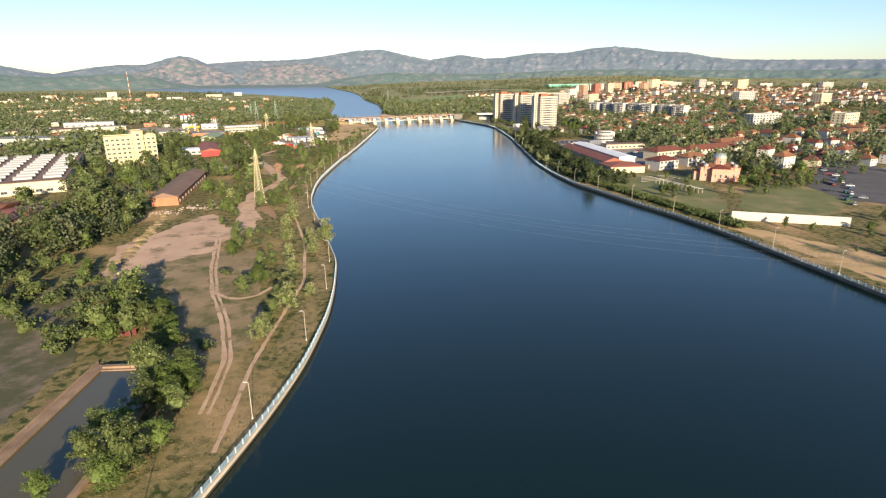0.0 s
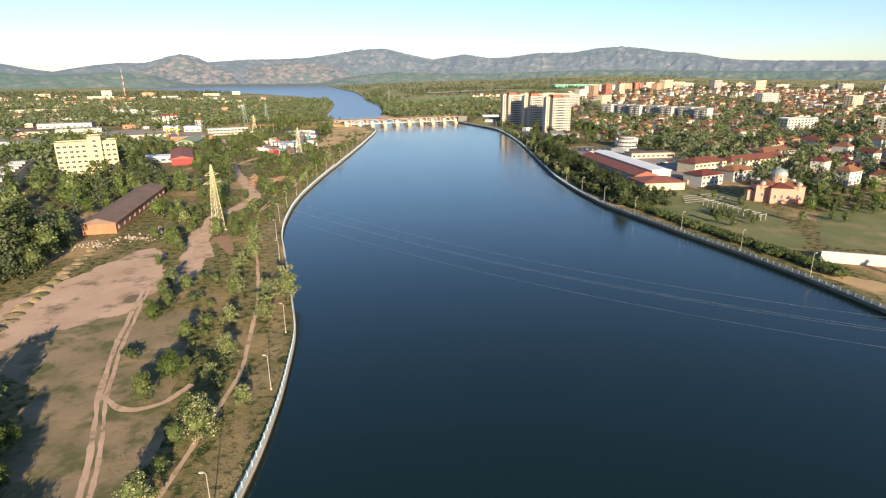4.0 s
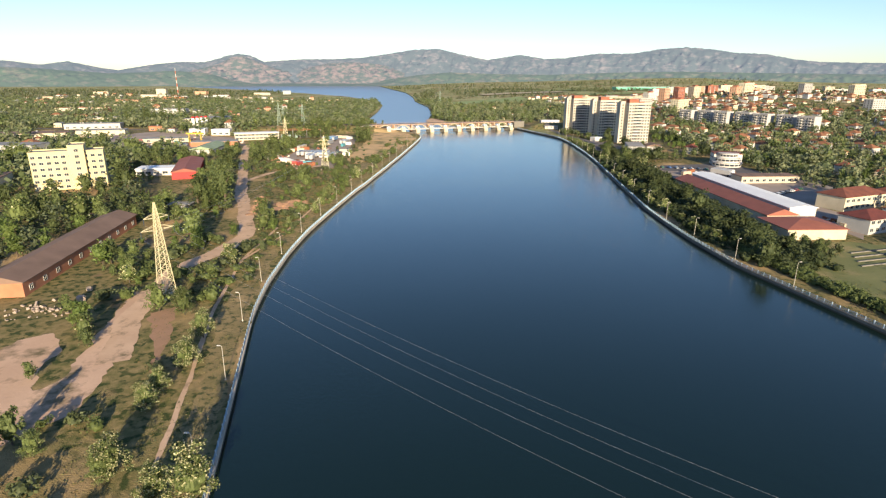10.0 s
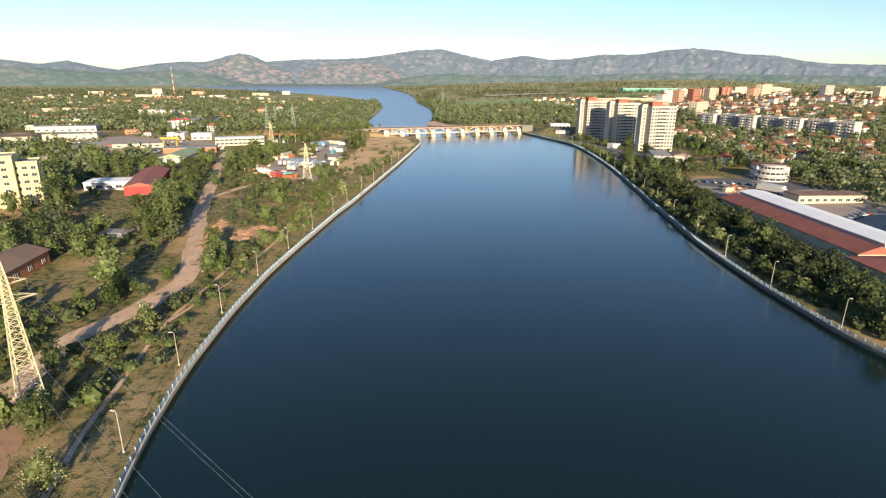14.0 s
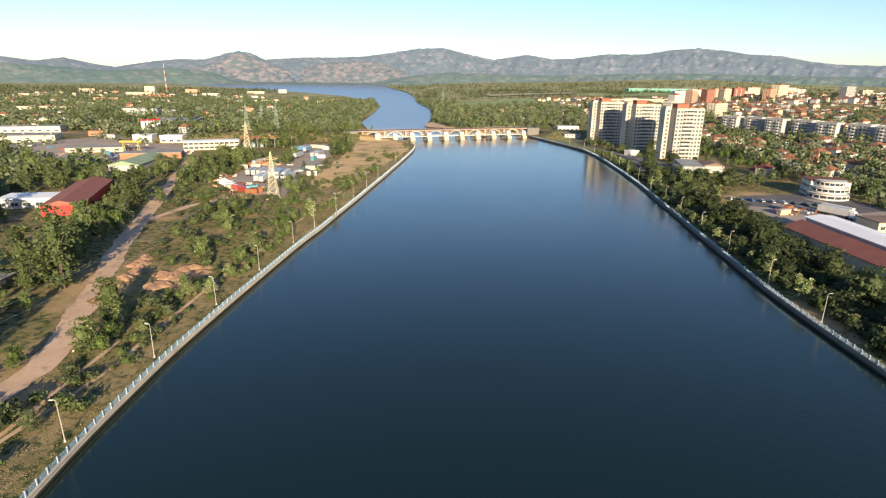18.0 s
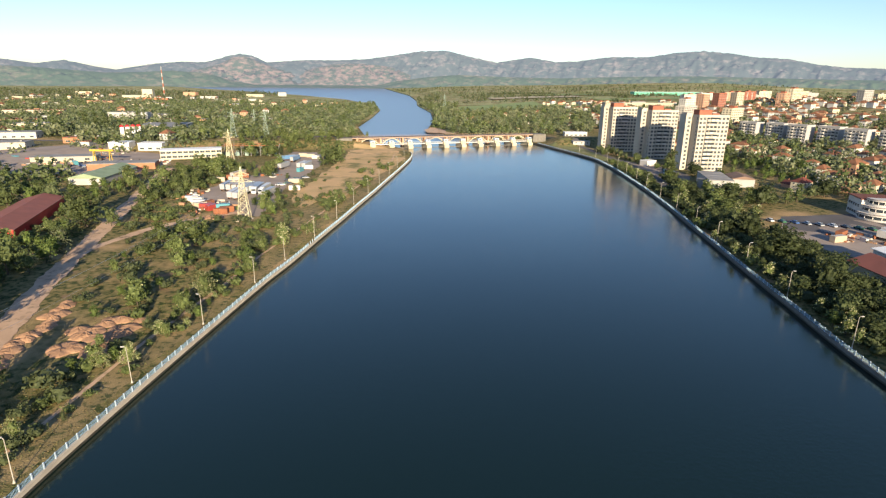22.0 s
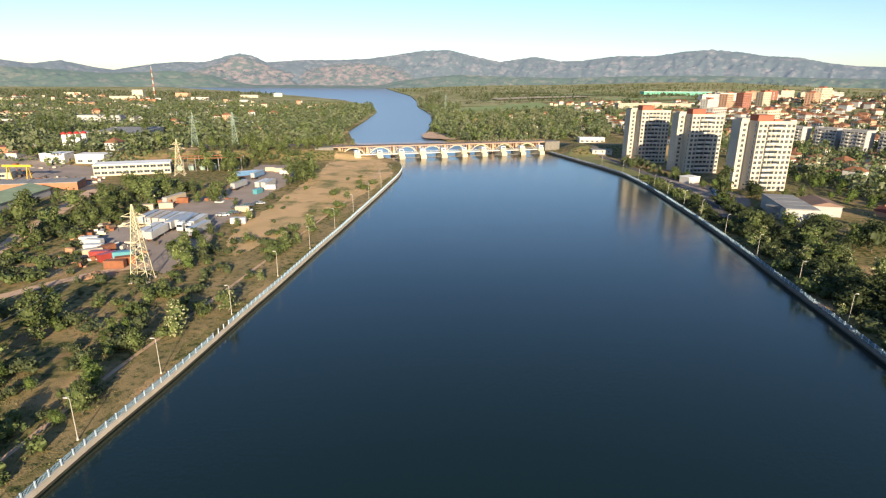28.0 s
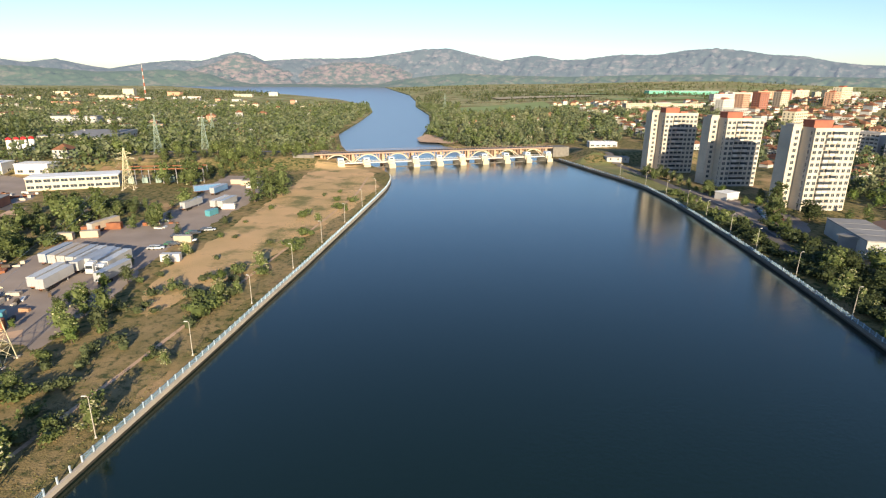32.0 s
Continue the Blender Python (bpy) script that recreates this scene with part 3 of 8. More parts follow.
def fence_meshes(length):
    """One bay in one piece: a post with its cap, two rails and the bars between."""
    bm = bmesh.new()
    n = 10
    xs, zs = [0.11], [0.0, 0.12, 0.18, 0.95, 1.02, 1.14, 1.2]
    for k in range(n):
        x = 0.24 + (length - 0.48) * k / (n - 1)
        xs += [x - 0.022, x + 0.022]
    xs.append(length - 0.11)
    col = [-0.11] + xs
    grid = {}
    def corner(a, b):
        if (a, b) not in grid:
            grid[a, b] = bm.verts.new((col[a], -0.025, zs[b]))
        return grid[a, b]
    for a in range(len(col) - 1):
        for b in range(6):
            rail, upright = b in (1, 3), a and a % 2 == 0 and b == 2
            if a == 0 and b < 5 or a and (rail or upright):
                bm.faces.new((corner(a, b), corner(a + 1, b), corner(a + 1, b + 1), corner(a, b + 1))).material_index = 0 if a else 1
    front = list(bm.faces)
    back = bmesh.ops.extrude_face_region(bm, geom=front)["geom"]
    bmesh.ops.translate(bm, vec=(0, 0.05, 0), verts=[v for v in back if isinstance(v, bmesh.types.BMVert)])
    for f in [f for f in bm.faces if f.material_index == 1 and abs(f.normal.y) > 0.5]:
        q = bmesh.ops.extrude_face_region(bm, geom=[f])["geom"]
        bmesh.ops.translate(bm, vec=(0, -0.07 if f.calc_center_median().y < 0 else 0.07, 0), verts=[v for v in q if isinstance(v, bmesh.types.BMVert)])
    panel = mesh_of(bm, "railing_bay", [M["fence"], M["post"]])
    return panel, mesh_of(boxes((-0.11, -0.09, 0.0, 0.11, 0.09, 1.2)), "railing_post", M["post"])


STEP = 2.5
PANEL, POST = fence_meshes(STEP)


def quay(side, ys, xs, y0, y1, word):
    line = stations(ys, xs, y0, y1, STEP)
    v, f = sweep(line, [(0.0, 1.05), (0.7, 1.05), (0.7, 1.75), (0.05, 1.75)], side)
    wall = tagged(new("quay_wall_" + word, raw("quay_wall", v, f, M["concrete"] if side > 0 else M["stone"])), "concrete river wall with a coping", "wall", kind="structure")
    v, f = sweep(line, [(-0.06, -6.9), (0.7, -6.9), (0.7, 1.08), (-0.06, 1.08)], side)
    part("wet_footing", raw("wet_footing", v, f, M["wetwall"]), None, wall, "dark wet lower wall")
    v, f = sweep(line, [(-0.1, 1.75), (0.62, 1.75), (0.62, 1.97), (-0.1, 1.97)], side)
    # east coping in darker stone: the shade it lies in is put into the colour
    part("coping", raw("coping", v, f, M["concrete"] if side > 0 else M["stone"]), None, wall, "pale concrete coping" if side > 0 else "grey concrete coping")
    rail = thing("railing", "pale blue painted metal railing on the river wall", "railing", pose(0, 0, 0))
    t = np.gradient(line, axis=0)
    t /= np.hypot(*t.T)[:, None]
    for k in range(len(line) - 1):
        a, b = line[k], line[k + 1]
        nx, ny = -t[k, 1] * side, t[k, 0] * side
        gone = side > 0 and 462 < a[1] < 470
        ang = math.degrees(math.atan2(b[1] - a[1], b[0] - a[0]))
        for me, nm in ((POST if gone else PANEL, "railing_bay"),):
            o = new(nm, me)
            o.parent = rail
            o.matrix_basis = pose(a[0] + nx * 0.3, a[1] + ny * 0.3, 1.97, 0, 0, ang)


quay(1, LY, LX, 38, 742, "west")
quay(-1, RY, RX, 95, 828, "east")


def quay_ends():
    """Plain continuations of the walls out of sight and at the dam."""
    for side, ys, xs, y0, y1 in ((1, LY, LX, -398, 40), (1, LY, LX, 740, 846), (-1, RY, RX, -398, 97), (-1, RY, RX, 826, 846)):
        line = stations(ys, xs, y0, y1, 5.0)
        v, f = sweep(line, [(-0.02, -6.9), (0.7, -6.9), (0.7, 1.7), (0.06, 1.7)], side)
        tagged(new("river_wall", raw("river_wall", v, f, M["stone"])), "stone river wall", "wall", kind="structure")


quay_ends()


# ---- street lamps along the quays ----
def street_lamp():
    ob = thing("street_lamp", "slim galvanised street lamp with a flat white head on the quay", "street lamp", group="quay street lamps")
    bm = bar(bmesh.new(), (0, 0, 0), (0, 0, 7.7), 0.09, sides=8, w2=0.055)
    lathe(bm, [(0.2, 0), (0.2, 0.12), (0.13, 0.5)], 8)
    part("pole", bm, M["pole"], ob)
    part("arm", bar(bar(bmesh.new(), (0, 0, 7.65), (0.2, 0, 7.92), 0.05, sides=6), (0.18, 0, 7.91), (0.4, 0, 7.96), 0.045, sides=6), M["pole"], ob)
    bm = boxes((0.25, -0.16, 7.9, 1.0, 0.16, 8.05))
    bmesh.ops.bevel(bm, geom=list(bm.edges), offset=0.04, segments=1, affect="EDGES")
    part("lamp_head", bm, M["white"], ob, "white lamp head")
    part("base_plate", boxes((-0.22, -0.22, 0, 0.22, 0.22, 0.05)), M["concrete"], ob)
    return ob


LAMP = street_lamp()
lamp_l = [38, 70, 103, 138, 165, 193, 222, 251, 280, 308, 337, 366, 394, 424, 446, 476, 505, 534, 563, 592, 622, 652, 682]
lamp_r = [110, 139, 168, 197, 225, 254, 284, 309, 338, 367, 394, 426, 455, 484, 510, 540, 570, 598, 620, 645, 668, 695, 722, 750]
for k, y in enumerate(lamp_l):
    x = bank_l(y) - 2.4
    m = pose(x, y, land(x, y), 0, random.uniform(-1, 1), 180 + random.uniform(-12, 12))
    if k:
        copy_thing(LAMP, m)
    else:
        LAMP.matrix_basis = m
for y in lamp_r:
    x = bank_r(y) + 1.9
    copy_thing(LAMP, pose(x, y, land(x, y), 0, random.uniform(-1, 1), random.uniform(-12, 12)))


# ---- the dam and the arched road bridge behind it ----
DAM_A, DAM_B = Vector((-84, 768.5, 0)), Vector((69, 830, 0))


M["gatehouse"] = mat("pale_blue_render", (0.50, 0.60, 0.70), (0.42, 0.50, 0.60), 0.3, 2.0, 0.8)


def dam():
    d = (DAM_B - DAM_A).normalized()
    m = Matrix.Translation(DAM_A) @ pose(0, 0, 0, 0, 0, math.degrees(math.atan2(d.y, d.x)))
    n, span = 10, (DAM_B - DAM_A).length / 9.6
    ob = thing("dam", "white concrete weir with ten piers and gates across the river", "dam", m)
    pier = boxes((-2.2, -3, -6.9, 2.2, 12, 3.2))
    for k in range(5):
        a = k / 4 * math.pi / 2
        box(pier, -2.2, -3 - 2.4 * math.cos(a), -6.9, 2.2, -2.9, 3.2 - 0.75 * k)
    pier = mesh_of(pier, "pier", M["cream"])
    house = boxes((-2.3, -3.0, 3.2, 2.3, 3.2, 6.0))
    box(house, -1.5, -4.2, 2.2, 1.5, -3.0, 4.9)
    box(house, -2.5, -3.3, 6.0, 2.5, 3.5, 6.3)
    box(house, -1.9, -2.4, 6.3, 1.9, 2.4, 7.7, 1)
    box(house, -2.1, -2.6, 7.7, 2.1, 2.6, 7.9, 1)
    house = mesh_of(house, "gate_house", [M["cream"], M["gatehouse"]])
    wins = [mesh_of(boxes(b), "gate_house_window", M["glass"]) for b in ((-2.42, -1.6, 4.0, -2.3, 1.6, 5.2), (-1.2, -2.5, 6.6, 1.2, -2.4, 7.3))]
    beam = boxes((2.3, -1.3, 4.1, span - 2.3, 1.3, 4.8))
    for yy in (-1.25, 1.17):
        box(beam, 2.3, yy, 5.7, span - 2.3, yy + 0.08, 5.8)
        for k in range(6):
            u = 2.4 + (span - 4.9) * k / 5
            box(beam, u, yy, 4.8, u + 0.08, yy + 0.08, 5.7)
    beam = mesh_of(beam, "service_walkway", M["white"])
    gate = boxes((2.0, 1.0, -6.9, span - 2.0, 1.6, 1.0))
    for k in range(2):
        box(gate, 2.0, 0.8, -0.4 + 0.8 * k, span - 2.0, 1.0, -0.2 + 0.8 * k)
    gate = mesh_of(gate, "sluice_gate", M["stone"])
    for k in range(n):
        p = part("pier", pier, None, ob)
        p.location.x = k * span
        h = part("gate_house", house, None, ob, "white gate house on its pier")
        h.location.x = k * span
        for win in wins:
            part("window", win, None, h)
        if k < n - 1:
            for me, nm in ((beam, "service_walkway"), (gate, "sluice_gate")):
                b = part(nm, me, None, ob)
                b.location.x = k * span
    sill = boxes((-6, 1.5, -8, span * 9.6 + 4, 16, -1.5))
    part("sill", sill, M["concrete"], ob)
    # bridge
    br = thing("arched_bridge", "long concrete road bridge with shallow arches and brown columns", "bridge", m @ pose(0, 17, 0))
    L = span * 9.3
    x0, x1 = -16, L + 6
    part("deck", boxes((x0, -4.5, 8.6, x1, 4.5, 9.5)), M["asphalt"], br)
    part("edge_beam", boxes((x0, -4.8, 8.5, x1, -4.5, 9.4)), M["deckbrown"], br, "brown edge beam")
    for sy in (-4.65, 4.55):
        rail = boxes((x0, sy, 10.55, x1, sy + 0.1, 10.65))
        for k in range(int((x1 - x0) / 2.5)):
            box(rail, x0 + k * 2.5, sy, 9.5, x0 + k * 2.5 + 0.1, sy + 0.1, 10.6)
        part("parapet_rail", rail, M["deckbrown"], br)
    arches, aw = 8, (x1 - x0 - 10) / 8
    arch = bmesh.new()
    cols = []
    seg = 14
    for yy in (-3.6, 3.0):
        rings = []
        for k in range(seg + 1):
            u = k / seg
            x, z = u * aw, 1.0 + 6.8 * (1 - (2 * u - 1) ** 2)
            rings.append([arch.verts.new(c) for c in ((x, yy, z), (x, yy + 0.7, z), (x, yy + 0.7, z + 0.7), (x, yy, z + 0.7))])
        for a, b in zip(rings, rings[1:]):
            for k in range(4):
                arch.faces.new((a[k], b[k], b[(k + 1) % 4], a[(k + 1) % 4]))
        for k in range(1, 9):
            u = k / 9
            z = 1.7 + 6.8 * (1 - (2 * u - 1) ** 2)
            if z < 8.0:
                cols.append(mesh_of(boxes((u * aw - 0.25, yy + 0.1, z - 0.3, u * aw + 0.25, yy + 0.6, 8.6)), "spandrel_column", M["columntan"]))
    arch = mesh_of(arch, "arch", M["cream"])
    pier2 = mesh_of(boxes((-0.9, -3.8, -6.9, 0.9, 3.9, 8.6)), "bridge_pier", M["columntan"])
    for k in range(arches + 1):
        o = part("bridge_pier", pier2, None, br)
        o.location.x = x0 + 5 + k * aw
        if k < arches:
            for me, nm in [(arch, "arch")] + [(c, "spandrel_column") for c in cols]:
                o = part(nm, me, None, br)
                o.location.x = x0 + 5 + k * aw
    for nm, xs in (("bridge_ramp_west", (x0 - 14, x0)), ("bridge_ramp_east", (x1, x1 + 14))):
        bm = boxes((xs[0], -6, -7, xs[1], 6, 9.3))
        r = tagged(new(nm, mesh_of(bm, nm, M["stone"])), "stone-faced road embankment at the bridge", "embankment", kind="structure")
        r.matrix_basis = m @ pose(0, 17, 0)


dam()


# ---- mountains on the horizon ----
RIDGE = [(-60, 1.0), (-48, 1.1), (-39.8, 1.17), (-37.8, 0.89), (-35.8, 1.19), (-33.6, 0.71), (-32.2, 0.51), (-29.3, 1.03), (-27.1, 1.26), (-25.2, 1.25), (-24.0, 1.56), (-23.1, 1.87), (-22.1, 2.04), (-21.1, 1.91), (-19.9, 1.35), (-16.4, 1.61), (-13.2, 1.66), (-10.6, 1.8), (-7.9, 2.2), (-5.5, 2.58), (-3.0, 2.66), (-0.9, 2.17), (1.8, 1.63), (5.0, 2.11), (7.4, 1.72), (9.2, 1.77), (12.3, 2.18), (15.7, 2.17), (18.0, 2.54), (20.3, 2.67), (22.6, 2.42), (24.3, 2.13), (26.8, 1.97), (28.9, 1.52), (30.8, 1.3), (33.1, 1.21), (45, 1.0), (60, 0.8)]


def mountains(name, table, far, near, base, material, label, rough=0.12, seed=0.0):
    az = np.arange(table[0][0], table[-1][0] + 0.01, 0.14)
    el = np.interp(az, *np.array(table, float).T)
    verts, depth = [], 22
    for a, e in zip(az, el):
        for k in range(depth + 1):
            u = k / depth
            top = 60.5 + far * math.tan(radians(e))
            g = 1 - abs(noise.fractal((a * 0.45, u * 1.2, seed), 1.0, 2.0, 4)) * 2
            n1 = 1 - 2 * abs(noise.fractal((a * 1.1, u * 4.0, seed + 3), 0.8, 2.0, 6)) - 0.35
            h = base + (top - base) * (u ** 1.1) * (1 + rough * (1.6 * g + 1.4 * n1) * (1 - u) * 1.6)
            if k == depth:
                h += 0.02 * (top - base) * noise.fractal((a * 2.5, 0, seed), 1.0, 2.0, 4)
            h = min(h, top + 3)
            r = near + (far - near) * u + 35 * n1 * (1 - u) * u
            verts.append((7.6 + r * math.sin(radians(a)), 205 + r * math.cos(radians(a)), h))
    c = depth + 1
    faces = [(i * c + k, (i + 1) * c + k, (i + 1) * c + k + 1, i * c + k + 1) for i in range(len(az) - 1) for k in range(depth)]
    return tagged(new(name, raw(name, verts, faces, material, smooth=True)), label, "mountains", kind="structure")


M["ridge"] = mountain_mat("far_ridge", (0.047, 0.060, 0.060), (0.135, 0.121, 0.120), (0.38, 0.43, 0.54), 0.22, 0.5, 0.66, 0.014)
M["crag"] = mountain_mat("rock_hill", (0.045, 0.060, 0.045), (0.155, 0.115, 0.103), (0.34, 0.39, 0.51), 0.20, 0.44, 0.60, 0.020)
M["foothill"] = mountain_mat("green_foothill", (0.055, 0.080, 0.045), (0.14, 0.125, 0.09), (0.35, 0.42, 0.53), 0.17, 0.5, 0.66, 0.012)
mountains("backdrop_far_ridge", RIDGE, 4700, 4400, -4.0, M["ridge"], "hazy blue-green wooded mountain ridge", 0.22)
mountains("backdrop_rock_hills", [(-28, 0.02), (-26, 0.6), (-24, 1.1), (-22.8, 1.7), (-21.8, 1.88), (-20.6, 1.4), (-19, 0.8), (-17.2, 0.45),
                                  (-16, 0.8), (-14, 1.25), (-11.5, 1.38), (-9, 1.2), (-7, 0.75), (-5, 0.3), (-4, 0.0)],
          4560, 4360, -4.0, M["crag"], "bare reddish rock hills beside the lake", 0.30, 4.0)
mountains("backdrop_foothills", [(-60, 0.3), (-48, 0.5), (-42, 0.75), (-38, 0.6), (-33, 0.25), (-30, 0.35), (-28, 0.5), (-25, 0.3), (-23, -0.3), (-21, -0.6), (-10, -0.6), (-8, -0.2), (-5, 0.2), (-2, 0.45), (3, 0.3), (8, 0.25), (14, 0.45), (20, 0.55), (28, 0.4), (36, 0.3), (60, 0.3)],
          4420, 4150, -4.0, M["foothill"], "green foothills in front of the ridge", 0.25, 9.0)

# ---- surfaces on the ground ----
ROAD_KEEP = []


def road(name, line, width, material, label, category="road", lift=0.08, wob=0.3, room=None):
    ribbon(name, line, width, material, label, category, lift, wob)
    line = np.array(line, float)
    for a, b in zip(line, line[1:]):
        n = max(1, int(np.hypot(*(b - a)) / 4))
        for k in range(n + 1):
            p = a + (b - a) * k / n
            ROAD_KEEP.append((p[0], p[1], room or width / 2 + 0.8))


patch("bare_lot", [(-97, 147), (-105, 165), (-114, 190), (-107, 208), (-103, 220), (-99, 237), (-94, 242), (-87, 234), (-80, 216), (-76, 219), (-83, 243), (-90, 270), (-86, 272), (-77, 249), (-71, 232), (-68, 220), (-66, 211), (-68, 203), (-72, 200), (-74, 193), (-74, 180), (-84, 172), (-91, 165)], M["dirt"], "bare pinkish dirt lot", "ground", 0.05)
patch("worn_ground", [(-92, 150), (-95, 173), (-84, 174), (-70, 182), (-54, 178), (-42, 128), (-36, 107), (-42, 92), (-50, 95), (-58, 104), (-66, 118), (-74, 140)], M["worn"], "worn dry ground", "ground", 0.04)
patch("bare_patch", [(-77, 254), (-72, 260), (-65, 243), (-58, 222), (-64, 234), (-70, 243)], M["redsoil"], "bare reddish soil", "ground", 0.045)
patch("rubble_ground", [(-150, 96), (-140, 150), (-104, 146), (-90, 124), (-78, 100), (-76, 60), (-130, 50)], M["rubblesoil"], "bare rubble-strewn ground", "ground", 0.05)
patch("dry_meadow", [(-74, 522), (-61, 560), (-54, 610), (-48.5, 650), (-46, 700), (-58, 745), (-78, 790), (-100, 778), (-99, 755), (-92, 668), (-88, 600), (-88, 553)], M["drygrass"], "dry orange meadow", "meadow", 0.04)
patch("dry_grass_verge", [(-92, 462), (-74, 456), (-62, 470), (-59, 510), (-59, 556), (-70, 530), (-80, 515), (-90, 500)], M["olive"], "dry grass below the pylon", "meadow", 0.038)
patch("truck_yard", [(-87, 505), (-100, 509), (-128, 530), (-136, 557), (-138, 590), (-130, 612), (-126, 645), (-140, 700), (-142, 725), (-122, 728), (-106, 690), (-100, 649), (-98, 571), (-90, 538)], M["yard"], "grey gravel truck yard", "yard", 0.06)
patch("quay_strip", [(-24.5, 96), (-24, 135), (-27, 165), (-36, 200), (-53, 262), (-60, 312), (-60, 366), (-57, 425), (-55, 478), (-52, 535), (-48, 600), (-46, 660), (-50, 660), (-53, 600), (-58, 535),
                     (-62, 478), (-65, 425), (-68, 366), (-68, 312), (-60, 262), (-41, 200), (-32, 165), (-30, 135), (-31, 96)], M["olive"], "dry grass strip along the quay", "meadow", 0.035)
patch("riverside_strip", [(152, 118), (146, 150), (140, 180), (134, 205), (140, 205), (150, 190), (168, 160), (176, 128)], M["drygrass"], "dry orange grass strip beside the river", "meadow", 0.04)
patch("church_lawn", [(160, 228), (190, 214), (226, 240), (236, 276), (205, 292), (180, 262)], M["lawn"], "green lawn by the church", "lawn", 0.05)
patch("terrace_lawn", [(112, 292), (128, 318), (150, 334), (176, 330), (178, 300), (168, 268), (158, 236), (146, 222), (134, 236)], M["lawn"], "green terrace lawn", "lawn", 0.05)
patch("grass_bank", [(78, 812), (97, 758), (108, 700), (109, 640), (118, 640), (121, 690), (118, 740), (112, 775), (96, 828)], M["lawn"], "green grass bank by the dam", "lawn", 0.05)
patch("hall_yard", [(164, 338), (186, 370), (172, 460), (205, 500), (200, 540), (150, 528), (134, 500), (140, 470), (156, 462), (163, 400)], M["yard"], "grey paved works yard", "yard", 0.06, fringe=0.6)
patch("hall_yard_apron", [(166, 470), (175, 390), (215, 420), (225, 480), (205, 500)], M["yard"], "paved apron behind the hall", "yard", 0.07)
patch("forecourt", [(140, 508), (150, 530), (200, 542), (206, 500), (180, 492), (158, 498)], M["asphalt"], "dark asphalt forecourt before the rounded building", "yard", 0.085, fringe=0.6)
patch("tower_forecourt", [(118, 610), (132, 612), (150, 640), (148, 668), (132, 700), (122, 716), (117, 680)], M["yard"], "paved forecourt of the towers", "yard", 0.06)
patch("parking_lot", [(224, 246), (244, 222), (300, 290), (330, 380), (345, 450), (325, 450), (296, 380), (262, 318), (228, 280)], M["asphalt"], "asphalt car park and street", "car park", 0.12, step=4, fringe=0.6)
patch("river_beach", [(-52, 968), (-18, 958), (-14, 985), (-30, 1020), (-52, 1050), (-60, 1010)], M["track"], "sandy bank below the dam", "beach", 0.35)
patch("field_a", [(-53, 1645), (163, 1851), (170, 1640), (120, 1540), (-24, 1480)], M["field"], "bright green field", "field", 0.6, step=30)
patch("field_b", [(173, 1708), (280, 1738), (300, 1540), (210, 1480)], M["field"], "green field", "field", 0.6, step=30)
patch("quarry", [(40, 2170), (330, 2230), (340, 2080), (60, 2030)], M["stubble"], "pale quarry floor", "quarry", 2.5, step=40)

for rut, (dx, wide) in zip(("dirt_road_rut", "dirt_road_rut_far"), ((-0.75, 1.0), (0.85, 0.8))):
    road(rut, [(x + dx, y) for x, y in ((-39, 72), (-41, 93), (-48, 114), (-59, 138), (-67, 161), (-77, 197), (-79, 206))], wide, M["track"], "pale worn wheel rut of a dirt track", lift=0.075, wob=0.9, room=2.4)
road("dirt_road_spur", [(-59, 138), (-52, 131), (-45, 133), (-42, 141)], 1.2, M["track"], "short worn loop of the dirt track", lift=0.085, wob=0.9)
road("dirt_road_bend", [(-70, 228), (-80, 250), (-84, 270), (-88, 290), (-82, 308), (-80, 331), (-92, 360), (-100, 380), (-115, 412), (-128, 447), (-150, 505), (-177, 577), (-196, 630)], 6.5, M["track"], "wide pale dirt road", lift=0.1)
road("yard_lane", [(-128, 447), (-122, 480), (-108, 503), (-96, 512)], 4.0, M["track"], "gravel lane to the truck yard", lift=0.115)
road("foot_path", [(-33, 60), (-35, 92), (-34, 120), (-33, 145), (-40, 185), (-50, 222), (-60, 254), (-70, 300), (-72, 344)], 1.0, M["track"], "trodden footpath through the grass", "path", wob=0.7)
road("quay_path", [(-70, 300), (-66, 330), (-67, 381), (-65, 420), (-65, 448), (-62, 496), (-59, 562), (-56, 620), (-54, 680), (-58, 730)], 1.0, M["track"], "concrete-edged path along the quay", "path", lift=0.1)
road("works_street", [(-196, 630), (-230, 640), (-300, 655), (-420, 660), (-700, 700)], 9.0, M["asphalt"], "asphalt street between works", lift=0.12, wob=0.0)
road("bridge_road", [(-88, 806), (-160, 790), (-300, 770), (-520, 780)], 8.0, M["asphalt"], "asphalt road to the bridge", lift=0.14, wob=0.0)
road("east_bank_road", [(118, 588), (124, 640), (122, 696), (112, 770), (104, 826)], 6.0, M["asphalt"], "asphalt road below the towers", lift=0.1, wob=0.0)
road("town_street", [(345, 450), (380, 560), (430, 700), (520, 900)], 9.0, M["asphalt"], "asphalt town street", lift=0.25, wob=0.0)
road("town_avenue", [(228, 218), (290, 220), (420, 300), (620, 420)], 9.0, M["asphalt"], "asphalt avenue", lift=0.25, wob=0.0)


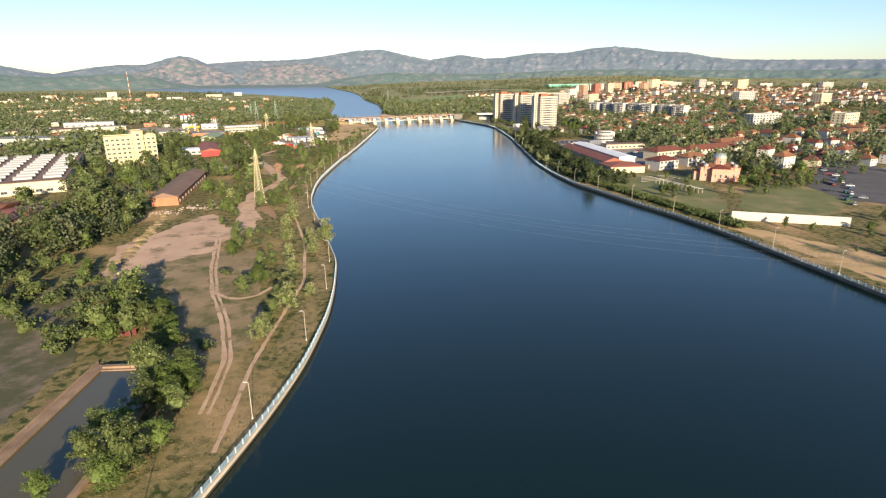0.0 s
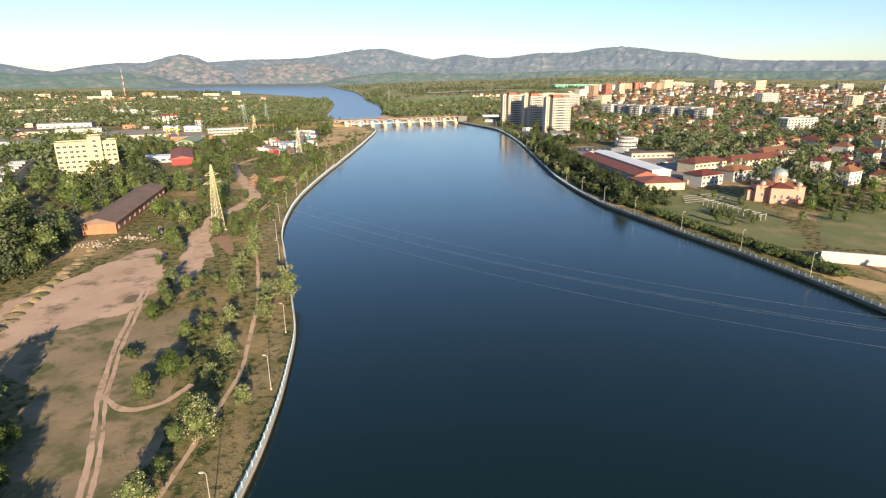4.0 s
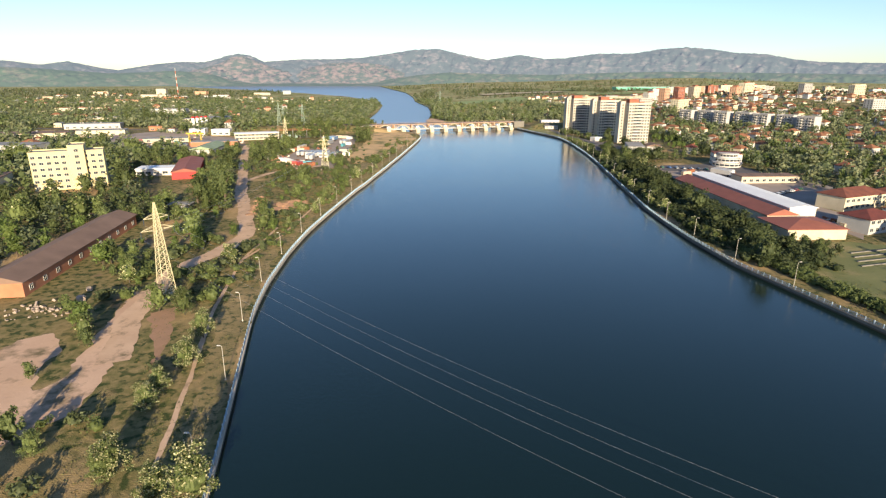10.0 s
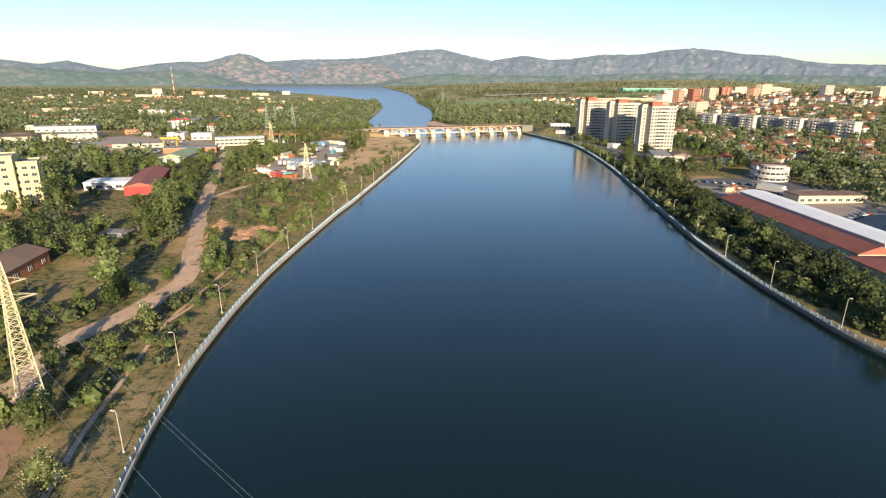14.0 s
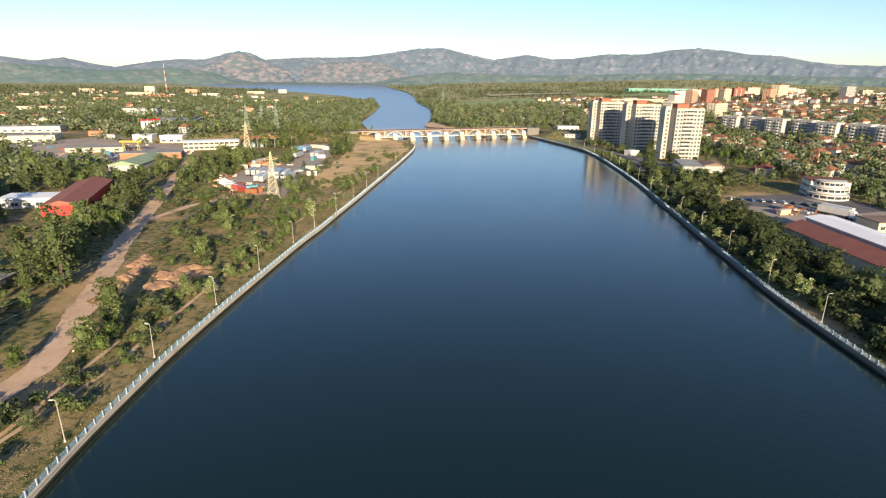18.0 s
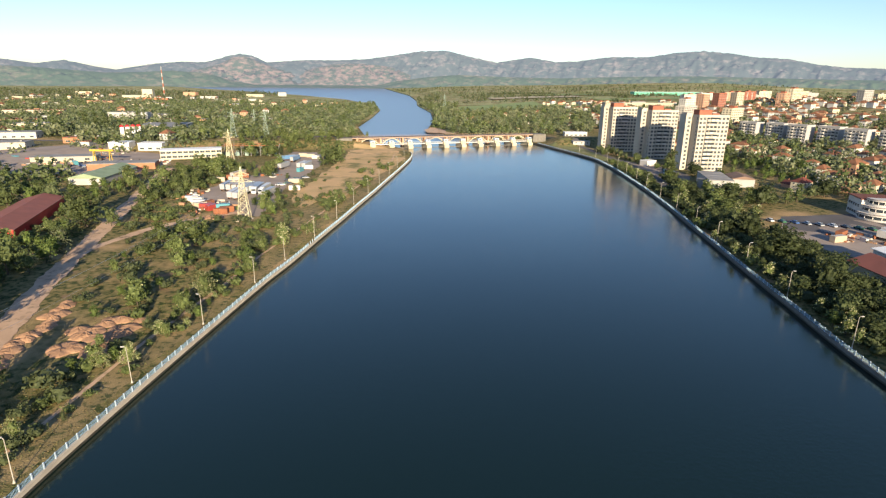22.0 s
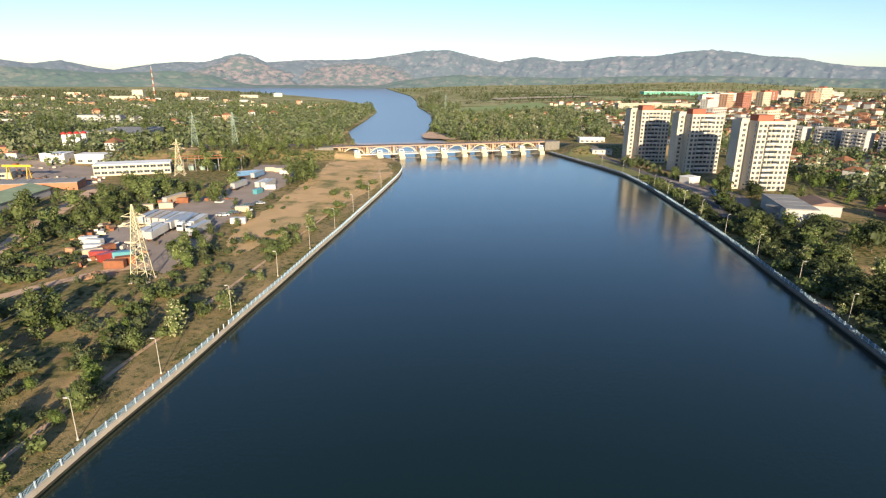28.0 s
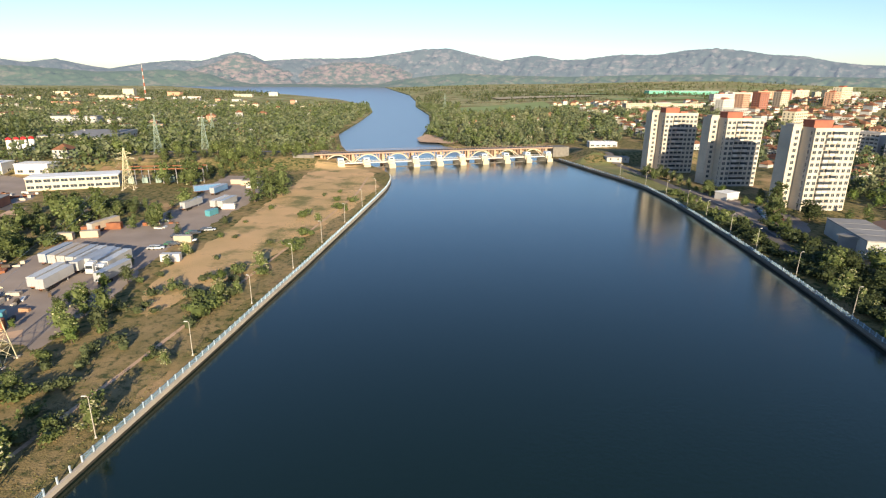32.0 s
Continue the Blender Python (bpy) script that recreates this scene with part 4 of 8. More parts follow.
patch("works_yard", [(-205, 604), (-250, 596), (-330, 590), (-430, 630), (-430, 720), (-330, 730), (-240, 700), (-205, 650)], M["yard"], "paved yard between the works buildings", "yard", 0.07)
patch("field_c", [(360, 1650), (700, 1780), (760, 1560), (420, 1470)], M["field"], "green crop field", "field", 0.9, step=30)
patch("field_d", [(200, 2450), (620, 2560), (640, 2330), (230, 2290)], M["field"], "green crop field", "field", 2.5, step=40)
patch("field_e", [(620, 2050), (980, 2150), (1000, 1950), (660, 1900)], M["stubble"], "pale stubble field", "field", 1.5, step=40)
patch("field_f", [(330, 1930), (600, 1990), (610, 1850), (350, 1820)], M["field"], "green crop field", "field", 1.2, step=40)

# ---- buildings ----
# places that trees leave free, by 40 m cells


def keep(x, y, r):
    for a in range(int((x - r) // 40) - 1, int((x + r) // 40) + 2):
        for b in range(int((y - r) // 40) - 1, int((y + r) // 40) + 2):
            CELLS.setdefault((a, b), []).append((x, y, r))


def free(x, y, pad=0.0):
    return all((x - a) ** 2 + (y - b) ** 2 > max(r + pad, 0.0) ** 2 for a, b, r in CELLS.get((int(x // 40), int(y // 40)), ()))


CELLS = {}
for row in ROAD_KEEP:
    keep(*row)


def window_mesh(w, h, mat_frame="white"):
    """One frame with a mullion and two set-back panes."""
    bm = bmesh.new()
    W, zs, xs = w / 2, (-0.06, 0.06, h - 0.06, h + 0.06), (-w / 2 - 0.07, -w / 2 + 0.06, -0.04, 0.04, w / 2 - 0.06, w / 2 + 0.07)
    g = [[bm.verts.new((x, -0.12, z)) for x in xs] for z in zs]
    for a in range(3):
        for b in range(5):
            v = (g[a][b], g[a][b + 1], g[a + 1][b + 1], g[a + 1][b])
            if a == 1 and b in (1, 3):
                d = [bm.verts.new((q.co.x, -0.05, q.co.z)) for q in v]
                bm.faces.new(d).material_index = 1
                for k in range(4):
                    bm.faces.new((v[k], v[(k + 1) % 4], d[(k + 1) % 4], d[k]))
            else:
                bm.faces.new(v)
    rim = [g[0][0], g[0][5], g[3][5], g[3][0]]
    back = [bm.verts.new((q.co.x, 0.03, q.co.z)) for q in rim]
    for k in range(4):
        bm.faces.new((rim[(k + 1) % 4], rim[k], back[k], back[(k + 1) % 4]))
    return mesh_of(bm, "window", [M[mat_frame], M["glass"]])


WIN = {"small": window_mesh(1.3, 1.5), "wide": window_mesh(2.1, 1.5), "strip": window_mesh(3.2, 1.6), "tall": window_mesh(1.0, 2.0), "panel": window_mesh(1.7, 1.6, "grey")}
DOORM = mesh_of(box(boxes((-0.5, -0.08, 0, 0.5, 0.0, 2.05)), -0.62, -0.06, 0, 0.62, -0.01, 2.17), "door", M["bark"])


def put(me, parent, x, y, z, yaw=0, name=None):
    o = new(name or me.name.split(".")[0], me)
    o.parent = parent
    o.matrix_basis = pose(x, y, z, 0, 0, yaw)
    return o


def facade(ob, me, x0, y0, yaw, length, cols, z0, floors, step, skip=()):
    """Windows in rows on a wall that starts at x0, y0 and runs along yaw; it faces to the right of its run."""
    c, s = math.cos(radians(yaw)), math.sin(radians(yaw))
    for f in range(floors):
        for k in range(cols):
            if (f, k) in skip or k in skip:
                continue
            u = length * (k + 0.5) / cols
            put(me, ob, x0 + c * u, y0 + s * u, z0 + f * step, yaw, "window")


def hip_roof(w, d, z, rise, over=0.5, gable=False, thick=0.22):
    """Roof over a w x d plan centred on the origin, ridge along x."""
    bm = bmesh.new()
    W, D = w / 2 + over, d / 2 + over
    rx = W if gable else max(W - D, 0.05)
    low = [bm.verts.new((x, y, z - thick)) for x, y in ((-W, -D), (W, -D), (W, D), (-W, D))]
    eave = [bm.verts.new((x, y, z)) for x, y in ((-W, -D), (W, -D), (W, D), (-W, D))]
    ridge = [bm.verts.new((-rx, 0, z + rise)), bm.verts.new((rx, 0, z + rise))]
    bm.faces.new(low[::-1])
    for k in range(4):
        bm.faces.new((low[k], low[(k + 1) % 4], eave[(k + 1) % 4], eave[k]))
    bm.faces.new((eave[0], eave[1], ridge[1], ridge[0]))
    bm.faces.new((eave[2], eave[3], ridge[0], ridge[1]))
    bm.faces.new((eave[1], eave[2], ridge[1]))
    bm.faces.new((eave[3], eave[0], ridge[0]))
    return bm


def house(w, d, floors, wall, gable=False, roof="tile", wins=True, rise=None):
    h = 2.8 * floors + 0.4
    ob = thing("house", "small rendered house under a red tiled roof", "house", group="town houses")
    bm = boxes((-w / 2, -d / 2, -3, w / 2, d / 2, h))
    if gable:
        for sx in (-1, 1):
            r = rise or 0.36 * d
            v = [bm.verts.new(p) for p in ((sx * w / 2, -d / 2, h), (sx * w / 2, d / 2, h), (sx * w / 2, 0, h + r * 0.86))]
            bm.faces.new(v if sx > 0 else v[::-1])
    part("wall", bm, M[wall], ob)
    part("roof", hip_roof(w, d, h, rise or 0.36 * d, gable=gable), M[roof], ob, "red clay tile roof")
    part("chimney", boxes((w * 0.2, -0.9, h + 0.5, w * 0.2 + 0.7, -0.3, h + 0.36 * d + 0.9), (w * 0.2 - 0.08, -0.98, h + 0.36 * d + 0.9, w * 0.2 + 0.78, -0.22, h + 0.36 * d + 1.05)), M["brick"], ob)
    if wins:
        facade(ob, WIN["small"], -w / 2, -d / 2, 0, w, 3, 1.0, floors, 2.8)
        facade(ob, WIN["small"], -w / 2, d / 2, -90, d, 2, 1.0, floors, 2.8)
        put(DOORM, ob, 0.6, -d / 2, 0)
    return ob


HOUSES = [house(11, 9, 2, "white"), house(13, 10, 2, "cream"), house(10, 9, 1, "white"), house(12, 9, 2, "grey", True), house(15, 10, 2, "white", True),
          house(12, 11, 3, "cream"), house(9, 8, 1, "orangewall", True), house(14, 10, 3, "white"), house(10, 8, 2, "orangewall")]
FAR_ROWS = []


def far_house(x, y, yaw, scale):
    FAR_ROWS.append((x, y, yaw, scale))
    keep(x, y, 6.5)


def far_houses(name, label):
    """Farther houses, joined: walls, window bands and hipped roofs."""
    rng = random.Random(77)
    verts, faces, mi = [], [], []
    for x, y, yaw, s in FAR_ROWS:
        w, d, h = s * rng.uniform(5, 7), s * rng.uniform(4, 5.2), s * rng.choice((3.2, 5.8, 5.8, 8.6))
        c, sn, z = math.cos(radians(yaw)), math.sin(radians(yaw)), land(x, y)
        def add(pts, fs, m):
            n = len(verts)
            verts.extend((x + a * c - b * sn, y + a * sn + b * c, z + e) for a, b, e in pts)
            faces.extend(tuple(n + q for q in f) for f in fs)
            mi.extend([m] * len(fs))
        wall = rng.choice((0, 0, 1, 1, 2, 3, 3) if x > 0 else (1, 1, 2, 2, 3, 3, 3))
        W, D, r = w + 0.6, d + 0.6, max(w - d, 0.2)
        t = h + d * rng.uniform(0.5, 0.75)
        flat = s > 1.15 or (x < 0 and rng.random() < 0.45)
        if flat:
            h = min(h, 5.0)
            t, r, W, D = h + 0.5, w, w + 0.2, d + 0.2
        add([(-w, -d, -3), (w, -d, -3), (w, d, -3), (-w, d, -3), (-w, -d, h), (w, -d, h), (w, d, h), (-w, d, h)], [(0, 1, 5, 4), (1, 2, 6, 5), (2, 3, 7, 6), (3, 0, 4, 7)], wall)
        add([(-W, -D, h), (W, -D, h), (W, D, h), (-W, D, h), (-r, 0, t), (r, 0, t)], [(0, 1, 5, 4), (2, 3, 4, 5), (1, 2, 5), (3, 0, 4), (3, 2, 1, 0)], rng.choice((6, 6, 7, 4, 8)) if flat else 4)
        for f in range(int(h / 2.7)):
            for k in (-0.55, 0.0, 0.55):
                a, e = k * w, 1.0 + 2.7 * f
                add([(a - 0.6, -d - 0.05, e), (a + 0.6, -d - 0.05, e), (a + 0.6, -d - 0.05, e + 1.3), (a - 0.6, -d - 0.05, e + 1.3)], [(0, 1, 2, 3)], 5)
                b = k * d
                add([(-w - 0.05, b + 0.6, e), (-w - 0.05, b - 0.6, e), (-w - 0.05, b - 0.6, e + 1.3), (-w - 0.05, b + 0.6, e + 1.3)], [(0, 1, 2, 3)], 5)
    me = raw(name, verts, faces, [M["white"], M["cream"], M["orangewall"], M["grey"], M["tile"], M["glass"], M["greyroof"], M["rust"], M["brownroof"]], mi)
    return tagged(new(name, me), label, "houses", kind="stuff")


HOUSE_SIZE = 7.0
USED = set()


def place(protos, x, y, yaw, scale=1.0, z=None, r=HOUSE_SIZE, label=""):
    ob = random.choice(protos)
    m = pose(x, y, land(x, y) if z is None else z, 0, 0, yaw) @ Matrix.Scale(scale, 4)
    if ob.name in USED:
        ob = copy_thing(ob, m)
    else:
        USED.add(ob.name)
        ob.matrix_basis = m
    if label:
        tagged(ob, label)
    keep(x, y, r)
    return ob


def window_row(w, win_w, cols):
    """One storey of a far block: its windows on one sill band."""
    bm = boxes((0.3, -0.1, -0.12, w - 0.3, 0.0, 0.0))
    for k in range(cols):
        u = w * (k + 0.5) / cols
        box(bm, u - win_w / 2, -0.07, 0.0, u + win_w / 2, 0.0, 1.5, 1)
    return mesh_of(bm, "glazing_band", [M["white"], M["glass"]])


def block(x, y, yaw, w, d, floors, wall="tower", cols=6, sides=3, name="apartment_block", label="pale panel-built apartment block with rows of windows", balconies=(), top="redbox", z=None, step=2.8, win="wide",
          category="apartment block", group="", lift_box=True):
    """A flat-roofed block; its long front runs along yaw from its near corner x, y."""
    z = land(x, y) if z is None else z
    h = step * floors + 0.8
    ob = thing(name, label, category, pose(x, y, z, 0, 0, yaw), group)
    part("wall", boxes((0, 0, -4, w, d, h)), M[wall], ob)
    bm = boxes((-0.15, -0.15, h, w + 0.15, 0.25, h + 0.7), (-0.15, d - 0.25, h, w + 0.15, d + 0.15, h + 0.7), (-0.15, 0.25, h, 0.25, d - 0.25, h + 0.7), (w - 0.25, 0.25, h, w + 0.15, d - 0.25, h + 0.7))
    part("parapet", bm, M[wall], ob)
    part("roof", boxes((0.25, 0.25, h, w - 0.25, d - 0.25, h + 0.12)), M["greyroof"], ob)
    if lift_box:
        part("lift_house", boxes((w * 0.35, d * 0.25, h, w * 0.65, d * 0.8, h + 3.0), (w * 0.33, d * 0.22, h + 3.0, w * 0.67, d * 0.83, h + 3.2)), M[top], ob, "red clad lift house")
    if group in ("hill apartment blocks", "town apartment blocks"):
        front, flank = window_row(w, 2.1, cols), window_row(d, 1.4, sides)
        for f in range(floors):
            put(front, ob, 0, 0, 1.0 + f * step)
            put(flank, ob, 0, d, 1.0 + f * step, -90)
    else:
        facade(ob, WIN[win], 0, 0, 0, w, cols, 1.0, floors, step, skip=balconies)
        facade(ob, WIN["small"], 0, d, -90, d, sides, 1.0, floors, step)
    if balconies:
        bw = w / cols * 0.9
        bm = boxes((-bw / 2, -1.2, -0.15, bw / 2, 0, 0.0), (-bw / 2, -1.2, 0.0, bw / 2, -1.1, 1.0), (-bw / 2, -1.1, 0.0, -bw / 2 + 0.1, 0, 1.0), (bw / 2 - 0.1, -1.1, 0.0, bw / 2, 0, 1.0))
        box(bm, -bw / 2 + 0.2, -0.06, 0.1, bw / 2 - 0.2, -0.01, 2.1, 1)
        me = mesh_of(bm, "balcony", [M["white"], M["glass"]])
        for f in range(floors):
            for k in balconies:
                put(me, ob, w * (k + 0.5) / cols, 0, 0.35 + f * step, 0, "balcony")
    keep(x + math.cos(radians(yaw)) * w / 2 - math.sin(radians(yaw)) * d / 2, y + math.sin(radians(yaw)) * w / 2 + math.cos(radians(yaw)) * d / 2, max(w, d) * 0.6)
    return ob


def tower(x, y, yaw, floors=13):
    """A tall block: a wide front slab, and a narrow wing set back on its river side; x, y is the slab's front corner towards the river."""
    z, step, w, d = land(x, y), 2.82, 21.9, 12.0
    h = step * floors + 0.8
    ob = thing("tower_block", "tall weathered panel tower block with balconies and red lift house", "tower block", pose(x, y, z, 0, 0, yaw), "river tower blocks")
    def slab(x0, y0, x1, y1, top):
        return boxes((x0, y0, -4, x1, y1, top), (x0 - 0.12, y0 - 0.12, top, x1 + 0.12, y0 + 0.2, top + 0.6), (x0 - 0.12, y1 - 0.2, top, x1 + 0.12, y1 + 0.12, top + 0.6),
                     (x0 - 0.12, y0 + 0.2, top, x0 + 0.2, y1 - 0.2, top + 0.6), (x1 - 0.2, y0 + 0.2, top, x1 + 0.12, y1 - 0.2, top + 0.6))
    part("front_slab", slab(0, 0, w, d, h), M["towersunlit"], ob, "pale cream slab")
    part("river_wing", slab(-4.9, 7.9, -0.02, 15.9, h), M["towersunlit"], ob)
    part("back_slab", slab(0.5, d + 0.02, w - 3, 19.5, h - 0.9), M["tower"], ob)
    part("roof_box", boxes((-3.9, 9.0, h, 0.6, 14.5, h + 1.5), (-4.1, 8.8, h + 1.5, 0.8, 14.7, h + 1.7)), M["tower"], ob)
    part("lift_house", boxes((1.6, 3.4, h, 10.8, 10.5, h + 3.5), (1.4, 3.2, h + 3.5, 11.0, 10.7, h + 3.75), (12.5, 5.0, h, 17.5, 10.0, h + 1.3)), M["redbox"], ob, "red clad lift house")
    for k in range(1, floors):
        zz = k * step + 0.28
        part("floor_joint", boxes((-0.03, -0.03, zz, w + 0.03, 0.0, zz + 0.07), (-0.03, 0, zz, 0.0, 7.9, zz + 0.07), (-4.93, 7.87, zz, -0.03, 7.9, zz + 0.07), (-4.93, 7.9, zz, -4.9, 15.9, zz + 0.07)), M["grey"], ob)
    facade(ob, WIN["panel"], 0, 0, 0, w, 8, 1.0, floors, step, skip=(2, 3, 4))
    facade(ob, WIN["panel"], -4.9, 7.9, 0, 4.9, 1, 1.0, floors, step)
    facade(ob, WIN["tall"], 0, 7.9, -90, 7.9, 2, 0.8, floors, step, skip=(0,))
    open_b = boxes((-1.25, -1.15, -0.15, 1.25, 0, 0.0), (-1.25, -1.15, 0.0, 1.25, -1.05, 1.0), (-1.25, -1.05, 0, -1.15, 0, 1.0), (1.15, -1.05, 0, 1.25, 0, 1.0))
    box(open_b, -1.1, -0.07, 0.05, 1.1, -0.01, 2.2, 1)
    open_b = mesh_of(open_b, "balcony", [M["tower"], M["glass"]])
    shut_b = boxes((-1.25, -1.15, -0.15, 1.25, 0, 1.0))
    box(shut_b, -1.23, -1.13, 1.0, 1.23, 0, 2.3, 1)
    box(shut_b, -1.27, -1.17, 2.3, 1.27, 0, 2.42)
    shut_b = mesh_of(shut_b, "glazed_balcony", [M["white"], M["glass"]])
    rng = random.Random(int(x))
    for f in range(floors):
        for k in (2, 3, 4):
            put(shut_b if rng.random() < 0.35 else open_b, ob, w * (k + 0.5) / 8, 0, 0.4 + f * step)
    # damp streaks down the joints between the panels
    part("stain_strip", boxes(*[(w * k / 8 - 0.2, -0.02, 0.0, w * k / 8 + 0.2, 0.0, h - 0.3) for k in (2, 5)]), M["tower"], ob)
    keep(x + 8, y + 10, 16)
    return ob


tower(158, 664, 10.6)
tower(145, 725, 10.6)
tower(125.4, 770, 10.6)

# six-storey row behind the gardens
LOMBARDY = [(-444, 922), (-436, 926), (-452, 918), (-460, 925), (-428, 918), (-431, 842), (-438, 846), (-485, 1075), (-478, 1080), (-352, 940)]
for k in range(7):
    u = k / 6
    block(286 + 74 * u + 4 * (k % 2), 888 - 140 * u + 2 * (k % 2), -62, 19, 12, 6, "apartment", 6, 3, balconies=(1, 4), lift_box=False, group="apartment row")
# farther blocks on the rise
for x, y, w, d, f, wall in ((270, 1010, 34, 12, 8, "tower"), (318, 985, 28, 12, 7, "cream"), (352, 1240, 26, 13, 7, "white"), (392, 1270, 16, 14, 9, "orangewall"), (425, 1290, 18, 14, 9, "redbox"), (455, 1290, 16, 14, 9, "cream"),
                            (600, 1390, 40, 14, 9, "cream"), (560, 1340, 22, 14, 7, "orangewall"), (690, 1330, 24, 13, 8, "grey"), (745, 1260, 30, 13, 8, "cream"), (800, 1330, 34, 14, 8, "cream")):
    block(x, y, 30 + random.uniform(-10, 14), w, d, f, wall, max(4, int(w / 4.5)), 3, lift_box=random.random() < 0.5, label="distant apartment block with rows of windows on the rise", group="hill apartment blocks")
for x, y, w, d, f, wall in ((452, 545, 30, 13, 5, "cream"), (400, 620, 44, 13, 4, "grey"), (700, 640, 16, 14, 9, "orangewall"), (740, 700, 16, 16, 13, "grey"), (870, 860, 22, 16, 14, "cream"), (640, 840, 26, 13, 6, "cream"), (560, 930, 40, 13, 6, "grey")):
    block(x, y, 25 + random.uniform(-8, 8), w, d, f, wall, max(4, int(w / 4.5)), 3, lift_box=False, label="apartment block with rows of windows in the town", group="town apartment blocks")


def skyline_block(x, y, yaw, w, d, floors, wall):
    """A block on the far skyline: wall, roof, and its windows with their sills in one mesh a side."""
    z, step = land(x, y), 2.8
    h = step * floors + 0.8
    ob = thing("apartment_block", "far apartment block with rows of windows on the skyline", "apartment block", pose(x, y, z, 0, 0, yaw), "skyline apartment blocks")
    part("wall", boxes((0, 0, -5, w, d, h), (-0.15, -0.15, h, w + 0.15, 0.25, h + 0.6)), M[wall], ob)
    part("roof", boxes((0.1, 0.26, h, w - 0.1, d - 0.1, h + 0.5), (w * 0.4, d * 0.3, h + 0.5, w * 0.6, d * 0.8, h + 2.8)), M["redbox" if floors % 2 else "greyroof"], ob)
    bm, n = bmesh.new(), max(3, int(w / 4))
    for f in range(floors):
        for k in range(n):
            u = w * (k + 0.5) / n
            if k % 3 == 1:
                box(bm, u - 1.5, -1.0, 0.2 + f * step, u + 1.5, -0.02, 1.3 + f * step, 1)
            box(bm, u - 0.95, -0.08, 1.2 + f * step, u + 0.95, -0.01, 2.5 + f * step)
        for k in range(3):
            u = d * (k + 0.5) / 3
            box(bm, -0.08, u - 0.7, 1.2 + f * step, -0.01, u + 0.7, 2.5 + f * step)
    part("glazing", bm, [M["glass"], M["white"]], ob)
    keep(x + w / 2, y + d / 2, max(w, d) * 0.55)


skyline_block(262, 1420, 13, 146, 16, 4, "cream")
for x, y, w, wall in ((440, 1500, 40, "white"), (492, 1545, 56, "white"), (560, 1590, 44, "orangewall"), (612, 1610, 30, "redbox"), (650, 1625, 34, "cream"), (720, 1640, 60, "cream")):
    skyline_block(x, y, 18, w, 13, 7, wall)
sky_rng = random.Random(19)
for k in range(26):
    x = 560 + 46 * k + sky_rng.uniform(-20, 20)
    y = 1690 - 16 * k + sky_rng.uniform(-130, 130)
    skyline_block(x, y, 14 + sky_rng.uniform(-12, 16), sky_rng.choice((16, 24, 34, 46)), 12, sky_rng.choice((4, 5, 5, 6, 8)), sky_rng.choice(("cream", "cream", "tower", "white", "orangewall", "apartment")))


def shed(x, y, yaw, w, d, h, wall, roof, label, rise=0.0, cols=0, win="strip", name="industrial_hall", z=None, rows=1, gable=True, vents=0):
    """A long hall; its front runs along yaw from the near corner x, y."""
    z = land(x, y) if z is None else z
    ob = thing(name, label, "hall" if name == "industrial_hall" else "building", pose(x, y, z, 0, 0, yaw) @ pose(w / 2, d / 2, 0))
    bm = boxes((-w / 2, -d / 2, -3, w / 2, d / 2, h))
    if rise and gable:
        for sx in (-1, 1):
            v = [bm.verts.new(p) for p in ((sx * w / 2, -d / 2, h), (sx * w / 2, d / 2, h), (sx * w / 2, 0, h + rise * 0.92))]
            bm.faces.new(v if sx > 0 else v[::-1])
    part("wall", bm, M[wall], ob)
    if rise:
        part("roof", hip_roof(w, d, h, rise, 0.6, gable), M[roof], ob)
    else:
        bm = boxes((-w / 2 - 0.2, -d / 2 - 0.2, h, w / 2 + 0.2, d / 2 + 0.2, h + 0.35))
        part("roof", bm, M[roof], ob)
        n = max(3, int(w / 8)) if math.hypot(x, y - 200) < 480 else 0
        for k in range(n):
            part("roof_seam", boxes((-w / 2 + w * k / n, -d / 2, h + 0.35, -w / 2 + w * k / n + 0.15, d / 2, h + 0.43)), M[roof], ob)
        for k in range(vents):
            a, b = random.uniform(-w * 0.4, w * 0.4), random.uniform(-d * 0.35, d * 0.35)
            part("roof_vent", boxes((a, b, h + 0.35, a + 1.6, b + 1.3, h + 1.6)), M["greyroof"], ob)
    if cols:
        facade(ob, WIN[win], -w / 2, -d / 2, 0, w, cols, 1.1, rows, 3.2)
        facade(ob, WIN[win], w / 2, -d / 2, 90, d, max(1, int(cols * d / w)), 1.1, rows, 3.2)
    c, s = math.cos(radians(yaw)), math.sin(radians(yaw))
    n = max(1, int(w / max(d, 6)))
    for k in range(n):
        u = w * (k + 0.5) / n
        keep(x + c * u - s * d / 2, y + s * u + c * d / 2, max(d / 2, w / n / 2) + 2)
    return ob


# -- west bank
shed(600, 2480, 16, 280, 30, 13.0, "greenwall", "whitemetal", "very long hall with green walls and a white roof")
shed(-119, 264, 100, 82, 13, 4.6, "brick", "brownroof", "long brick hall with brown felt roof and peach end wall", rise=2.2, cols=11, win="panel")
part("end_wall_render", boxes((-41.12, -6.4, 0, -41.0, 6.4, 5.0), (-41.2, -1.6, 0, -41.12, 1.4, 3.2)), M["brick"], bpy.data.objects["industrial_hall"], "peach rendered end wall")
block(-229, 411, 30, 35, 13, 6, "yellow", 10, 2, name="office_building", label="yellow six-storey office building with rows of windows", category="office building", lift_box=False, step=3.3, z=2)
block(-211.5, 418, 30, 7.5, 15, 7, "yellow", 1, 2, name="stair_tower", label="yellow stair tower of the office building", category="stair tower", lift_box=False, step=3.3, z=2)
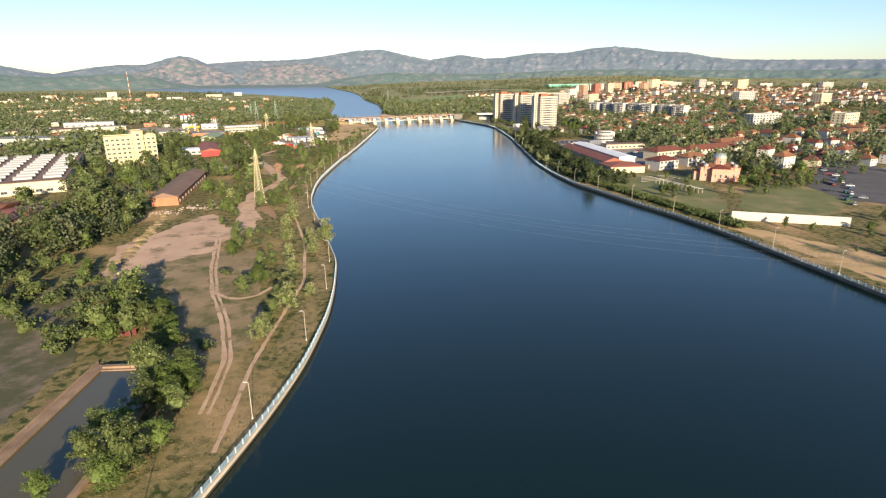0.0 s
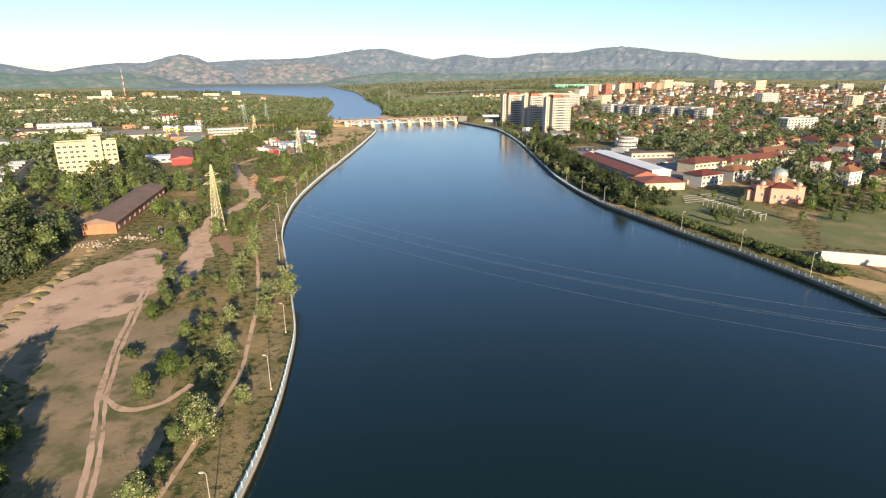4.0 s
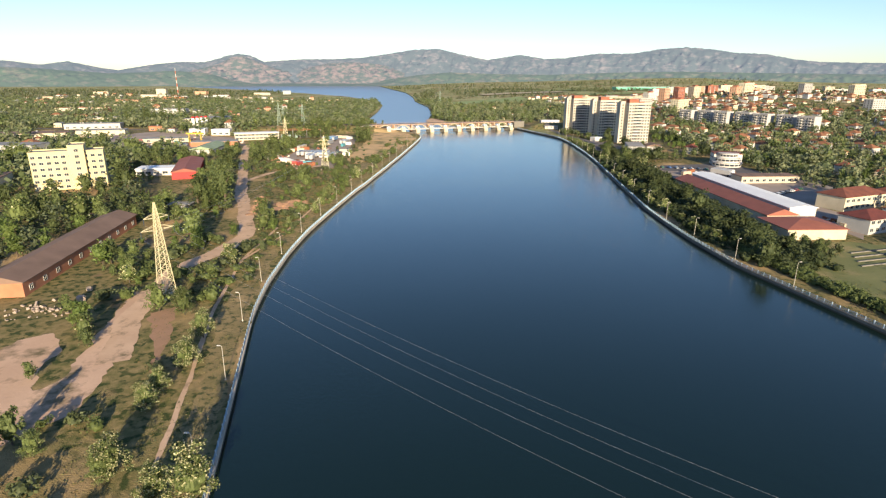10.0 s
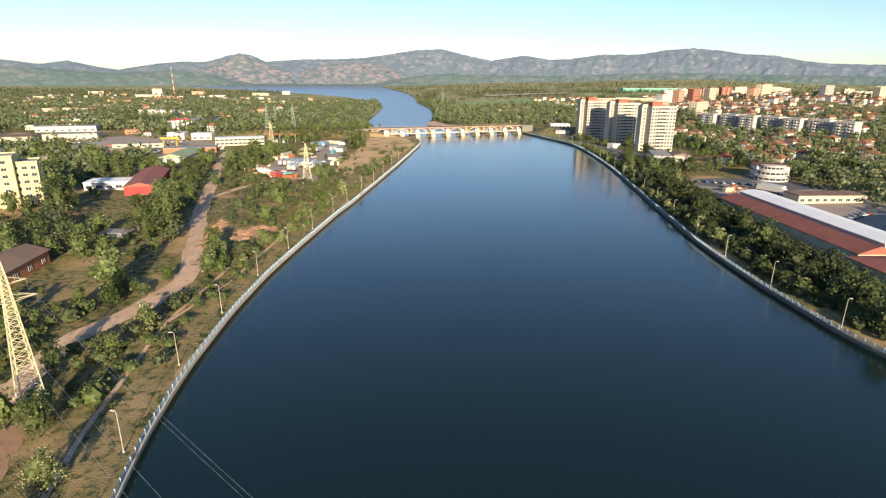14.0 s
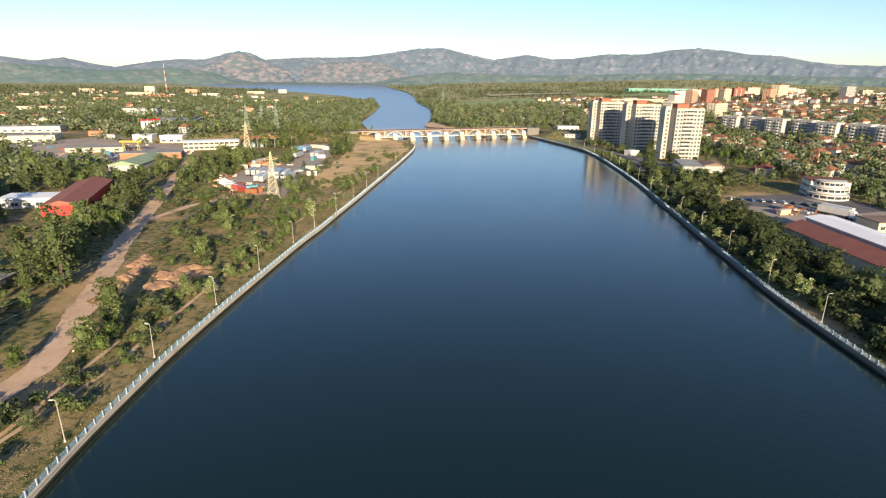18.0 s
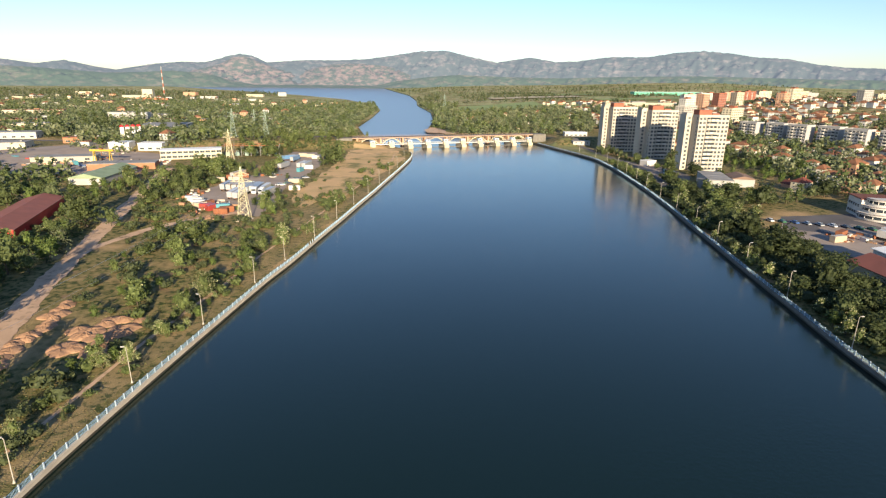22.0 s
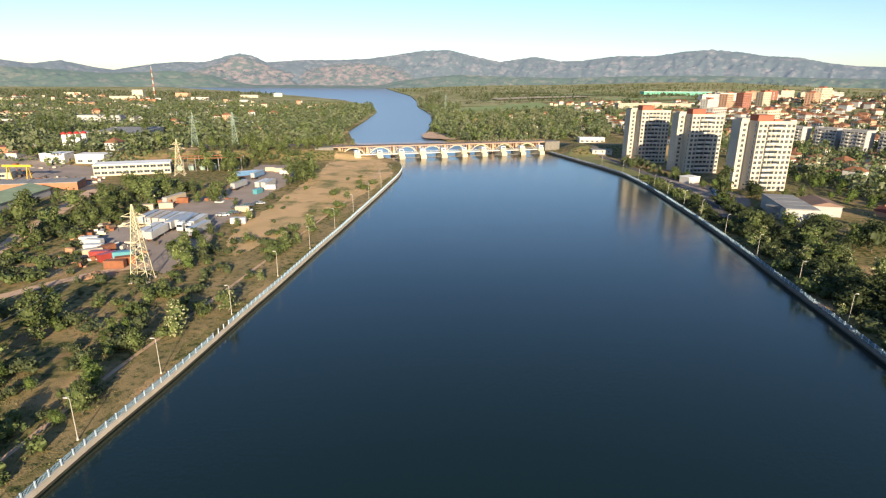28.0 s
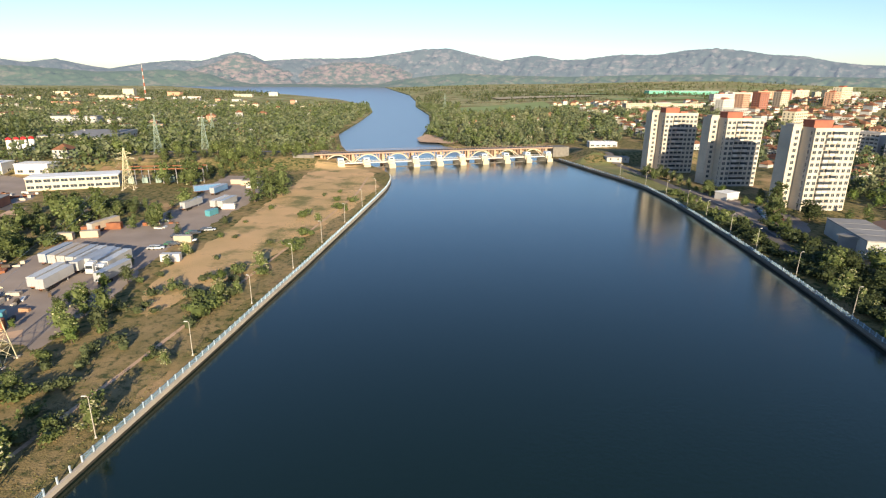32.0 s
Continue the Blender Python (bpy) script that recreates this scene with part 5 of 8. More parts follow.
shed(-203, 463, 14, 30, 14, 4.2, "white", "whitemetal", "white metal shed with a pale roof", cols=6)
shed(-160, 458, 112, 62, 15, 4.5, "redpaint", "redmetal", "red hall with a dull red sheet roof", rise=2.0, cols=0)
HALL = shed(-318, 253, 25, 130, 138, 7.0, "cream", "brownroof", "wide factory hall with long rows of pale roof lights", cols=24)
roof_light = hip_roof(9.0, 3.0, 1.0, 0.9, 0.1, True, 1.0)
roof_light = mesh_of(roof_light, "roof_light", M["tarp_grey"])
for a in range(9):
    for b in range(10):
        put(roof_light, HALL, -58 + 14.5 * a, -58 + 12.5 * b, 7.36)
shed(-180, 216, 14, 20, 30, 5.0, "brick", "redmetal", "brick workshop with a rusty red roof", rise=1.5)
shed(-208, 222, 10, 24, 26, 6.0, "brick", "rust", "brick workshop with a rusty roof", rise=1.5)
shed(-222, 667, 25, 42, 14, 6.5, "cream", "whitemetal", "long white building with a row of windows", cols=11, rows=2)
shed(-300, 640, 20, 40, 14, 3.6, "cream", "greyroof", "low flat-roofed warehouse by the street", cols=4)
shed(-241, 614, 19, 40, 14, 4.0, "brick", "greyroof", "low brick building with a flat grey roof", cols=0)
shed(-200, 568, 98, 44, 18, 4.0, "grey", "greensheet", "storage shed with a faded green sheet roof", rise=2.4)
shed(-288, 708, 8, 16, 12, 6.5, "white", "whitemetal", "white petrol station building", cols=2)
shed(-266, 712, 8, 19, 12, 6.0, "white", "whitemetal", "white flat-roofed shop beside the petrol station", cols=3)
rng = random.Random(5)
for x, y, w, d, h, wall, roof in ((-383, 882, 52, 90, 6, "white", "greyroof"), (-370, 860, 34, 14, 8, "cream", "greyroof"), (-470, 770, 60, 18, 6, "grey", "greyroof"), (-400, 690, 46, 20, 6, "cream", "greyroof"),
                                  (-350, 740, 30, 12, 5, "brick", "tile"), (-480, 640, 90, 26, 6, "cream", "brownroof"), (-420, 560, 70, 24, 6, "grey", "greyroof"), (-560, 560, 90, 30, 6, "white", "whitemetal"),
                                  (-520, 880, 40, 14, 9, "cream", "greyroof"), (-640, 980, 70, 18, 7, "orangewall", "tile"), (-760, 1150, 90, 20, 8, "cream", "tile"), (-560, 1120, 60, 16, 9, "grey", "greyroof")):
    shed(x, y, rng.uniform(4, 22), w, d, h, wall, roof, "works building with a flat pale roof", cols=int(w / 7), rows=2 if h > 7 else 1, vents=3)
for x, y, w, d, h, wall, roof in ((-900, 1560, 80, 22, 10, "orangewall", "tile"), (-1030, 1900, 120, 30, 12, "cream", "greyroof"), (-820, 1950, 70, 24, 10, "grey", "tile"), (-1100, 2120, 46, 30, 30, "cream", "greyroof"), (-980, 2160, 60, 26, 18, "orangewall", "tile"),
                                  (-1200, 1700, 90, 24, 12, "cream", "tile"), (-760, 2150, 80, 24, 12, "cream", "greyroof"), (-690, 2260, 40, 18, 18, "grey", "greyroof"), (-880, 1750, 90, 26, 10, "brick", "tile"), (-720, 1500, 60, 18, 9, "cream", "greyroof"), (-1350, 2150, 70, 24, 14, "cream", "tile")):
    shed(x, y, rng.uniform(0, 20), w * 0.7, d * 0.8, h * 0.7, wall, roof, "distant factory building by the lake", cols=int(w / 14), rows=1)


def chimney_stack(x, y, h):
    ob = thing("factory_chimney", "tall red and white banded factory chimney", "chimney", pose(x, y, land(x, y)))
    bands = 9
    for k in range(bands):
        r0, r1 = 2.4 - 1.4 * k / bands, 2.4 - 1.4 * (k + 1) / bands
        part("band", lathe(bmesh.new(), [(r0, h * k / bands), (r1, h * (k + 1) / bands)], 12), M["redbox" if k % 2 else "grey"], ob)


chimney_stack(-985, 2050, 92)

# -- east bank, yard and halls
shed(150, 360, 94.6, 90, 13.5, 4.6, "cream", "redmetal", "long hall with a dull red sheet roof", rise=2.6, cols=0)
# walls in the darker roof grey: the building's shade is put into the colour
shed(144, 592, 28, 13, 12, 5.4, "greyroof", "greyroof", "plain grey building behind the bank trees", rise=0.8, cols=6, rows=2, name="store_building")
keep(158, 604, 15)
shed(161, 366, 94.6, 92, 12, 6.6, "white", "whitemetal", "long hall with a bright white metal roof", rise=0.9, cols=0)
shed(157, 338, 95, 20, 24, 4.4, "cream", "redmetal", "cream front building with a red roof", rise=2.2, cols=4, gable=False, win="wide")
shed(172, 459, 6, 36, 12, 4.0, "cream", "brownroof", "long low cream building with windows", cols=9, win="wide")
shed(186, 386, 24, 30, 14, 7.0, "cream", "tile", "two-storey cream station building with a tiled roof", rise=3.0, cols=8, rows=2, win="wide", gable=False)
shed(216, 396, 24, 60, 13, 6.0, "cream", "tile", "long cream school building with a tiled roof", rise=3.0, cols=14, rows=2, win="wide", gable=False)
shed(170, 345, 24, 18, 13, 6.4, "grey", "tile", "grey two-storey building with a tiled roof", rise=2.6, cols=5, rows=2, win="wide", gable=False)
shed(196, 358, 24, 20, 12, 6.4, "grey", "tile", "grey two-storey annexe with a tiled roof", rise=2.6, cols=5, rows=2, win="wide", gable=False)
shed(262, 436, 20, 34, 13, 6.2, "white", "tile", "white building with a tiled roof", rise=2.8, cols=9, rows=2, win="wide", gable=False)
shed(153, 588, 80, 34, 13, 6.2, "grey", "greyroof", "grey two-storey building with a dark roof", cols=5, rows=2, win="small")
shed(172, 604, 80, 18, 12, 5.0, "grey", "brownroof", "low grey building among trees", rise=1.6, cols=4, win="small")
shed(133, 684, 30, 9, 7, 3.6, "white", "whitemetal", "small white kiosk with a flat roof", cols=0, name="kiosk")
shed(100, 808, 4, 16, 8, 3.0, "grey", "greyroof", "small grey hut on the grass bank", cols=3, win="small", name="hut")
shed(112, 938, 5, 26, 10, 5.0, "white", "whitemetal", "white low building below the bridge", cols=5)


def church(x, y, yaw):
    ob = thing("church", "pink stone church with lead domes and tiled roofs", "church", pose(x, y, land(x, y), 0, 0, yaw))
    part("nave", boxes((-11, -6, -3, 11, 6, 8.5), (-5, -9.5, -3, 5, 9.5, 8.0)), M["pink"], ob)
    part("nave_roof", hip_roof(22, 12, 8.5, 2.0, 0.5), M["tile"], ob)
    bm = hip_roof(19, 10, 8.0, 2.0, 0.5)
    bmesh.ops.rotate(bm, verts=bm.verts, cent=(0, 0, 0), matrix=Matrix.Rotation(math.pi / 2, 3, "Z"))
    part("transept_roof", bm, M["tile"], ob)
    part("drum", lathe(bmesh.new(), [(3.6, 8.0), (3.6, 13.0), (4.0, 13.0), (4.0, 13.4)], 16), M["pink"], ob)
    part("dome", lathe(bmesh.new(), [(3.9 * math.cos(a), 13.4 + 3.0 * math.sin(a)) for a in [k * 0.19 for k in range(8)]] + [(0.12, 16.4), (0.1, 18.2)], 16), M["domelead"], ob, "grey lead dome")
    for sx, sy in ((-1, -1), (1, -1), (-1, 1), (1, 1)):
        d = part("side_drum", lathe(bmesh.new(), [(1.35, 6.5), (1.35, 9.2), (1.5, 9.2), (1.5, 9.4)], 12, cx=sx * 8.2, cy=sy * 5.2), M["pink"], ob)
        part("side_dome", lathe(bmesh.new(), [(1.45 * math.cos(a), 9.4 + 1.1 * math.sin(a)) for a in [k * 0.25 for k in range(6)]] + [(0.06, 10.6), (0.05, 11.4)], 12, cx=sx * 8.2, cy=sy * 5.2), M["domelead"], d)
    for yy, yw in ((-9.5, 0), (9.5, 180)):
        for k in range(3):
            put(WIN["tall"], ob, -3 + 3 * k, yy, 2.5, yw, "window")
    for k in range(8):
        a = k * math.pi / 4
        put(WIN["tall"], ob, 3.62 * math.cos(a), 3.62 * math.sin(a), 10.2, math.degrees(a) + 90, "window")
    for k in (-8, 8):
        put(WIN["tall"], ob, k, -6, 2.5, 0, "window")
    part("porch", boxes((-14, -3.2, -2, -11, 3.2, 5.0)), M["pink"], ob)
    part("porch_roof", boxes((-14.4, -3.6, 5.0, -10.9, 3.6, 5.5)), M["tile"], ob)
    keep(x, y, 17)


church(190.5, 308, -18)


def round_house(x, y, yaw):
    ob = thing("round_building", "white three-storey building with a rounded front and window bands", "building", pose(x, y, land(x, y), 0, 0, yaw) @ Matrix.Scale(0.88, 4))
    n = 24
    def half(bm, r, z0, z1, mi=0):
        pts = [(r * math.sin(a), -r * math.cos(a)) for a in np.linspace(-math.pi / 2, math.pi / 2, n)]
        lo, hi = [bm.verts.new((px, py, z0)) for px, py in pts], [bm.verts.new((px, py, z1)) for px, py in pts]
        for k in range(n - 1):
            bm.faces.new((lo[k], lo[k + 1], hi[k + 1], hi[k])).material_index = mi
        bm.faces.new(hi).material_index = mi
        bm.faces.new(lo[::-1]).material_index = mi
        bm.faces.new((lo[-1], lo[0], hi[0], hi[-1])).material_index = mi
        return bm
    for f, r in enumerate((11.0, 9.2, 7.6)):
        z = 3.6 * f
        part("wall_ring", half(bmesh.new(), r, z if f else -2, z + 1.0), M["white"], ob)
        part("window_band", half(bmesh.new(), r - 0.25, z + 1.0, z + 2.6), M["glass"], ob)
        for k in range(9):
            a = radians(-80 + 20 * k)
            px, py = (r - 0.12) * math.sin(a), -(r - 0.12) * math.cos(a)
            part("mullion", boxes((px - 0.16, py - 0.16, z + 1.0, px + 0.16, py + 0.16, z + 2.6)), M["white"], ob)
        part("cornice", half(bmesh.new(), r + 0.5, z + 2.6, z + 3.6), M["white"], ob)
        part("roof_edge", half(bmesh.new(), r + 0.7, z + 3.35, z + 3.5), M["tile"], ob, "tiled eaves strip")
    part("rear_wing", boxes((-10, 0, -2, 11, 16, 9.5)), M["white"], ob)
    part("rear_roof", boxes((-10.5, -0.1, 9.5, 11.5, 16.5, 10.0)), M["tile"], ob)
    for k in range(5):
        put(WIN["wide"], ob, -10, 3 + 2.7 * k, 5.2, -90, "window")
        put(WIN["wide"], ob, -10, 3 + 2.7 * k, 1.4, -90, "window")
    keep(x, y + 5, 18)


round_house(194, 530, -12)

# white river-side wall by the lawn
bm = boxes((0, 0, -1, 46, 0.6, 3.7), (-0.1, -0.1, 3.7, 46.1, 0.7, 3.9))
w = tagged(new("boundary_wall", mesh_of(bm, "boundary_wall", M["white"])), "long whitewashed boundary wall beside the lawn", "wall", kind="structure")
w.matrix_basis = pose(145, 211, 2, 0, 0, -20)
keep(165, 203, 10), keep(150, 209, 8), keep(180, 198, 8)


def tank_shed(x, y):
    ob = thing("lean_to", "open timber lean-to sheltering a pale storage tank", "shed", pose(x, y, land(x, y), 0, 0, 4))
    for k in range(4):
        part("post", boxes((k * 3.2, -0.1, 0, k * 3.2 + 0.2, 0.1, 3.0), (k * 3.2, 5.0, 0, k * 3.2 + 0.2, 5.2, 2.6)), M["bark"], ob)
    part("roof", boxes((-0.5, -0.6, 3.0, 10.3, 5.8, 3.2)), M["greyroof"], ob)
    bm = bar(bmesh.new(), (1.0, 2.5, 1.3), (8.6, 2.5, 1.3), 0.95, sides=14)
    part("tank", bm, M["tarp_grey"], ob, "pale horizontal steel tank")
    part("cradle", boxes((2.0, 1.8, 0, 2.5, 3.2, 0.6), (7.0, 1.8, 0, 7.5, 3.2, 0.6)), M["concrete"], ob)
    keep(x + 5, y + 2.5, 7)


tank_shed(-133, 371)


# -- the town
def in_town(x, y):
    d = x - bank_r(y)
    if d < 70 or d > 1100 or y < 200 or y > 1750:
        return False
    if y < 590 and d < 150 - 60 * ease(y, 480, 590):
        return False
    if y > 620 and d < 125:
        return False
    if y > 880 and d < 210 + 0.12 * (y - 880):
        return False
    if y < 330 and d < 330 - 0.3 * y:
        return False
    return True


rng = random.Random(11)
random.seed(3)
count = 0
yy = 215.0
while yy < 1740:
    step = 21 + 8 * ease(yy, 600, 1600)
    xx = bank_r(yy) + 70
    while xx < bank_r(yy) + 1100:
        x, y = xx + rng.uniform(-6, 6), yy + rng.uniform(-6, 6)
        near = math.hypot(x - 10, y - 200) < 455
        dens = 0.97 * (1 - 0.2 * ease(math.hypot(x, y), 800, 1700)) * (1.0 if noise.noise((x * 0.006, y * 0.006, 4.0)) > -0.16 else 0.25)
        if in_town(x, y) and rng.random() < dens and x < 40 + 0.95 * (y + 60) and free(x, y, 6):
            yaw, size = rng.choice((20, 35, 110, 125, 30)) + rng.uniform(-9, 9), rng.uniform(0.72, 0.98)
            if near:
                place(HOUSES, x, y, yaw, size)
            else:
                far_house(x, y, yaw, size)
            count += 1
        xx += step
    yy += step
for x, y in ((-30, 1125), (0, 1235), (24, 1142), (60, 1005), (93, 1254), (105, 1154), (78, 1090), (40, 1190), (140, 1070), (150, 1180), (170, 1260), (-10, 1180), (60, 1300), (120, 1330), (190, 1120), (215, 1200)):
    far_house(x, y, rng.uniform(0, 180), rng.uniform(0.6, 0.8))
for k in range(230):
    x = -rng.uniform(240, 1300)
    y = rng.uniform(500, 1900) + 0.4 * max(0, -x - 600)
    if x > -40 - 0.95 * (y + 60) and free(x, y, 8) and x < bank_l(y) - 40:
        far_house(x, y, rng.choice((10, 100)) + rng.uniform(-12, 12), rng.uniform(0.8, 1.9) if rng.random() < 0.35 else rng.uniform(0.7, 1.1))
far_houses("far_town_houses", "red-roofed rendered houses farther up the town")
for ob in HOUSES:
    if ob.name not in USED:
        place([ob], 300 + rng.uniform(-20, 60), 560 + rng.uniform(-60, 60), 30)

# ---- trees ----
def crown_quads(rng, lobes, n, size, squash=0.8, shell=0.45):
    """Leaf clumps over overlapping lobes: x, y, z, r."""
    lobes = np.array(lobes, float)
    w = lobes[:, 3] ** 2
    pick = rng.choice(len(lobes), n, p=w / w.sum())
    d = rng.normal(size=(n, 3))
    d /= np.linalg.norm(d, axis=1)[:, None]
    d[:, 2] = np.where(d[:, 2] < -0.5, -d[:, 2], d[:, 2])
    r = lobes[pick, 3] * (1 - shell * rng.random(n) ** 1.6) * (1 + 0.22 * rng.normal(size=n))
    c = lobes[pick, :3] + d * r[:, None] * np.array([1, 1, squash])
    nrm = 0.8 * d + 0.7 * rng.normal(size=(n, 3))
    nrm /= np.linalg.norm(nrm, axis=1)[:, None]
    u = np.cross(nrm, rng.normal(size=(n, 3)))
    u /= np.linalg.norm(u, axis=1)[:, None]
    v = np.cross(nrm, u)
    s = size * (0.6 + 0.8 * rng.random(n))
    a, b = u * s[:, None] * 0.5, v * (s * (0.5 + 0.4 * rng.random(n)))[:, None] * 0.5
    lift = nrm * (s * 0.18)[:, None]
    return np.stack([c - a - b * 0.6, c + a * 0.7 - b + lift, c + a + b * 0.7, c - a * 0.6 + b + lift], 1)


def core_quads(rng, cx, cz, rx, rz, n=4):
    """The dense inner mass of a crown: an uneven closed shell in small facets."""
    t = np.linspace(-1, 1, n + 1)
    a, b = np.meshgrid(t[:-1], t[:-1], indexing="ij")
    d = 2 / n
    base = np.stack([np.stack([a + i * d, b + j * d], -1) for i, j in ((0, 0), (1, 0), (1, 1), (0, 1))], 2).reshape(-1, 4, 2)
    one = np.ones(base.shape[:2])
    out = []
    for axis in range(3):
        for sgn in (-1, 1):
            c = [base[..., 0], base[..., 1] * sgn]
            c.insert(axis, one * sgn)
            out.append(np.stack(c, -1))
    p = np.concatenate(out)
    p /= np.linalg.norm(p, axis=-1)[..., None]
    seed = rng.random() * 50
    for q in p.reshape(-1, 3):
        q *= 1 + 0.6 * noise.noise((q[0] * 1.9 + seed, q[1] * 1.9, q[2] * 1.9))
    return p * np.array([rx, rx, rz]) + np.array([cx, 0, cz])


def make_lobes(rng, kind, h):
    out = []
    if kind == "poplar":
        for k in range(13):
            u = k / 12
            r = h * (0.045 + 0.075 * math.sin(math.pi * min(1, u * 0.85 + 0.15)))
            out.append((rng.normal() * h * 0.018, rng.normal() * h * 0.018, h * (0.12 + 0.82 * u), r))
    elif kind == "shrub":
        for k in range(7):
            out.append((rng.normal() * h * 0.35, rng.normal() * h * 0.35, h * (0.3 + 0.35 * rng.random()), h * (0.28 + 0.16 * rng.random())))
    elif kind == "tall":
        for k in range(60):
            a, u = rng.random() * 6.28, rng.random()
            reach = h * 0.18 * math.sqrt(rng.random()) * math.sin(math.pi * (0.2 + 0.74 * u)) ** 0.7
            out.append((reach * math.cos(a), reach * math.sin(a), h * (0.06 + 0.88 * u), h * (0.035 + 0.045 * rng.random())))
    else:
        for k in range(58):
            a, u = rng.random() * 6.28, rng.random()
            reach = h * 0.32 * math.sqrt(rng.random()) * (1.12 - 0.75 * abs(u - 0.3))
            out.append((reach * math.cos(a), reach * math.sin(a), h * (0.12 + 0.78 * u), h * (0.055 + 0.065 * rng.random())))
    return out


def trunk_mesh(rng, kind, h, lobes):
    bm = bmesh.new()
    r = h * (0.022 if kind != "shrub" else 0.012)
    top = h * (0.8 if kind in ("poplar", "tall") else 0.45)
    p = Vector((0, 0, -0.3))
    for k in range(4):
        q = Vector((rng.normal() * h * 0.012, rng.normal() * h * 0.012, top * (k + 1) / 4))
        bar(bm, p, q, r * (1 - 0.2 * k), sides=6, w2=r * (1 - 0.2 * (k + 1)))
        p = q
    for x, y, z, s in lobes[:6]:
        a = Vector((0, 0, min(z * 0.65, top * 0.9)))
        bar(bm, a, (x, y, z), r * 0.42, sides=4, w2=r * 0.12)
    return mesh_of(bm, "trunk", M["bark"])


def tree_proto(name, kind, h, leaf, n, size, label, seed, bloom=0.0, cat="tree"):
    rng = np.random.default_rng(seed)
    lobes = make_lobes(rng, kind, h)
    ob = thing(name, label, cat)
    q = crown_quads(rng, lobes, n, size)
    mi = (rng.random(n) < bloom).astype(np.int32)
    core = {"poplar": (0.0, 0.54 * h, 0.065 * h, 0.38 * h), "tall": (0.0, 0.53 * h, 0.075 * h, 0.30 * h), "shrub": (0.0, 0.38 * h, 0.36 * h, 0.30 * h)}.get(kind, (0.0, 0.50 * h, 0.23 * h, 0.33 * h))
    core = core_quads(rng, core[0], core[1], core[2] * 0.72, core[3] * 0.8, 8) if n > 700 else core_quads(rng, core[0], core[1], core[2] * 0.72, core[3] * 0.8, 5)
    q, mi = np.concatenate([q, core]), np.concatenate([mi, np.zeros(len(core), np.int32)])
    part("trunk", trunk_mesh(rng, kind, h, lobes), None, ob)
    part("crown", quads("crown", q, [M[leaf], M["blossom"]], mi), None, ob)
    ob["h"] = h
    return ob


def kinds(f, g):
    """All kinds; f: share of the full number of leaf clumps, g: their growth in size."""
    c = lambda v: int(v * f)
    return {
        "locust": [tree_proto("locust_tree", "broad", 8, "leaf", c(2000), 0.36 * g, "green locust tree with a loose crown", 10 + k, 0.04) for k in range(3)],
        "bloom": [tree_proto("blossoming_tree", "broad", 7, "leaf", c(2000), 0.32 * g, "locust tree covered in cream blossom", 20 + k, 0.34) for k in range(3)],
        "big": [tree_proto("broadleaf_tree", "broad", 14, "leafdark", c(2600), 0.58 * g, "large dark green broadleaf tree", 30 + k) for k in range(3)],
        "fresh": [tree_proto("maple_tree", "broad", 11, "leafbright", c(2100), 0.48 * g, "bright green broadleaf tree", 40 + k) for k in range(2)],
        "silver": [tree_proto("willow_tree", "broad", 11, "leafgrey", c(2100), 0.47 * g, "silvery green willow tree", 50 + k) for k in range(2)],
        "poplar": [tree_proto("poplar_tree", "poplar", 24, "leaf", c(2800), 0.62 * g, "tall slender poplar tree", 60 + k) for k in range(3)],
        "tall": [tree_proto("black_poplar_tree", "tall", 26, "leafdark", c(3800), 0.72 * g, "tall broad dark green poplar tree", 90 + k) for k in range(3)],
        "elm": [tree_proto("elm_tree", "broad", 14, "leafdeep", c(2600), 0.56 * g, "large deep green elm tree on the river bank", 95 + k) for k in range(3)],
        "shrub": [tree_proto("shrub", "shrub", 3.2, "leaf", c(700), 0.27 * g, "low green shrub in the grass", 70 + k, 0.04, "shrub") for k in range(3)],
        "greyshrub": [tree_proto("shrub", "shrub", 3.2, "leafgrey", c(700), 0.27 * g, "low grey-green shrub in the grass", 80 + k, 0.06, "shrub") for k in range(2)],
    }


P, P_LOW = kinds(1.7, 0.6), kinds(0.30, 1.2)
SHRUBS = []
COUNT = dict.fromkeys(P, 0)
PLACED = []
TREE_RNG = random.Random(21)


def tree(kind, x, y, h, z=None, spread=1.0):
    if "shrub" in kind and h > 4.5:
        kind = TREE_RNG.choice(("locust", "fresh", "silver"))
    if "shrub" in kind and h < 4.5:
        SHRUBS.append((x, y, h, kind == "shrub"))
        return
    if COUNT[kind] >= 285 and kind in ("locust", "big", "fresh", "silver"):
        kind = min(("locust", "big", "fresh", "silver"), key=lambda k: COUNT[k])
    COUNT[kind] += 1
    protos = (P if math.hypot(x - 5, max(0.0, y - 400)) < 74 else P_LOW)[kind]
    ob = TREE_RNG.choice(protos)
    s = h / ob["h"]
    wide = spread * TREE_RNG.uniform(0.88, 1.15)
    m = pose(x, y, land(x, y) if z is None else z, 0, 0, TREE_RNG.uniform(0, 360)) @ Matrix.Diagonal((s * wide, s * wide, s, 1))
    if ob.name in USED:
        copy_thing(ob, m)
    else:
        USED.add(ob.name)
        ob.matrix_basis = m
    PLACED.append((x, y, 0.25 * h))


def grove(kinds, pts, h0, h1, spread=1.0):
    for x, y in pts:
        if bank_l(y) - 4 > x or x > bank_r(y) + 5:
            tree(TREE_RNG.choice(kinds), x, y, TREE_RNG.uniform(h0, h1), None, spread)


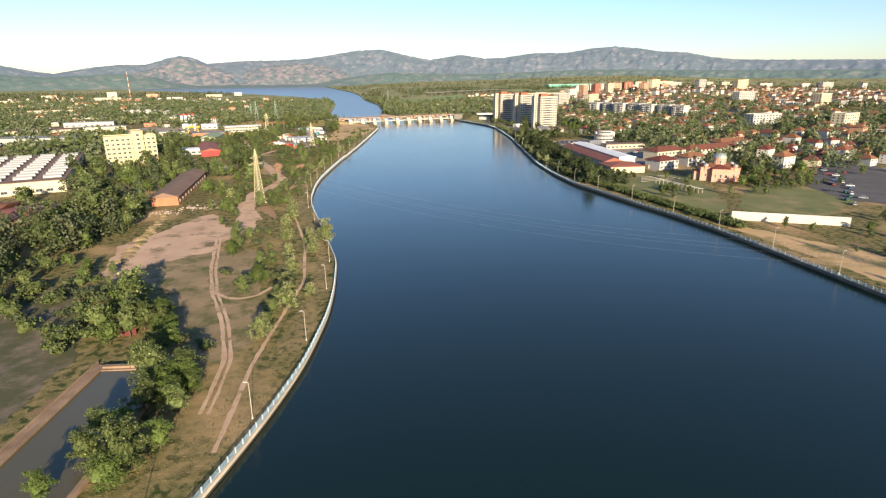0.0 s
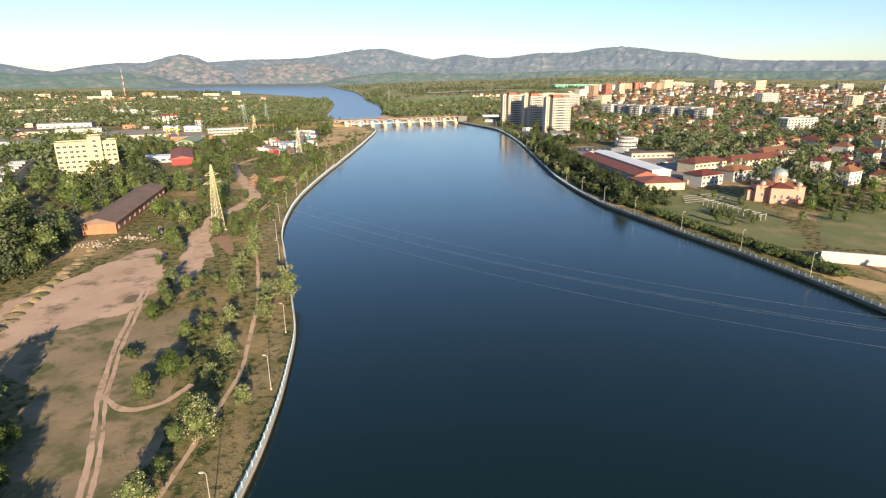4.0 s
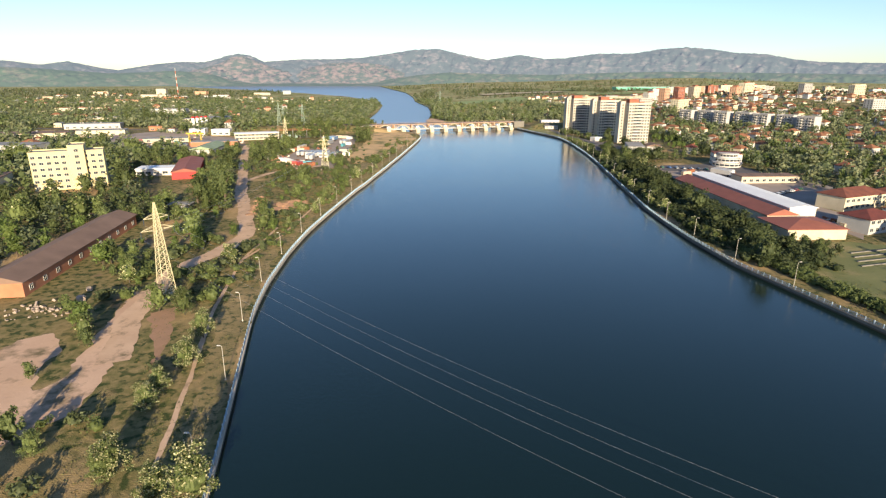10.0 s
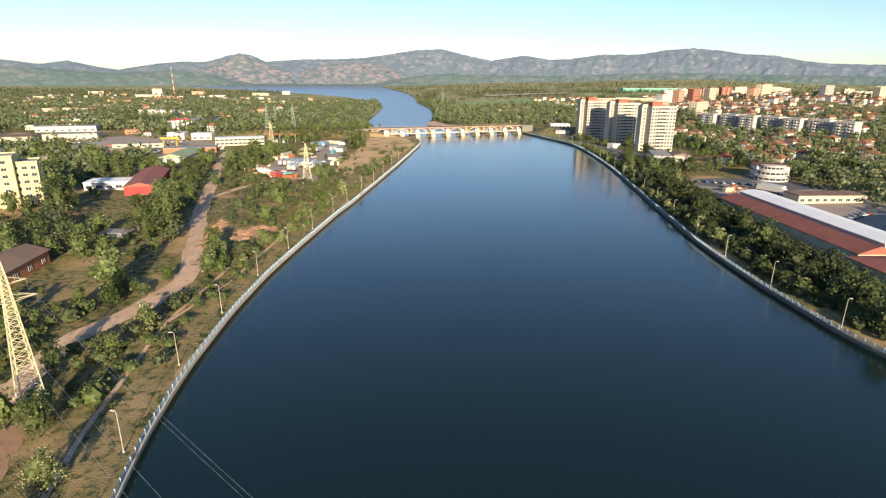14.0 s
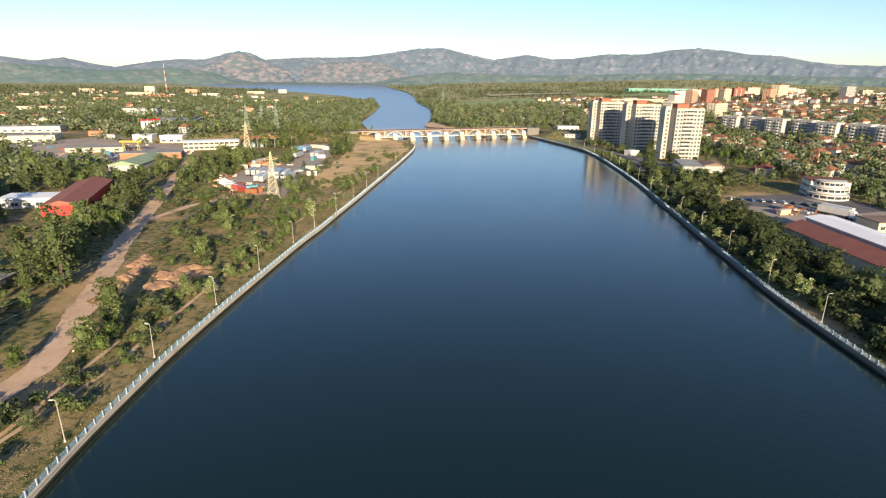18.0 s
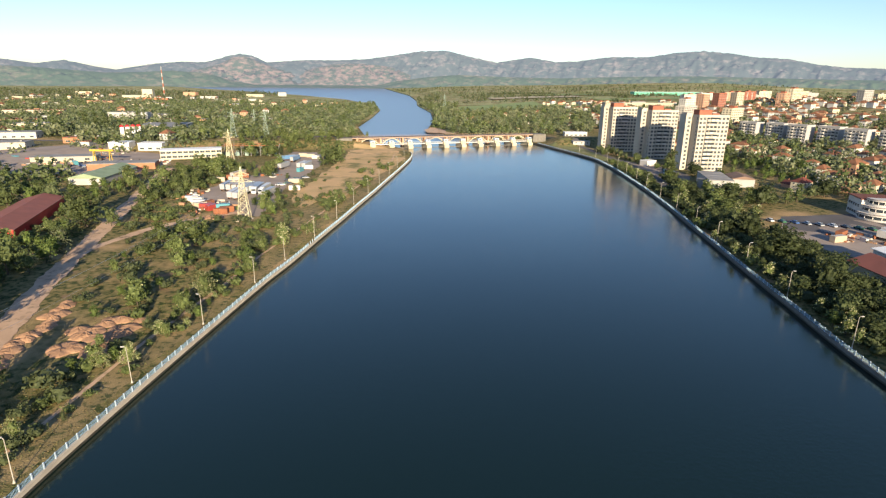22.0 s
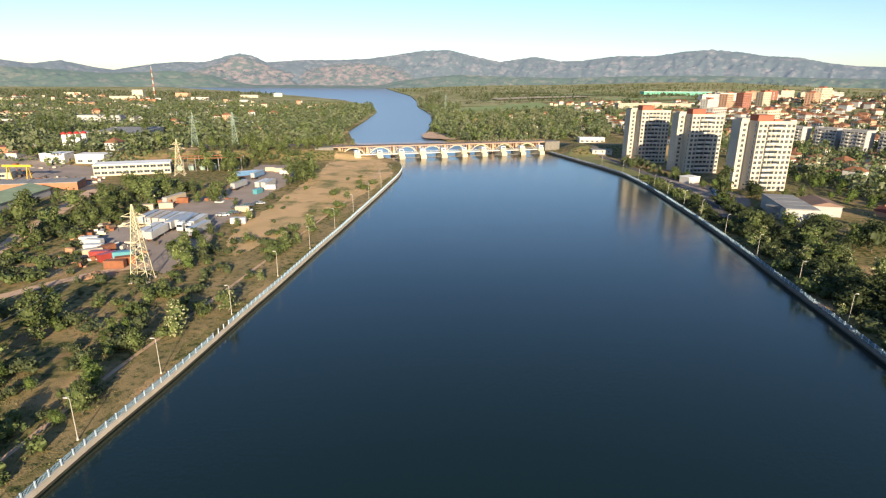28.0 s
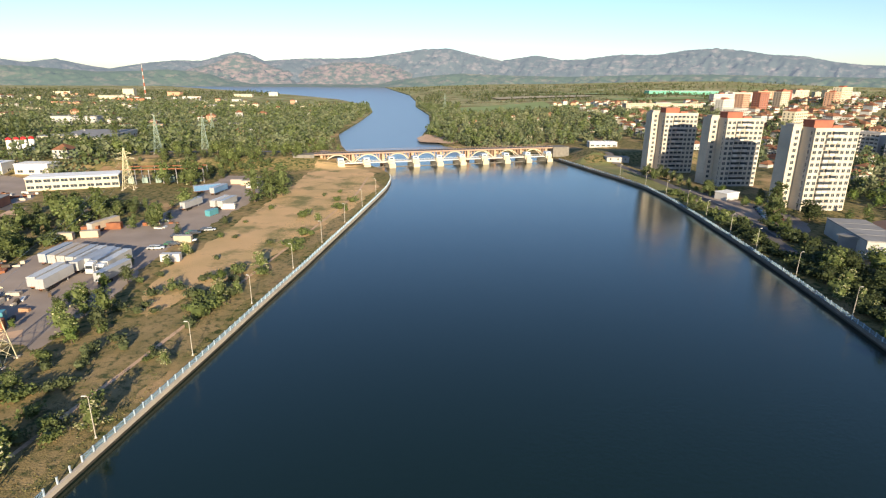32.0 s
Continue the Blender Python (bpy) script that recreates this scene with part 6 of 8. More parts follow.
def scatter(kinds, poly, n, h0, h1, gap=0.5, pad=1.0, spread=1.0):
    """n trees inside a polygon, clear of buildings, roads and one another."""
    poly = np.array(poly, float)
    lo, hi = poly.min(0), poly.max(0)
    done = tries = 0
    while done < n and tries < n * 40:
        tries += 1
        x, y = TREE_RNG.uniform(lo[0], hi[0]), TREE_RNG.uniform(lo[1], hi[1])
        inside = False
        for (x1, y1), (x2, y2) in zip(poly, np.roll(poly, -1, 0)):
            if (y1 > y) != (y2 > y) and x < (x2 - x1) * (y - y1) / (y2 - y1) + x1:
                inside = not inside
        if not inside or not free(x, y, pad):
            continue
        h = TREE_RNG.uniform(h0, h1)
        if any((x - a) ** 2 + (y - b) ** 2 < (gap * (r + 0.25 * h)) ** 2 for a, b, r in PLACED):
            continue
        tree(TREE_RNG.choice(kinds), x, y, h, None, spread)
        done += 1


def low_shrubs():
    """All the low shrubs, joined."""
    rng = np.random.default_rng(91)
    temps = []
    for k in range(4):
        lobes = make_lobes(rng, "shrub", 1.0)
        temps.append(np.concatenate([crown_quads(rng, lobes, 150, 0.17), core_quads(rng, 0.0, 0.42, 0.42, 0.36, 3)]))
    out, mi = [], []
    for x, y, h, green in SHRUBS:
        t = temps[rng.integers(0, 4)]
        a = rng.uniform(0, 6.28)
        c, sn = math.cos(a) * h, math.sin(a) * h
        out.append(t @ np.array([[c, sn, 0], [-sn, c, 0], [0, 0, h]]) + np.array([x, y, land(x, y)]))
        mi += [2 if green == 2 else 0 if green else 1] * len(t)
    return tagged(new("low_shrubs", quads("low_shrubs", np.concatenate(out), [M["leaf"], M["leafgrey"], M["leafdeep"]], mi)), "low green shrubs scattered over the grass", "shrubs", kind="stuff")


FIELDS = [(-335, -200, 596, 700), (370, 740, 1480, 1770), (210, 630, 2300, 2550), (640, 990, 1900, 2140), (340, 605, 1830, 1985), (-40, 330, 1500, 1850), (40, 420, 1960, 2180), (-500, -330, 700, 800)]


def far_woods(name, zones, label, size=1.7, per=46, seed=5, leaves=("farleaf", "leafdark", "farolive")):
    """Joined far trees: x0, x1, y0, y1, count, height, clumping."""
    rng = np.random.default_rng(seed)
    temps = []
    for k in range(5):
        lobes = make_lobes(rng, "poplar" if k == 4 else "broad", 10)
        temps.append(crown_quads(rng, lobes, per, size, shell=0.3) - np.array([0, 0, 1.2]))
    out, mi = [], []
    for x0, x1, y0, y1, n, h, clump in zones:
        done = 0
        for _ in range(n * 6):
            if done >= n:
                break
            x, y = rng.uniform(x0, x1), rng.uniform(y0, y1)
            if abs(x) > 60 + 0.9 * (y + 60) or bank_l(y) - 6 < x < bank_r(y) + 6:
                continue
            if noise.noise((x * 0.007, y * 0.007, 8.0)) < clump or not free(x, y, 1.5) or any(a < x < b and c < y < d for a, b, c, d in FIELDS):
                continue
            k = rng.integers(0, 5) if rng.random() < 0.12 else rng.integers(0, 4)
            s = h / 10 * (0.55 + 1.1 * rng.random() ** 1.6)
            a = rng.uniform(0, 6.28)
            c, sn = math.cos(a) * s, math.sin(a) * s
            q = temps[k] @ np.array([[c, sn, 0], [-sn, c, 0], [0, 0, s]]) + np.array([x, y, land(x, y)])
            out.append(q)
            mi += [int(rng.integers(0, 3))] * per
            done += 1
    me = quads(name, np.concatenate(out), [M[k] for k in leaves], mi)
    return tagged(new(name, me), label, "trees", kind="stuff")

# ---- west bank planting ----
keep(-110, 252, 12), keep(-120, 246, 10), keep(-98, 195, 17), keep(-93, 222, 9), keep(-84, 190, 10), keep(-98, 165, 10), keep(-68, 220, 8), keep(-80, 248, 7), keep(-72, 160, 10), keep(-62, 130, 7), keep(-78, 178, 10), keep(-46, 108, 6)      # bare lot
keep(-115, 540, 16), keep(-110, 570, 20), keep(-112, 600, 16), keep(-112, 640, 12), keep(-118, 680, 14)  # truck yard
keep(-150, 415, 9), keep(-140, 396, 8), keep(-162, 437, 10), keep(-172, 452, 9), keep(-80, 385, 10), keep(-90, 380, 8), keep(-78, 266, 6)
grove(["bloom"], [(-43, 170), (-38, 187), (-35, 173), (-54, 217), (-48, 192), (-29, 133), (-53, 211), (-53, 227), (-37, 181), (-56, 241), (-54, 231), (-71, 296), (-96, 277), (-66, 411), (-60, 378), (-64, 373), (-55, 478), (-62, 466),
                  (-58, 560), (-74, 299), (-67, 415), (-60, 536), (-88, 572), (-57, 620), (-55, 500), (-36, 104), (-38, 141), (-68, 456), (-33, 122), (-38, 152)], 5.0, 8.0)
tree("bloom", -32, 186.5, 9.5)
grove(["fresh", "locust", "big"], [(-64, 182), (-66, 190), (-64, 173), (-70, 199), (-84, 239), (-88, 244), (-81, 235), (-83, 220), (-75, 256), (-80, 275), (-76, 339), (-83, 359), (-80, 352), (-91, 316), (-95, 321), (-85, 330), (-113, 295), (-108, 300), (-104, 288), (-47, 143)], 6.5, 9.5)
grove(["fresh", "silver", "locust"], [(-96, 524), (-93, 528), (-88, 522), (-98, 530), (-84, 524), (-80, 516), (-92, 546), (-95, 540), (-60, 548), (-63, 556), (-66, 550), (-72, 500), (-78, 488), (-100, 514)], 4, 7)
grove(["big", "silver"], [(-121, 608), (-126, 614), (-118, 616), (-104, 596), (-100, 560), (-93, 530), (-88, 560), (-93, 612), (-130, 640)], 6, 11)
grove(["locust"], [(-37, 128), (-37, 120), (-36, 112), (-49, 135), (-45, 146), (-51, 161), (-49, 191), (-67, 187), (-67, 254), (-70, 260), (-90, 246), (-99, 254), (-66, 400), (-59, 368), (-81, 404), (-85, 434), (-61, 431), (-94, 468), (-83, 510), (-39, 212), (-64, 196)], 5.5, 8.5)
grove(["locust", "fresh"], [(-74, 344), (-77, 351), (-72, 338), (-82, 408), (-85, 441), (-91, 445), (-64, 439), (-106, 461), (-89, 410), (-66, 455), (-63, 467), (-91, 464), (-94, 461), (-84, 512), (-81, 508), (-88, 514), (-66, 441)], 5.0, 9.0)
grove(["shrub", "locust"], [(-59, 530), (-57, 540), (-56, 556), (-54, 580), (-55, 588), (-58, 586), (-47.5, 624), (-54, 645), (-66, 628), (-63, 433), (-69, 424), (-60, 524), (-57, 600), (-52, 660), (-50, 640), (-75, 380), (-66, 395)], 2.8, 4.6)
grove(["locust", "fresh"], [(-48, 77), (-51, 66), (-46, 83), (-44, 72), (-53, 58), (-47, 52), (-50, 84), (-43, 62), (-56, 50), (-55, 66), (-54, 84), (-49, 90), (-44, 80), (-47, 86), (-50, 80), (-46, 76), (-51, 74), (-49, 60), (-46, 56)], 8, 11, 1.15)
# unseen trees south of the basin, added to shade the rubble ground
grove(["big", "tall"], [(-97, 42), (-86, 30), (-106, 52), (-118, 60), (-92, 34), (-112, 46), (-127, 70), (-80, 34), (-101, 62), (-76, 24), (-90, 52), (-122, 78), (-84, 44), (-132, 86)], 15, 19, 1.3)
grove(["big", "locust", "fresh"], [(-112, 140), (-120, 146), (-104, 150), (-126, 152), (-132, 160), (-98, 156), (-108, 160), (-118, 166), (-128, 138), (-136, 146), (-142, 156), (-92, 142), (-140, 170)], 5.5, 9)
scatter(["shrub", "greyshrub"], [(-76, 98), (-84, 100), (-112, 122), (-130, 140), (-100, 152), (-84, 128)], 46, 1.6, 4.2, 0.5, 0.3)
grove(["fresh", "locust"], [(-85, 136), (-80, 133), (-74, 121), (-70, 118), (-68, 112), (-62, 107), (-60, 110), (-73, 104), (-57, 102), (-76, 124), (-66, 118), (-78, 110), (-79, 116), (-70, 108), (-72, 114), (-66, 122), (-82, 126), (-64, 113), (-59, 97)], 7.5, 10.5)
grove(["tall"], [(-112, 379), (-107, 374), (-119, 388), (-122, 379), (-181, 414), (-173, 405), (-155, 488), (-148, 480), (-172, 352), (-132, 228), (-140, 238), (-136, 218), (-147, 252)], 24, 29, 1.3)
grove(["big"], [(-128, 402), (-122, 405), (-116, 392), (-180, 354), (-215, 375), (-134, 424), (-154, 482)], 20, 25, 0.95)
grove(["big", "fresh"], [(-168, 358), (-128, 353), (-146, 344), (-170, 318), (-163, 313), (-150, 333), (-157, 328), (-190, 362), (-200, 366), (-136, 350), (-175, 340), (-188, 345)], 11, 17, 1.1)
grove(["big", "silver"], [(-235, 492), (-227, 513), (-214, 525), (-235, 531), (-202, 523), (-222, 500), (-244, 515), (-208, 512), (-246, 538), (-192, 520)], 16, 21, 1.1)
grove(["big", "silver", "locust"], [(-160, 585), (-159, 599), (-156, 614), (-151, 625), (-162, 577), (-168, 592), (-166, 606), (-164, 620), (-157, 632), (-172, 612), (-150, 604), (-152, 592), (-146, 630), (-148, 616), (-165, 615)], 9, 12.5, 1.15)
grove(["locust", "fresh"], [(-148, 540), (-151, 556), (-157, 568), (-146, 528), (-154, 562)], 5, 7)
grove(["locust", "big"], [(-121, 607), (-125, 602), (-161, 691), (-155, 696), (-166, 697), (-148, 692), (-124, 640), (-150, 700), (-157, 706)], 11, 14)
grove(["tall", "big"], [(-95, 683), (-99, 690), (-277, 780), (-268, 786), (-286, 790), (-277, 840), (-264, 846), (-290, 834)], 15, 19, 1.2)
grove(["tall", "big"], [(-186, 404), (-206, 509), (-201, 524), (-162, 355), (-223, 356), (-197, 407), (-139, 482), (-339, 506), (-92, 661), (-96, 668), (-90, 672), (-98, 656), (-99, 675), (-150, 215), (-145, 203), (-158, 240), (-128, 245), (-152, 228),
                        (-213, 495), (-220, 520), (-228, 535), (-205, 375), (-218, 372)], 16, 22)
grove(["big", "locust", "fresh"], [(-128, 352), (-123, 346), (-132, 360), (-93, 316), (-97, 322), (-90, 310), (-145, 307), (-150, 300), (-119, 305), (-114, 292), (-117, 606), (-122, 612), (-136, 193), (-127, 192), (-146, 178), (-210, 544), (-135, 445), (-131, 436), (-140, 455), (-128, 425)], 9, 14)
scatter(["big", "locust", "fresh", "silver"], [(-190, 100), (-112, 120), (-120, 200), (-122, 255), (-150, 262), (-150, 210), (-200, 200)], 75, 7, 13, 0.4)
scatter(["big", "locust", "poplar"], [(-215, 255), (-140, 262), (-150, 345), (-135, 362), (-118, 350), (-110, 372), (-150, 400), (-190, 420)], 32, 8, 14, 0.5)
scatter(["big", "locust", "fresh"], [(-112, 262), (-96, 268), (-98, 330), (-112, 356), (-118, 300)], 16, 4, 8, 0.5)
scatter(["locust", "big", "fresh"], [(-215, 395), (-128, 392), (-118, 415), (-140, 470), (-180, 570), (-215, 560), (-230, 480)], 20, 7, 12, 0.5)
scatter(["shrub", "greyshrub", "silver"], [(-118, 450), (-96, 400), (-70, 385), (-68, 470), (-84, 500), (-112, 498)], 90, 1.6, 5.4, 0.5, 0.3)
scatter(["shrub", "greyshrub"], [(-128, 455), (-112, 500), (-126, 522), (-138, 550), (-142, 600), (-165, 560), (-150, 505)], 90, 1.4, 4.2, 0.4, 0.3)
scatter(["shrub", "greyshrub"], [(-98, 262), (-62, 262), (-66, 320), (-76, 345), (-100, 345)], 44, 1.6, 5.0, 0.6, 0.3)
scatter(["fresh", "shrub", "greyshrub", "bloom"], [(-76, 340), (-60, 330), (-60, 480), (-72, 480)], 34, 2.0, 5.5, 0.6, 0.3)
scatter(["shrub", "greyshrub"], [(-66, 92), (-30, 92), (-34, 170), (-60, 235), (-74, 190)], 24, 1.2, 3.2, 0.6, 0.3)
scatter(["shrub", "greyshrub"], [(-92, 535), (-58, 535), (-50, 650), (-60, 720), (-86, 640)], 14, 1.2, 3.0, 0.6, 0.3)
scatter(["big", "silver", "locust"], [(-195, 540), (-150, 528), (-136, 600), (-139, 640), (-176, 640), (-205, 610)], 80, 6, 10.5, 0.32)
scatter(["big", "silver"], [(-180, 690), (-140, 700), (-130, 770), (-200, 780)], 26, 8, 14, 0.5)
scatter(["big", "poplar", "locust"], [(-330, 480), (-235, 470), (-240, 590), (-330, 620)], 30, 9, 16, 0.5)
scatter(["shrub", "silver"], [(-150, 800), (-92, 815), (-120, 900), (-160, 960)], 24, 4, 8, 0.5)

scatter(["shrub", "greyshrub"], [(-92, 462), (-60, 462), (-57, 560), (-70, 560), (-86, 520)], 60, 1.4, 3.3, 0.5, 0.3)
scatter(["shrub", "greyshrub"], [(-66, 262), (-58, 262), (-62, 340), (-60, 440), (-68, 440), (-76, 340)], 50, 1.0, 3.0, 0.5, 0.3)


scatter(["big", "locust", "fresh"], [(-108, 336), (-98, 348), (-120, 400), (-142, 452), (-162, 506), (-175, 540), (-184, 520), (-155, 440), (-128, 392), (-118, 356)], 22, 5, 9, 0.5, 0.5)
scatter(["shrub", "greyshrub", "locust"], [(-108, 336), (-98, 348), (-120, 400), (-142, 452), (-162, 506), (-175, 540), (-184, 520), (-155, 440), (-128, 392), (-118, 356)], 60, 2, 4.2, 0.4, 0.3)
grove(["tall"], LOMBARDY, 22, 28, 0.8)
scatter(["silver", "big", "locust"], [(-262, 752), (-112, 768), (-104, 792), (-130, 800), (-262, 778)], 75, 5, 11, 0.4, 0.5)
scatter(["silver", "locust"], [(-210, 720), (-140, 735), (-120, 765), (-205, 755)], 48, 5, 10, 0.4, 0.5)


# ---- grass tufts ----
def tufts(name, spans, n, label, seed):
    """Grass in tufts along a bank: y0, y1, near and far distance from the river wall; side -1 west, 1 east."""
    rng = np.random.default_rng(seed)
    out, mi = [], []
    for side, y0, y1, d0, d1, count in spans:
        for _ in range(count):
            y, d = rng.uniform(y0, y1), d0 + (d1 - d0) * rng.random() ** 1.3
            x = bank_l(y) - d if side < 0 else bank_r(y) + d
            if noise.noise((x * 0.05, y * 0.05, 3.0)) < -0.15 or not free(x, y, -0.6):
                continue
            s, z, col = rng.uniform(0.10, 0.25), land(x, y), int(rng.integers(0, 3))
            for _ in range(2):
                a, b = rng.uniform(0, 3.14), rng.uniform(0, 6.28)
                u, v = np.array([math.cos(a), math.sin(a), 0]) * s, np.array([0.4 * math.cos(b), 0.4 * math.sin(b), 0.75]) * s
                c = np.array([x, y, z]) + rng.normal(size=3) * np.array([0.3, 0.3, 0])
                out.append([c - u * 0.5, c + u * 0.5, c + u * 0.6 + v, c - u * 0.5 + v * 0.8])
                mi.append(col)
    return tagged(new(name, quads(name, out, [M["tuft_dry"], M["tuft_olive"], M["leafgrey"]], mi)), label, "grass", kind="stuff")


M["tuft_dry"] = leafy("dry_grass_blades", (0.15, 0.115, 0.05), (0.25, 0.19, 0.085), 0.2)
M["tuft_olive"] = leafy("olive_grass_blades", (0.13, 0.135, 0.04), (0.22, 0.20, 0.07), 0.2)
tufts("grass_tufts", [(-1, 45, 740, 2.0, 26, 18000), (-1, 262, 520, 12, 30, 5000), (1, 105, 760, 2.2, 9, 8000), (1, 110, 300, 6, 40, 5000)], 0, "tufts of dry and green grass along the quays", 31)


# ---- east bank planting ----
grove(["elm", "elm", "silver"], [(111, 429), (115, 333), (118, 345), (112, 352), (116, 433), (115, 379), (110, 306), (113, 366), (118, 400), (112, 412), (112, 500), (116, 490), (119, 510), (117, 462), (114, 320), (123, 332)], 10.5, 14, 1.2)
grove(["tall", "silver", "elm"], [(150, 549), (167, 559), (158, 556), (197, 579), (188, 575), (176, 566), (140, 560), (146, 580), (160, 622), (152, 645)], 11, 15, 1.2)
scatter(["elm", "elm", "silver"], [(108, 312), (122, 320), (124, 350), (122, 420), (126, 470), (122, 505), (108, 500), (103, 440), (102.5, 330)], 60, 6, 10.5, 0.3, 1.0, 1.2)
scatter(["bloom", "shrub", "greyshrub"], [(101, 330), (107, 330), (106, 420), (112, 520), (118, 580), (112, 580), (103, 500), (98, 400)], 80, 2.5, 6, 0.6, 0.3)
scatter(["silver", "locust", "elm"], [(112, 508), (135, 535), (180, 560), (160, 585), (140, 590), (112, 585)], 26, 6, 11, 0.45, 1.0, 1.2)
scatter(["shrub", "greyshrub", "bloom"], [(108, 585), (116, 585), (121, 640), (118, 700), (109, 700)], 50, 1.8, 5, 0.6, 0.3)
scatter(["big", "silver", "fresh"], [(117, 600), (135, 606), (140, 640), (128, 650), (116, 640)], 18, 3.5, 7.5, 0.5)
scatter(["big", "fresh"], [(140, 650), (150, 655), (140, 710), (128, 704), (118, 760), (113, 750)], 14, 5, 10, 0.5)
grove(["tall"], [(134, 640), (137, 644)], 25, 27)
grove(["big", "silver"], [(117, 745), (113, 741), (120, 750), (132, 704), (129, 699), (116, 762), (111, 752)], 12, 17)
grove(["big", "silver"], [(124, 739), (128, 724), (126, 732), (152, 690), (150, 684), (122, 746), (162, 636), (174, 640), (168, 645), (180, 652), (158, 650), (118, 752)], 8, 14)
for k in range(110):
    y = 196 + k * 1.15
    x = bank_r(y) + 9.5 + (k % 3) * 1.6 + 0.8 * math.sin(k * 1.7)
    tree("shrub", x, y, TREE_RNG.uniform(2.6, 3.39))
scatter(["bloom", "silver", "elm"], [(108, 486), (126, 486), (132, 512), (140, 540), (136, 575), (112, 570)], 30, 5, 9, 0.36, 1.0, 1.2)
scatter(["big", "silver"], [(124, 306), (150, 318), (146, 340), (130, 356), (122, 330)], 22, 6, 10, 0.35)
scatter(["big", "silver", "fresh"], [(140, 248), (156, 262), (160, 280), (148, 290), (130, 262)], 14, 5, 9, 0.5)
scatter(["big", "fresh"], [(188, 268), (240, 274), (262, 330), (215, 325), (186, 318)], 30, 7, 12, 0.45)
grove(["big", "silver"], [(213, 281), (218, 284), (208, 286), (243, 286), (236, 282), (228, 288), (248, 280), (192, 261), (188, 264), (173, 262), (169, 301), (165, 296), (207, 298), (214, 294), (222, 292), (232, 292), (225, 357), (160, 312)], 6, 11)
grove(["big"], [(167, 189), (160, 196), (208, 200), (212, 206), (218, 198)], 7, 10)
scatter(["silver", "shrub", "big"], [(150, 110), (200, 120), (215, 190), (180, 186), (160, 165)], 22, 3, 7, 0.5)
scatter(["big", "silver", "fresh"], [(205, 420), (300, 470), (320, 600), (230, 640), (215, 560)], 24, 6, 12, 0.5, 0.0)
scatter(["big", "silver"], [(180, 560), (230, 600), (250, 700), (200, 740), (190, 660)], 36, 6, 12, 0.5, 0.0)
scatter(["big", "silver", "fresh"], [(240, 260), (380, 330), (420, 480), (360, 520), (290, 400)], 22, 6, 11, 0.5, 0.0)

# ---- woods farther off ----
far_woods("western_grove", [(-175, -122, 130, 250, 80, 12, -1), (-190, -130, 268, 395, 60, 9, -0.3), (-150, -126, 395, 470, 14, 6, -0.2)], "dense grove of tall broadleaf trees west of the lot", 0.62, 320, 4)
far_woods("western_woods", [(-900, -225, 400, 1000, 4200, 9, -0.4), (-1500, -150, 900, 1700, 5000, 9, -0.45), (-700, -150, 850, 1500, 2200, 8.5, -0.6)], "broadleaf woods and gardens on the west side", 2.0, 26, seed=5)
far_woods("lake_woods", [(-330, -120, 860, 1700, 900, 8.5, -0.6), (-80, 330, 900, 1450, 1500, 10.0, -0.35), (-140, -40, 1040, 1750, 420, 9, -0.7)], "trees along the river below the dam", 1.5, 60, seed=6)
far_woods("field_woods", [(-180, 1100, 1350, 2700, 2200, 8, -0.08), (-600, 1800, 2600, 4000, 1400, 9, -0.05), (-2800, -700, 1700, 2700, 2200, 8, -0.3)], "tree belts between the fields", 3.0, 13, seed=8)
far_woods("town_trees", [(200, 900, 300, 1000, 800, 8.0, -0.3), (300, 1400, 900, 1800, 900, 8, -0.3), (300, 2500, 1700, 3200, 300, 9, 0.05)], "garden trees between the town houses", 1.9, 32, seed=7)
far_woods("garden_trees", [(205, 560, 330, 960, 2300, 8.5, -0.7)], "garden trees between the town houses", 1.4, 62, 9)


# bank undergrowth in the darkened leaves: shade under the trees, put in as colour
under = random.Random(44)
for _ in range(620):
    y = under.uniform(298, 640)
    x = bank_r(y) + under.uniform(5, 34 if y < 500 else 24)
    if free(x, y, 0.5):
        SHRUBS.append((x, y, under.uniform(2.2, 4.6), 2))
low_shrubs()


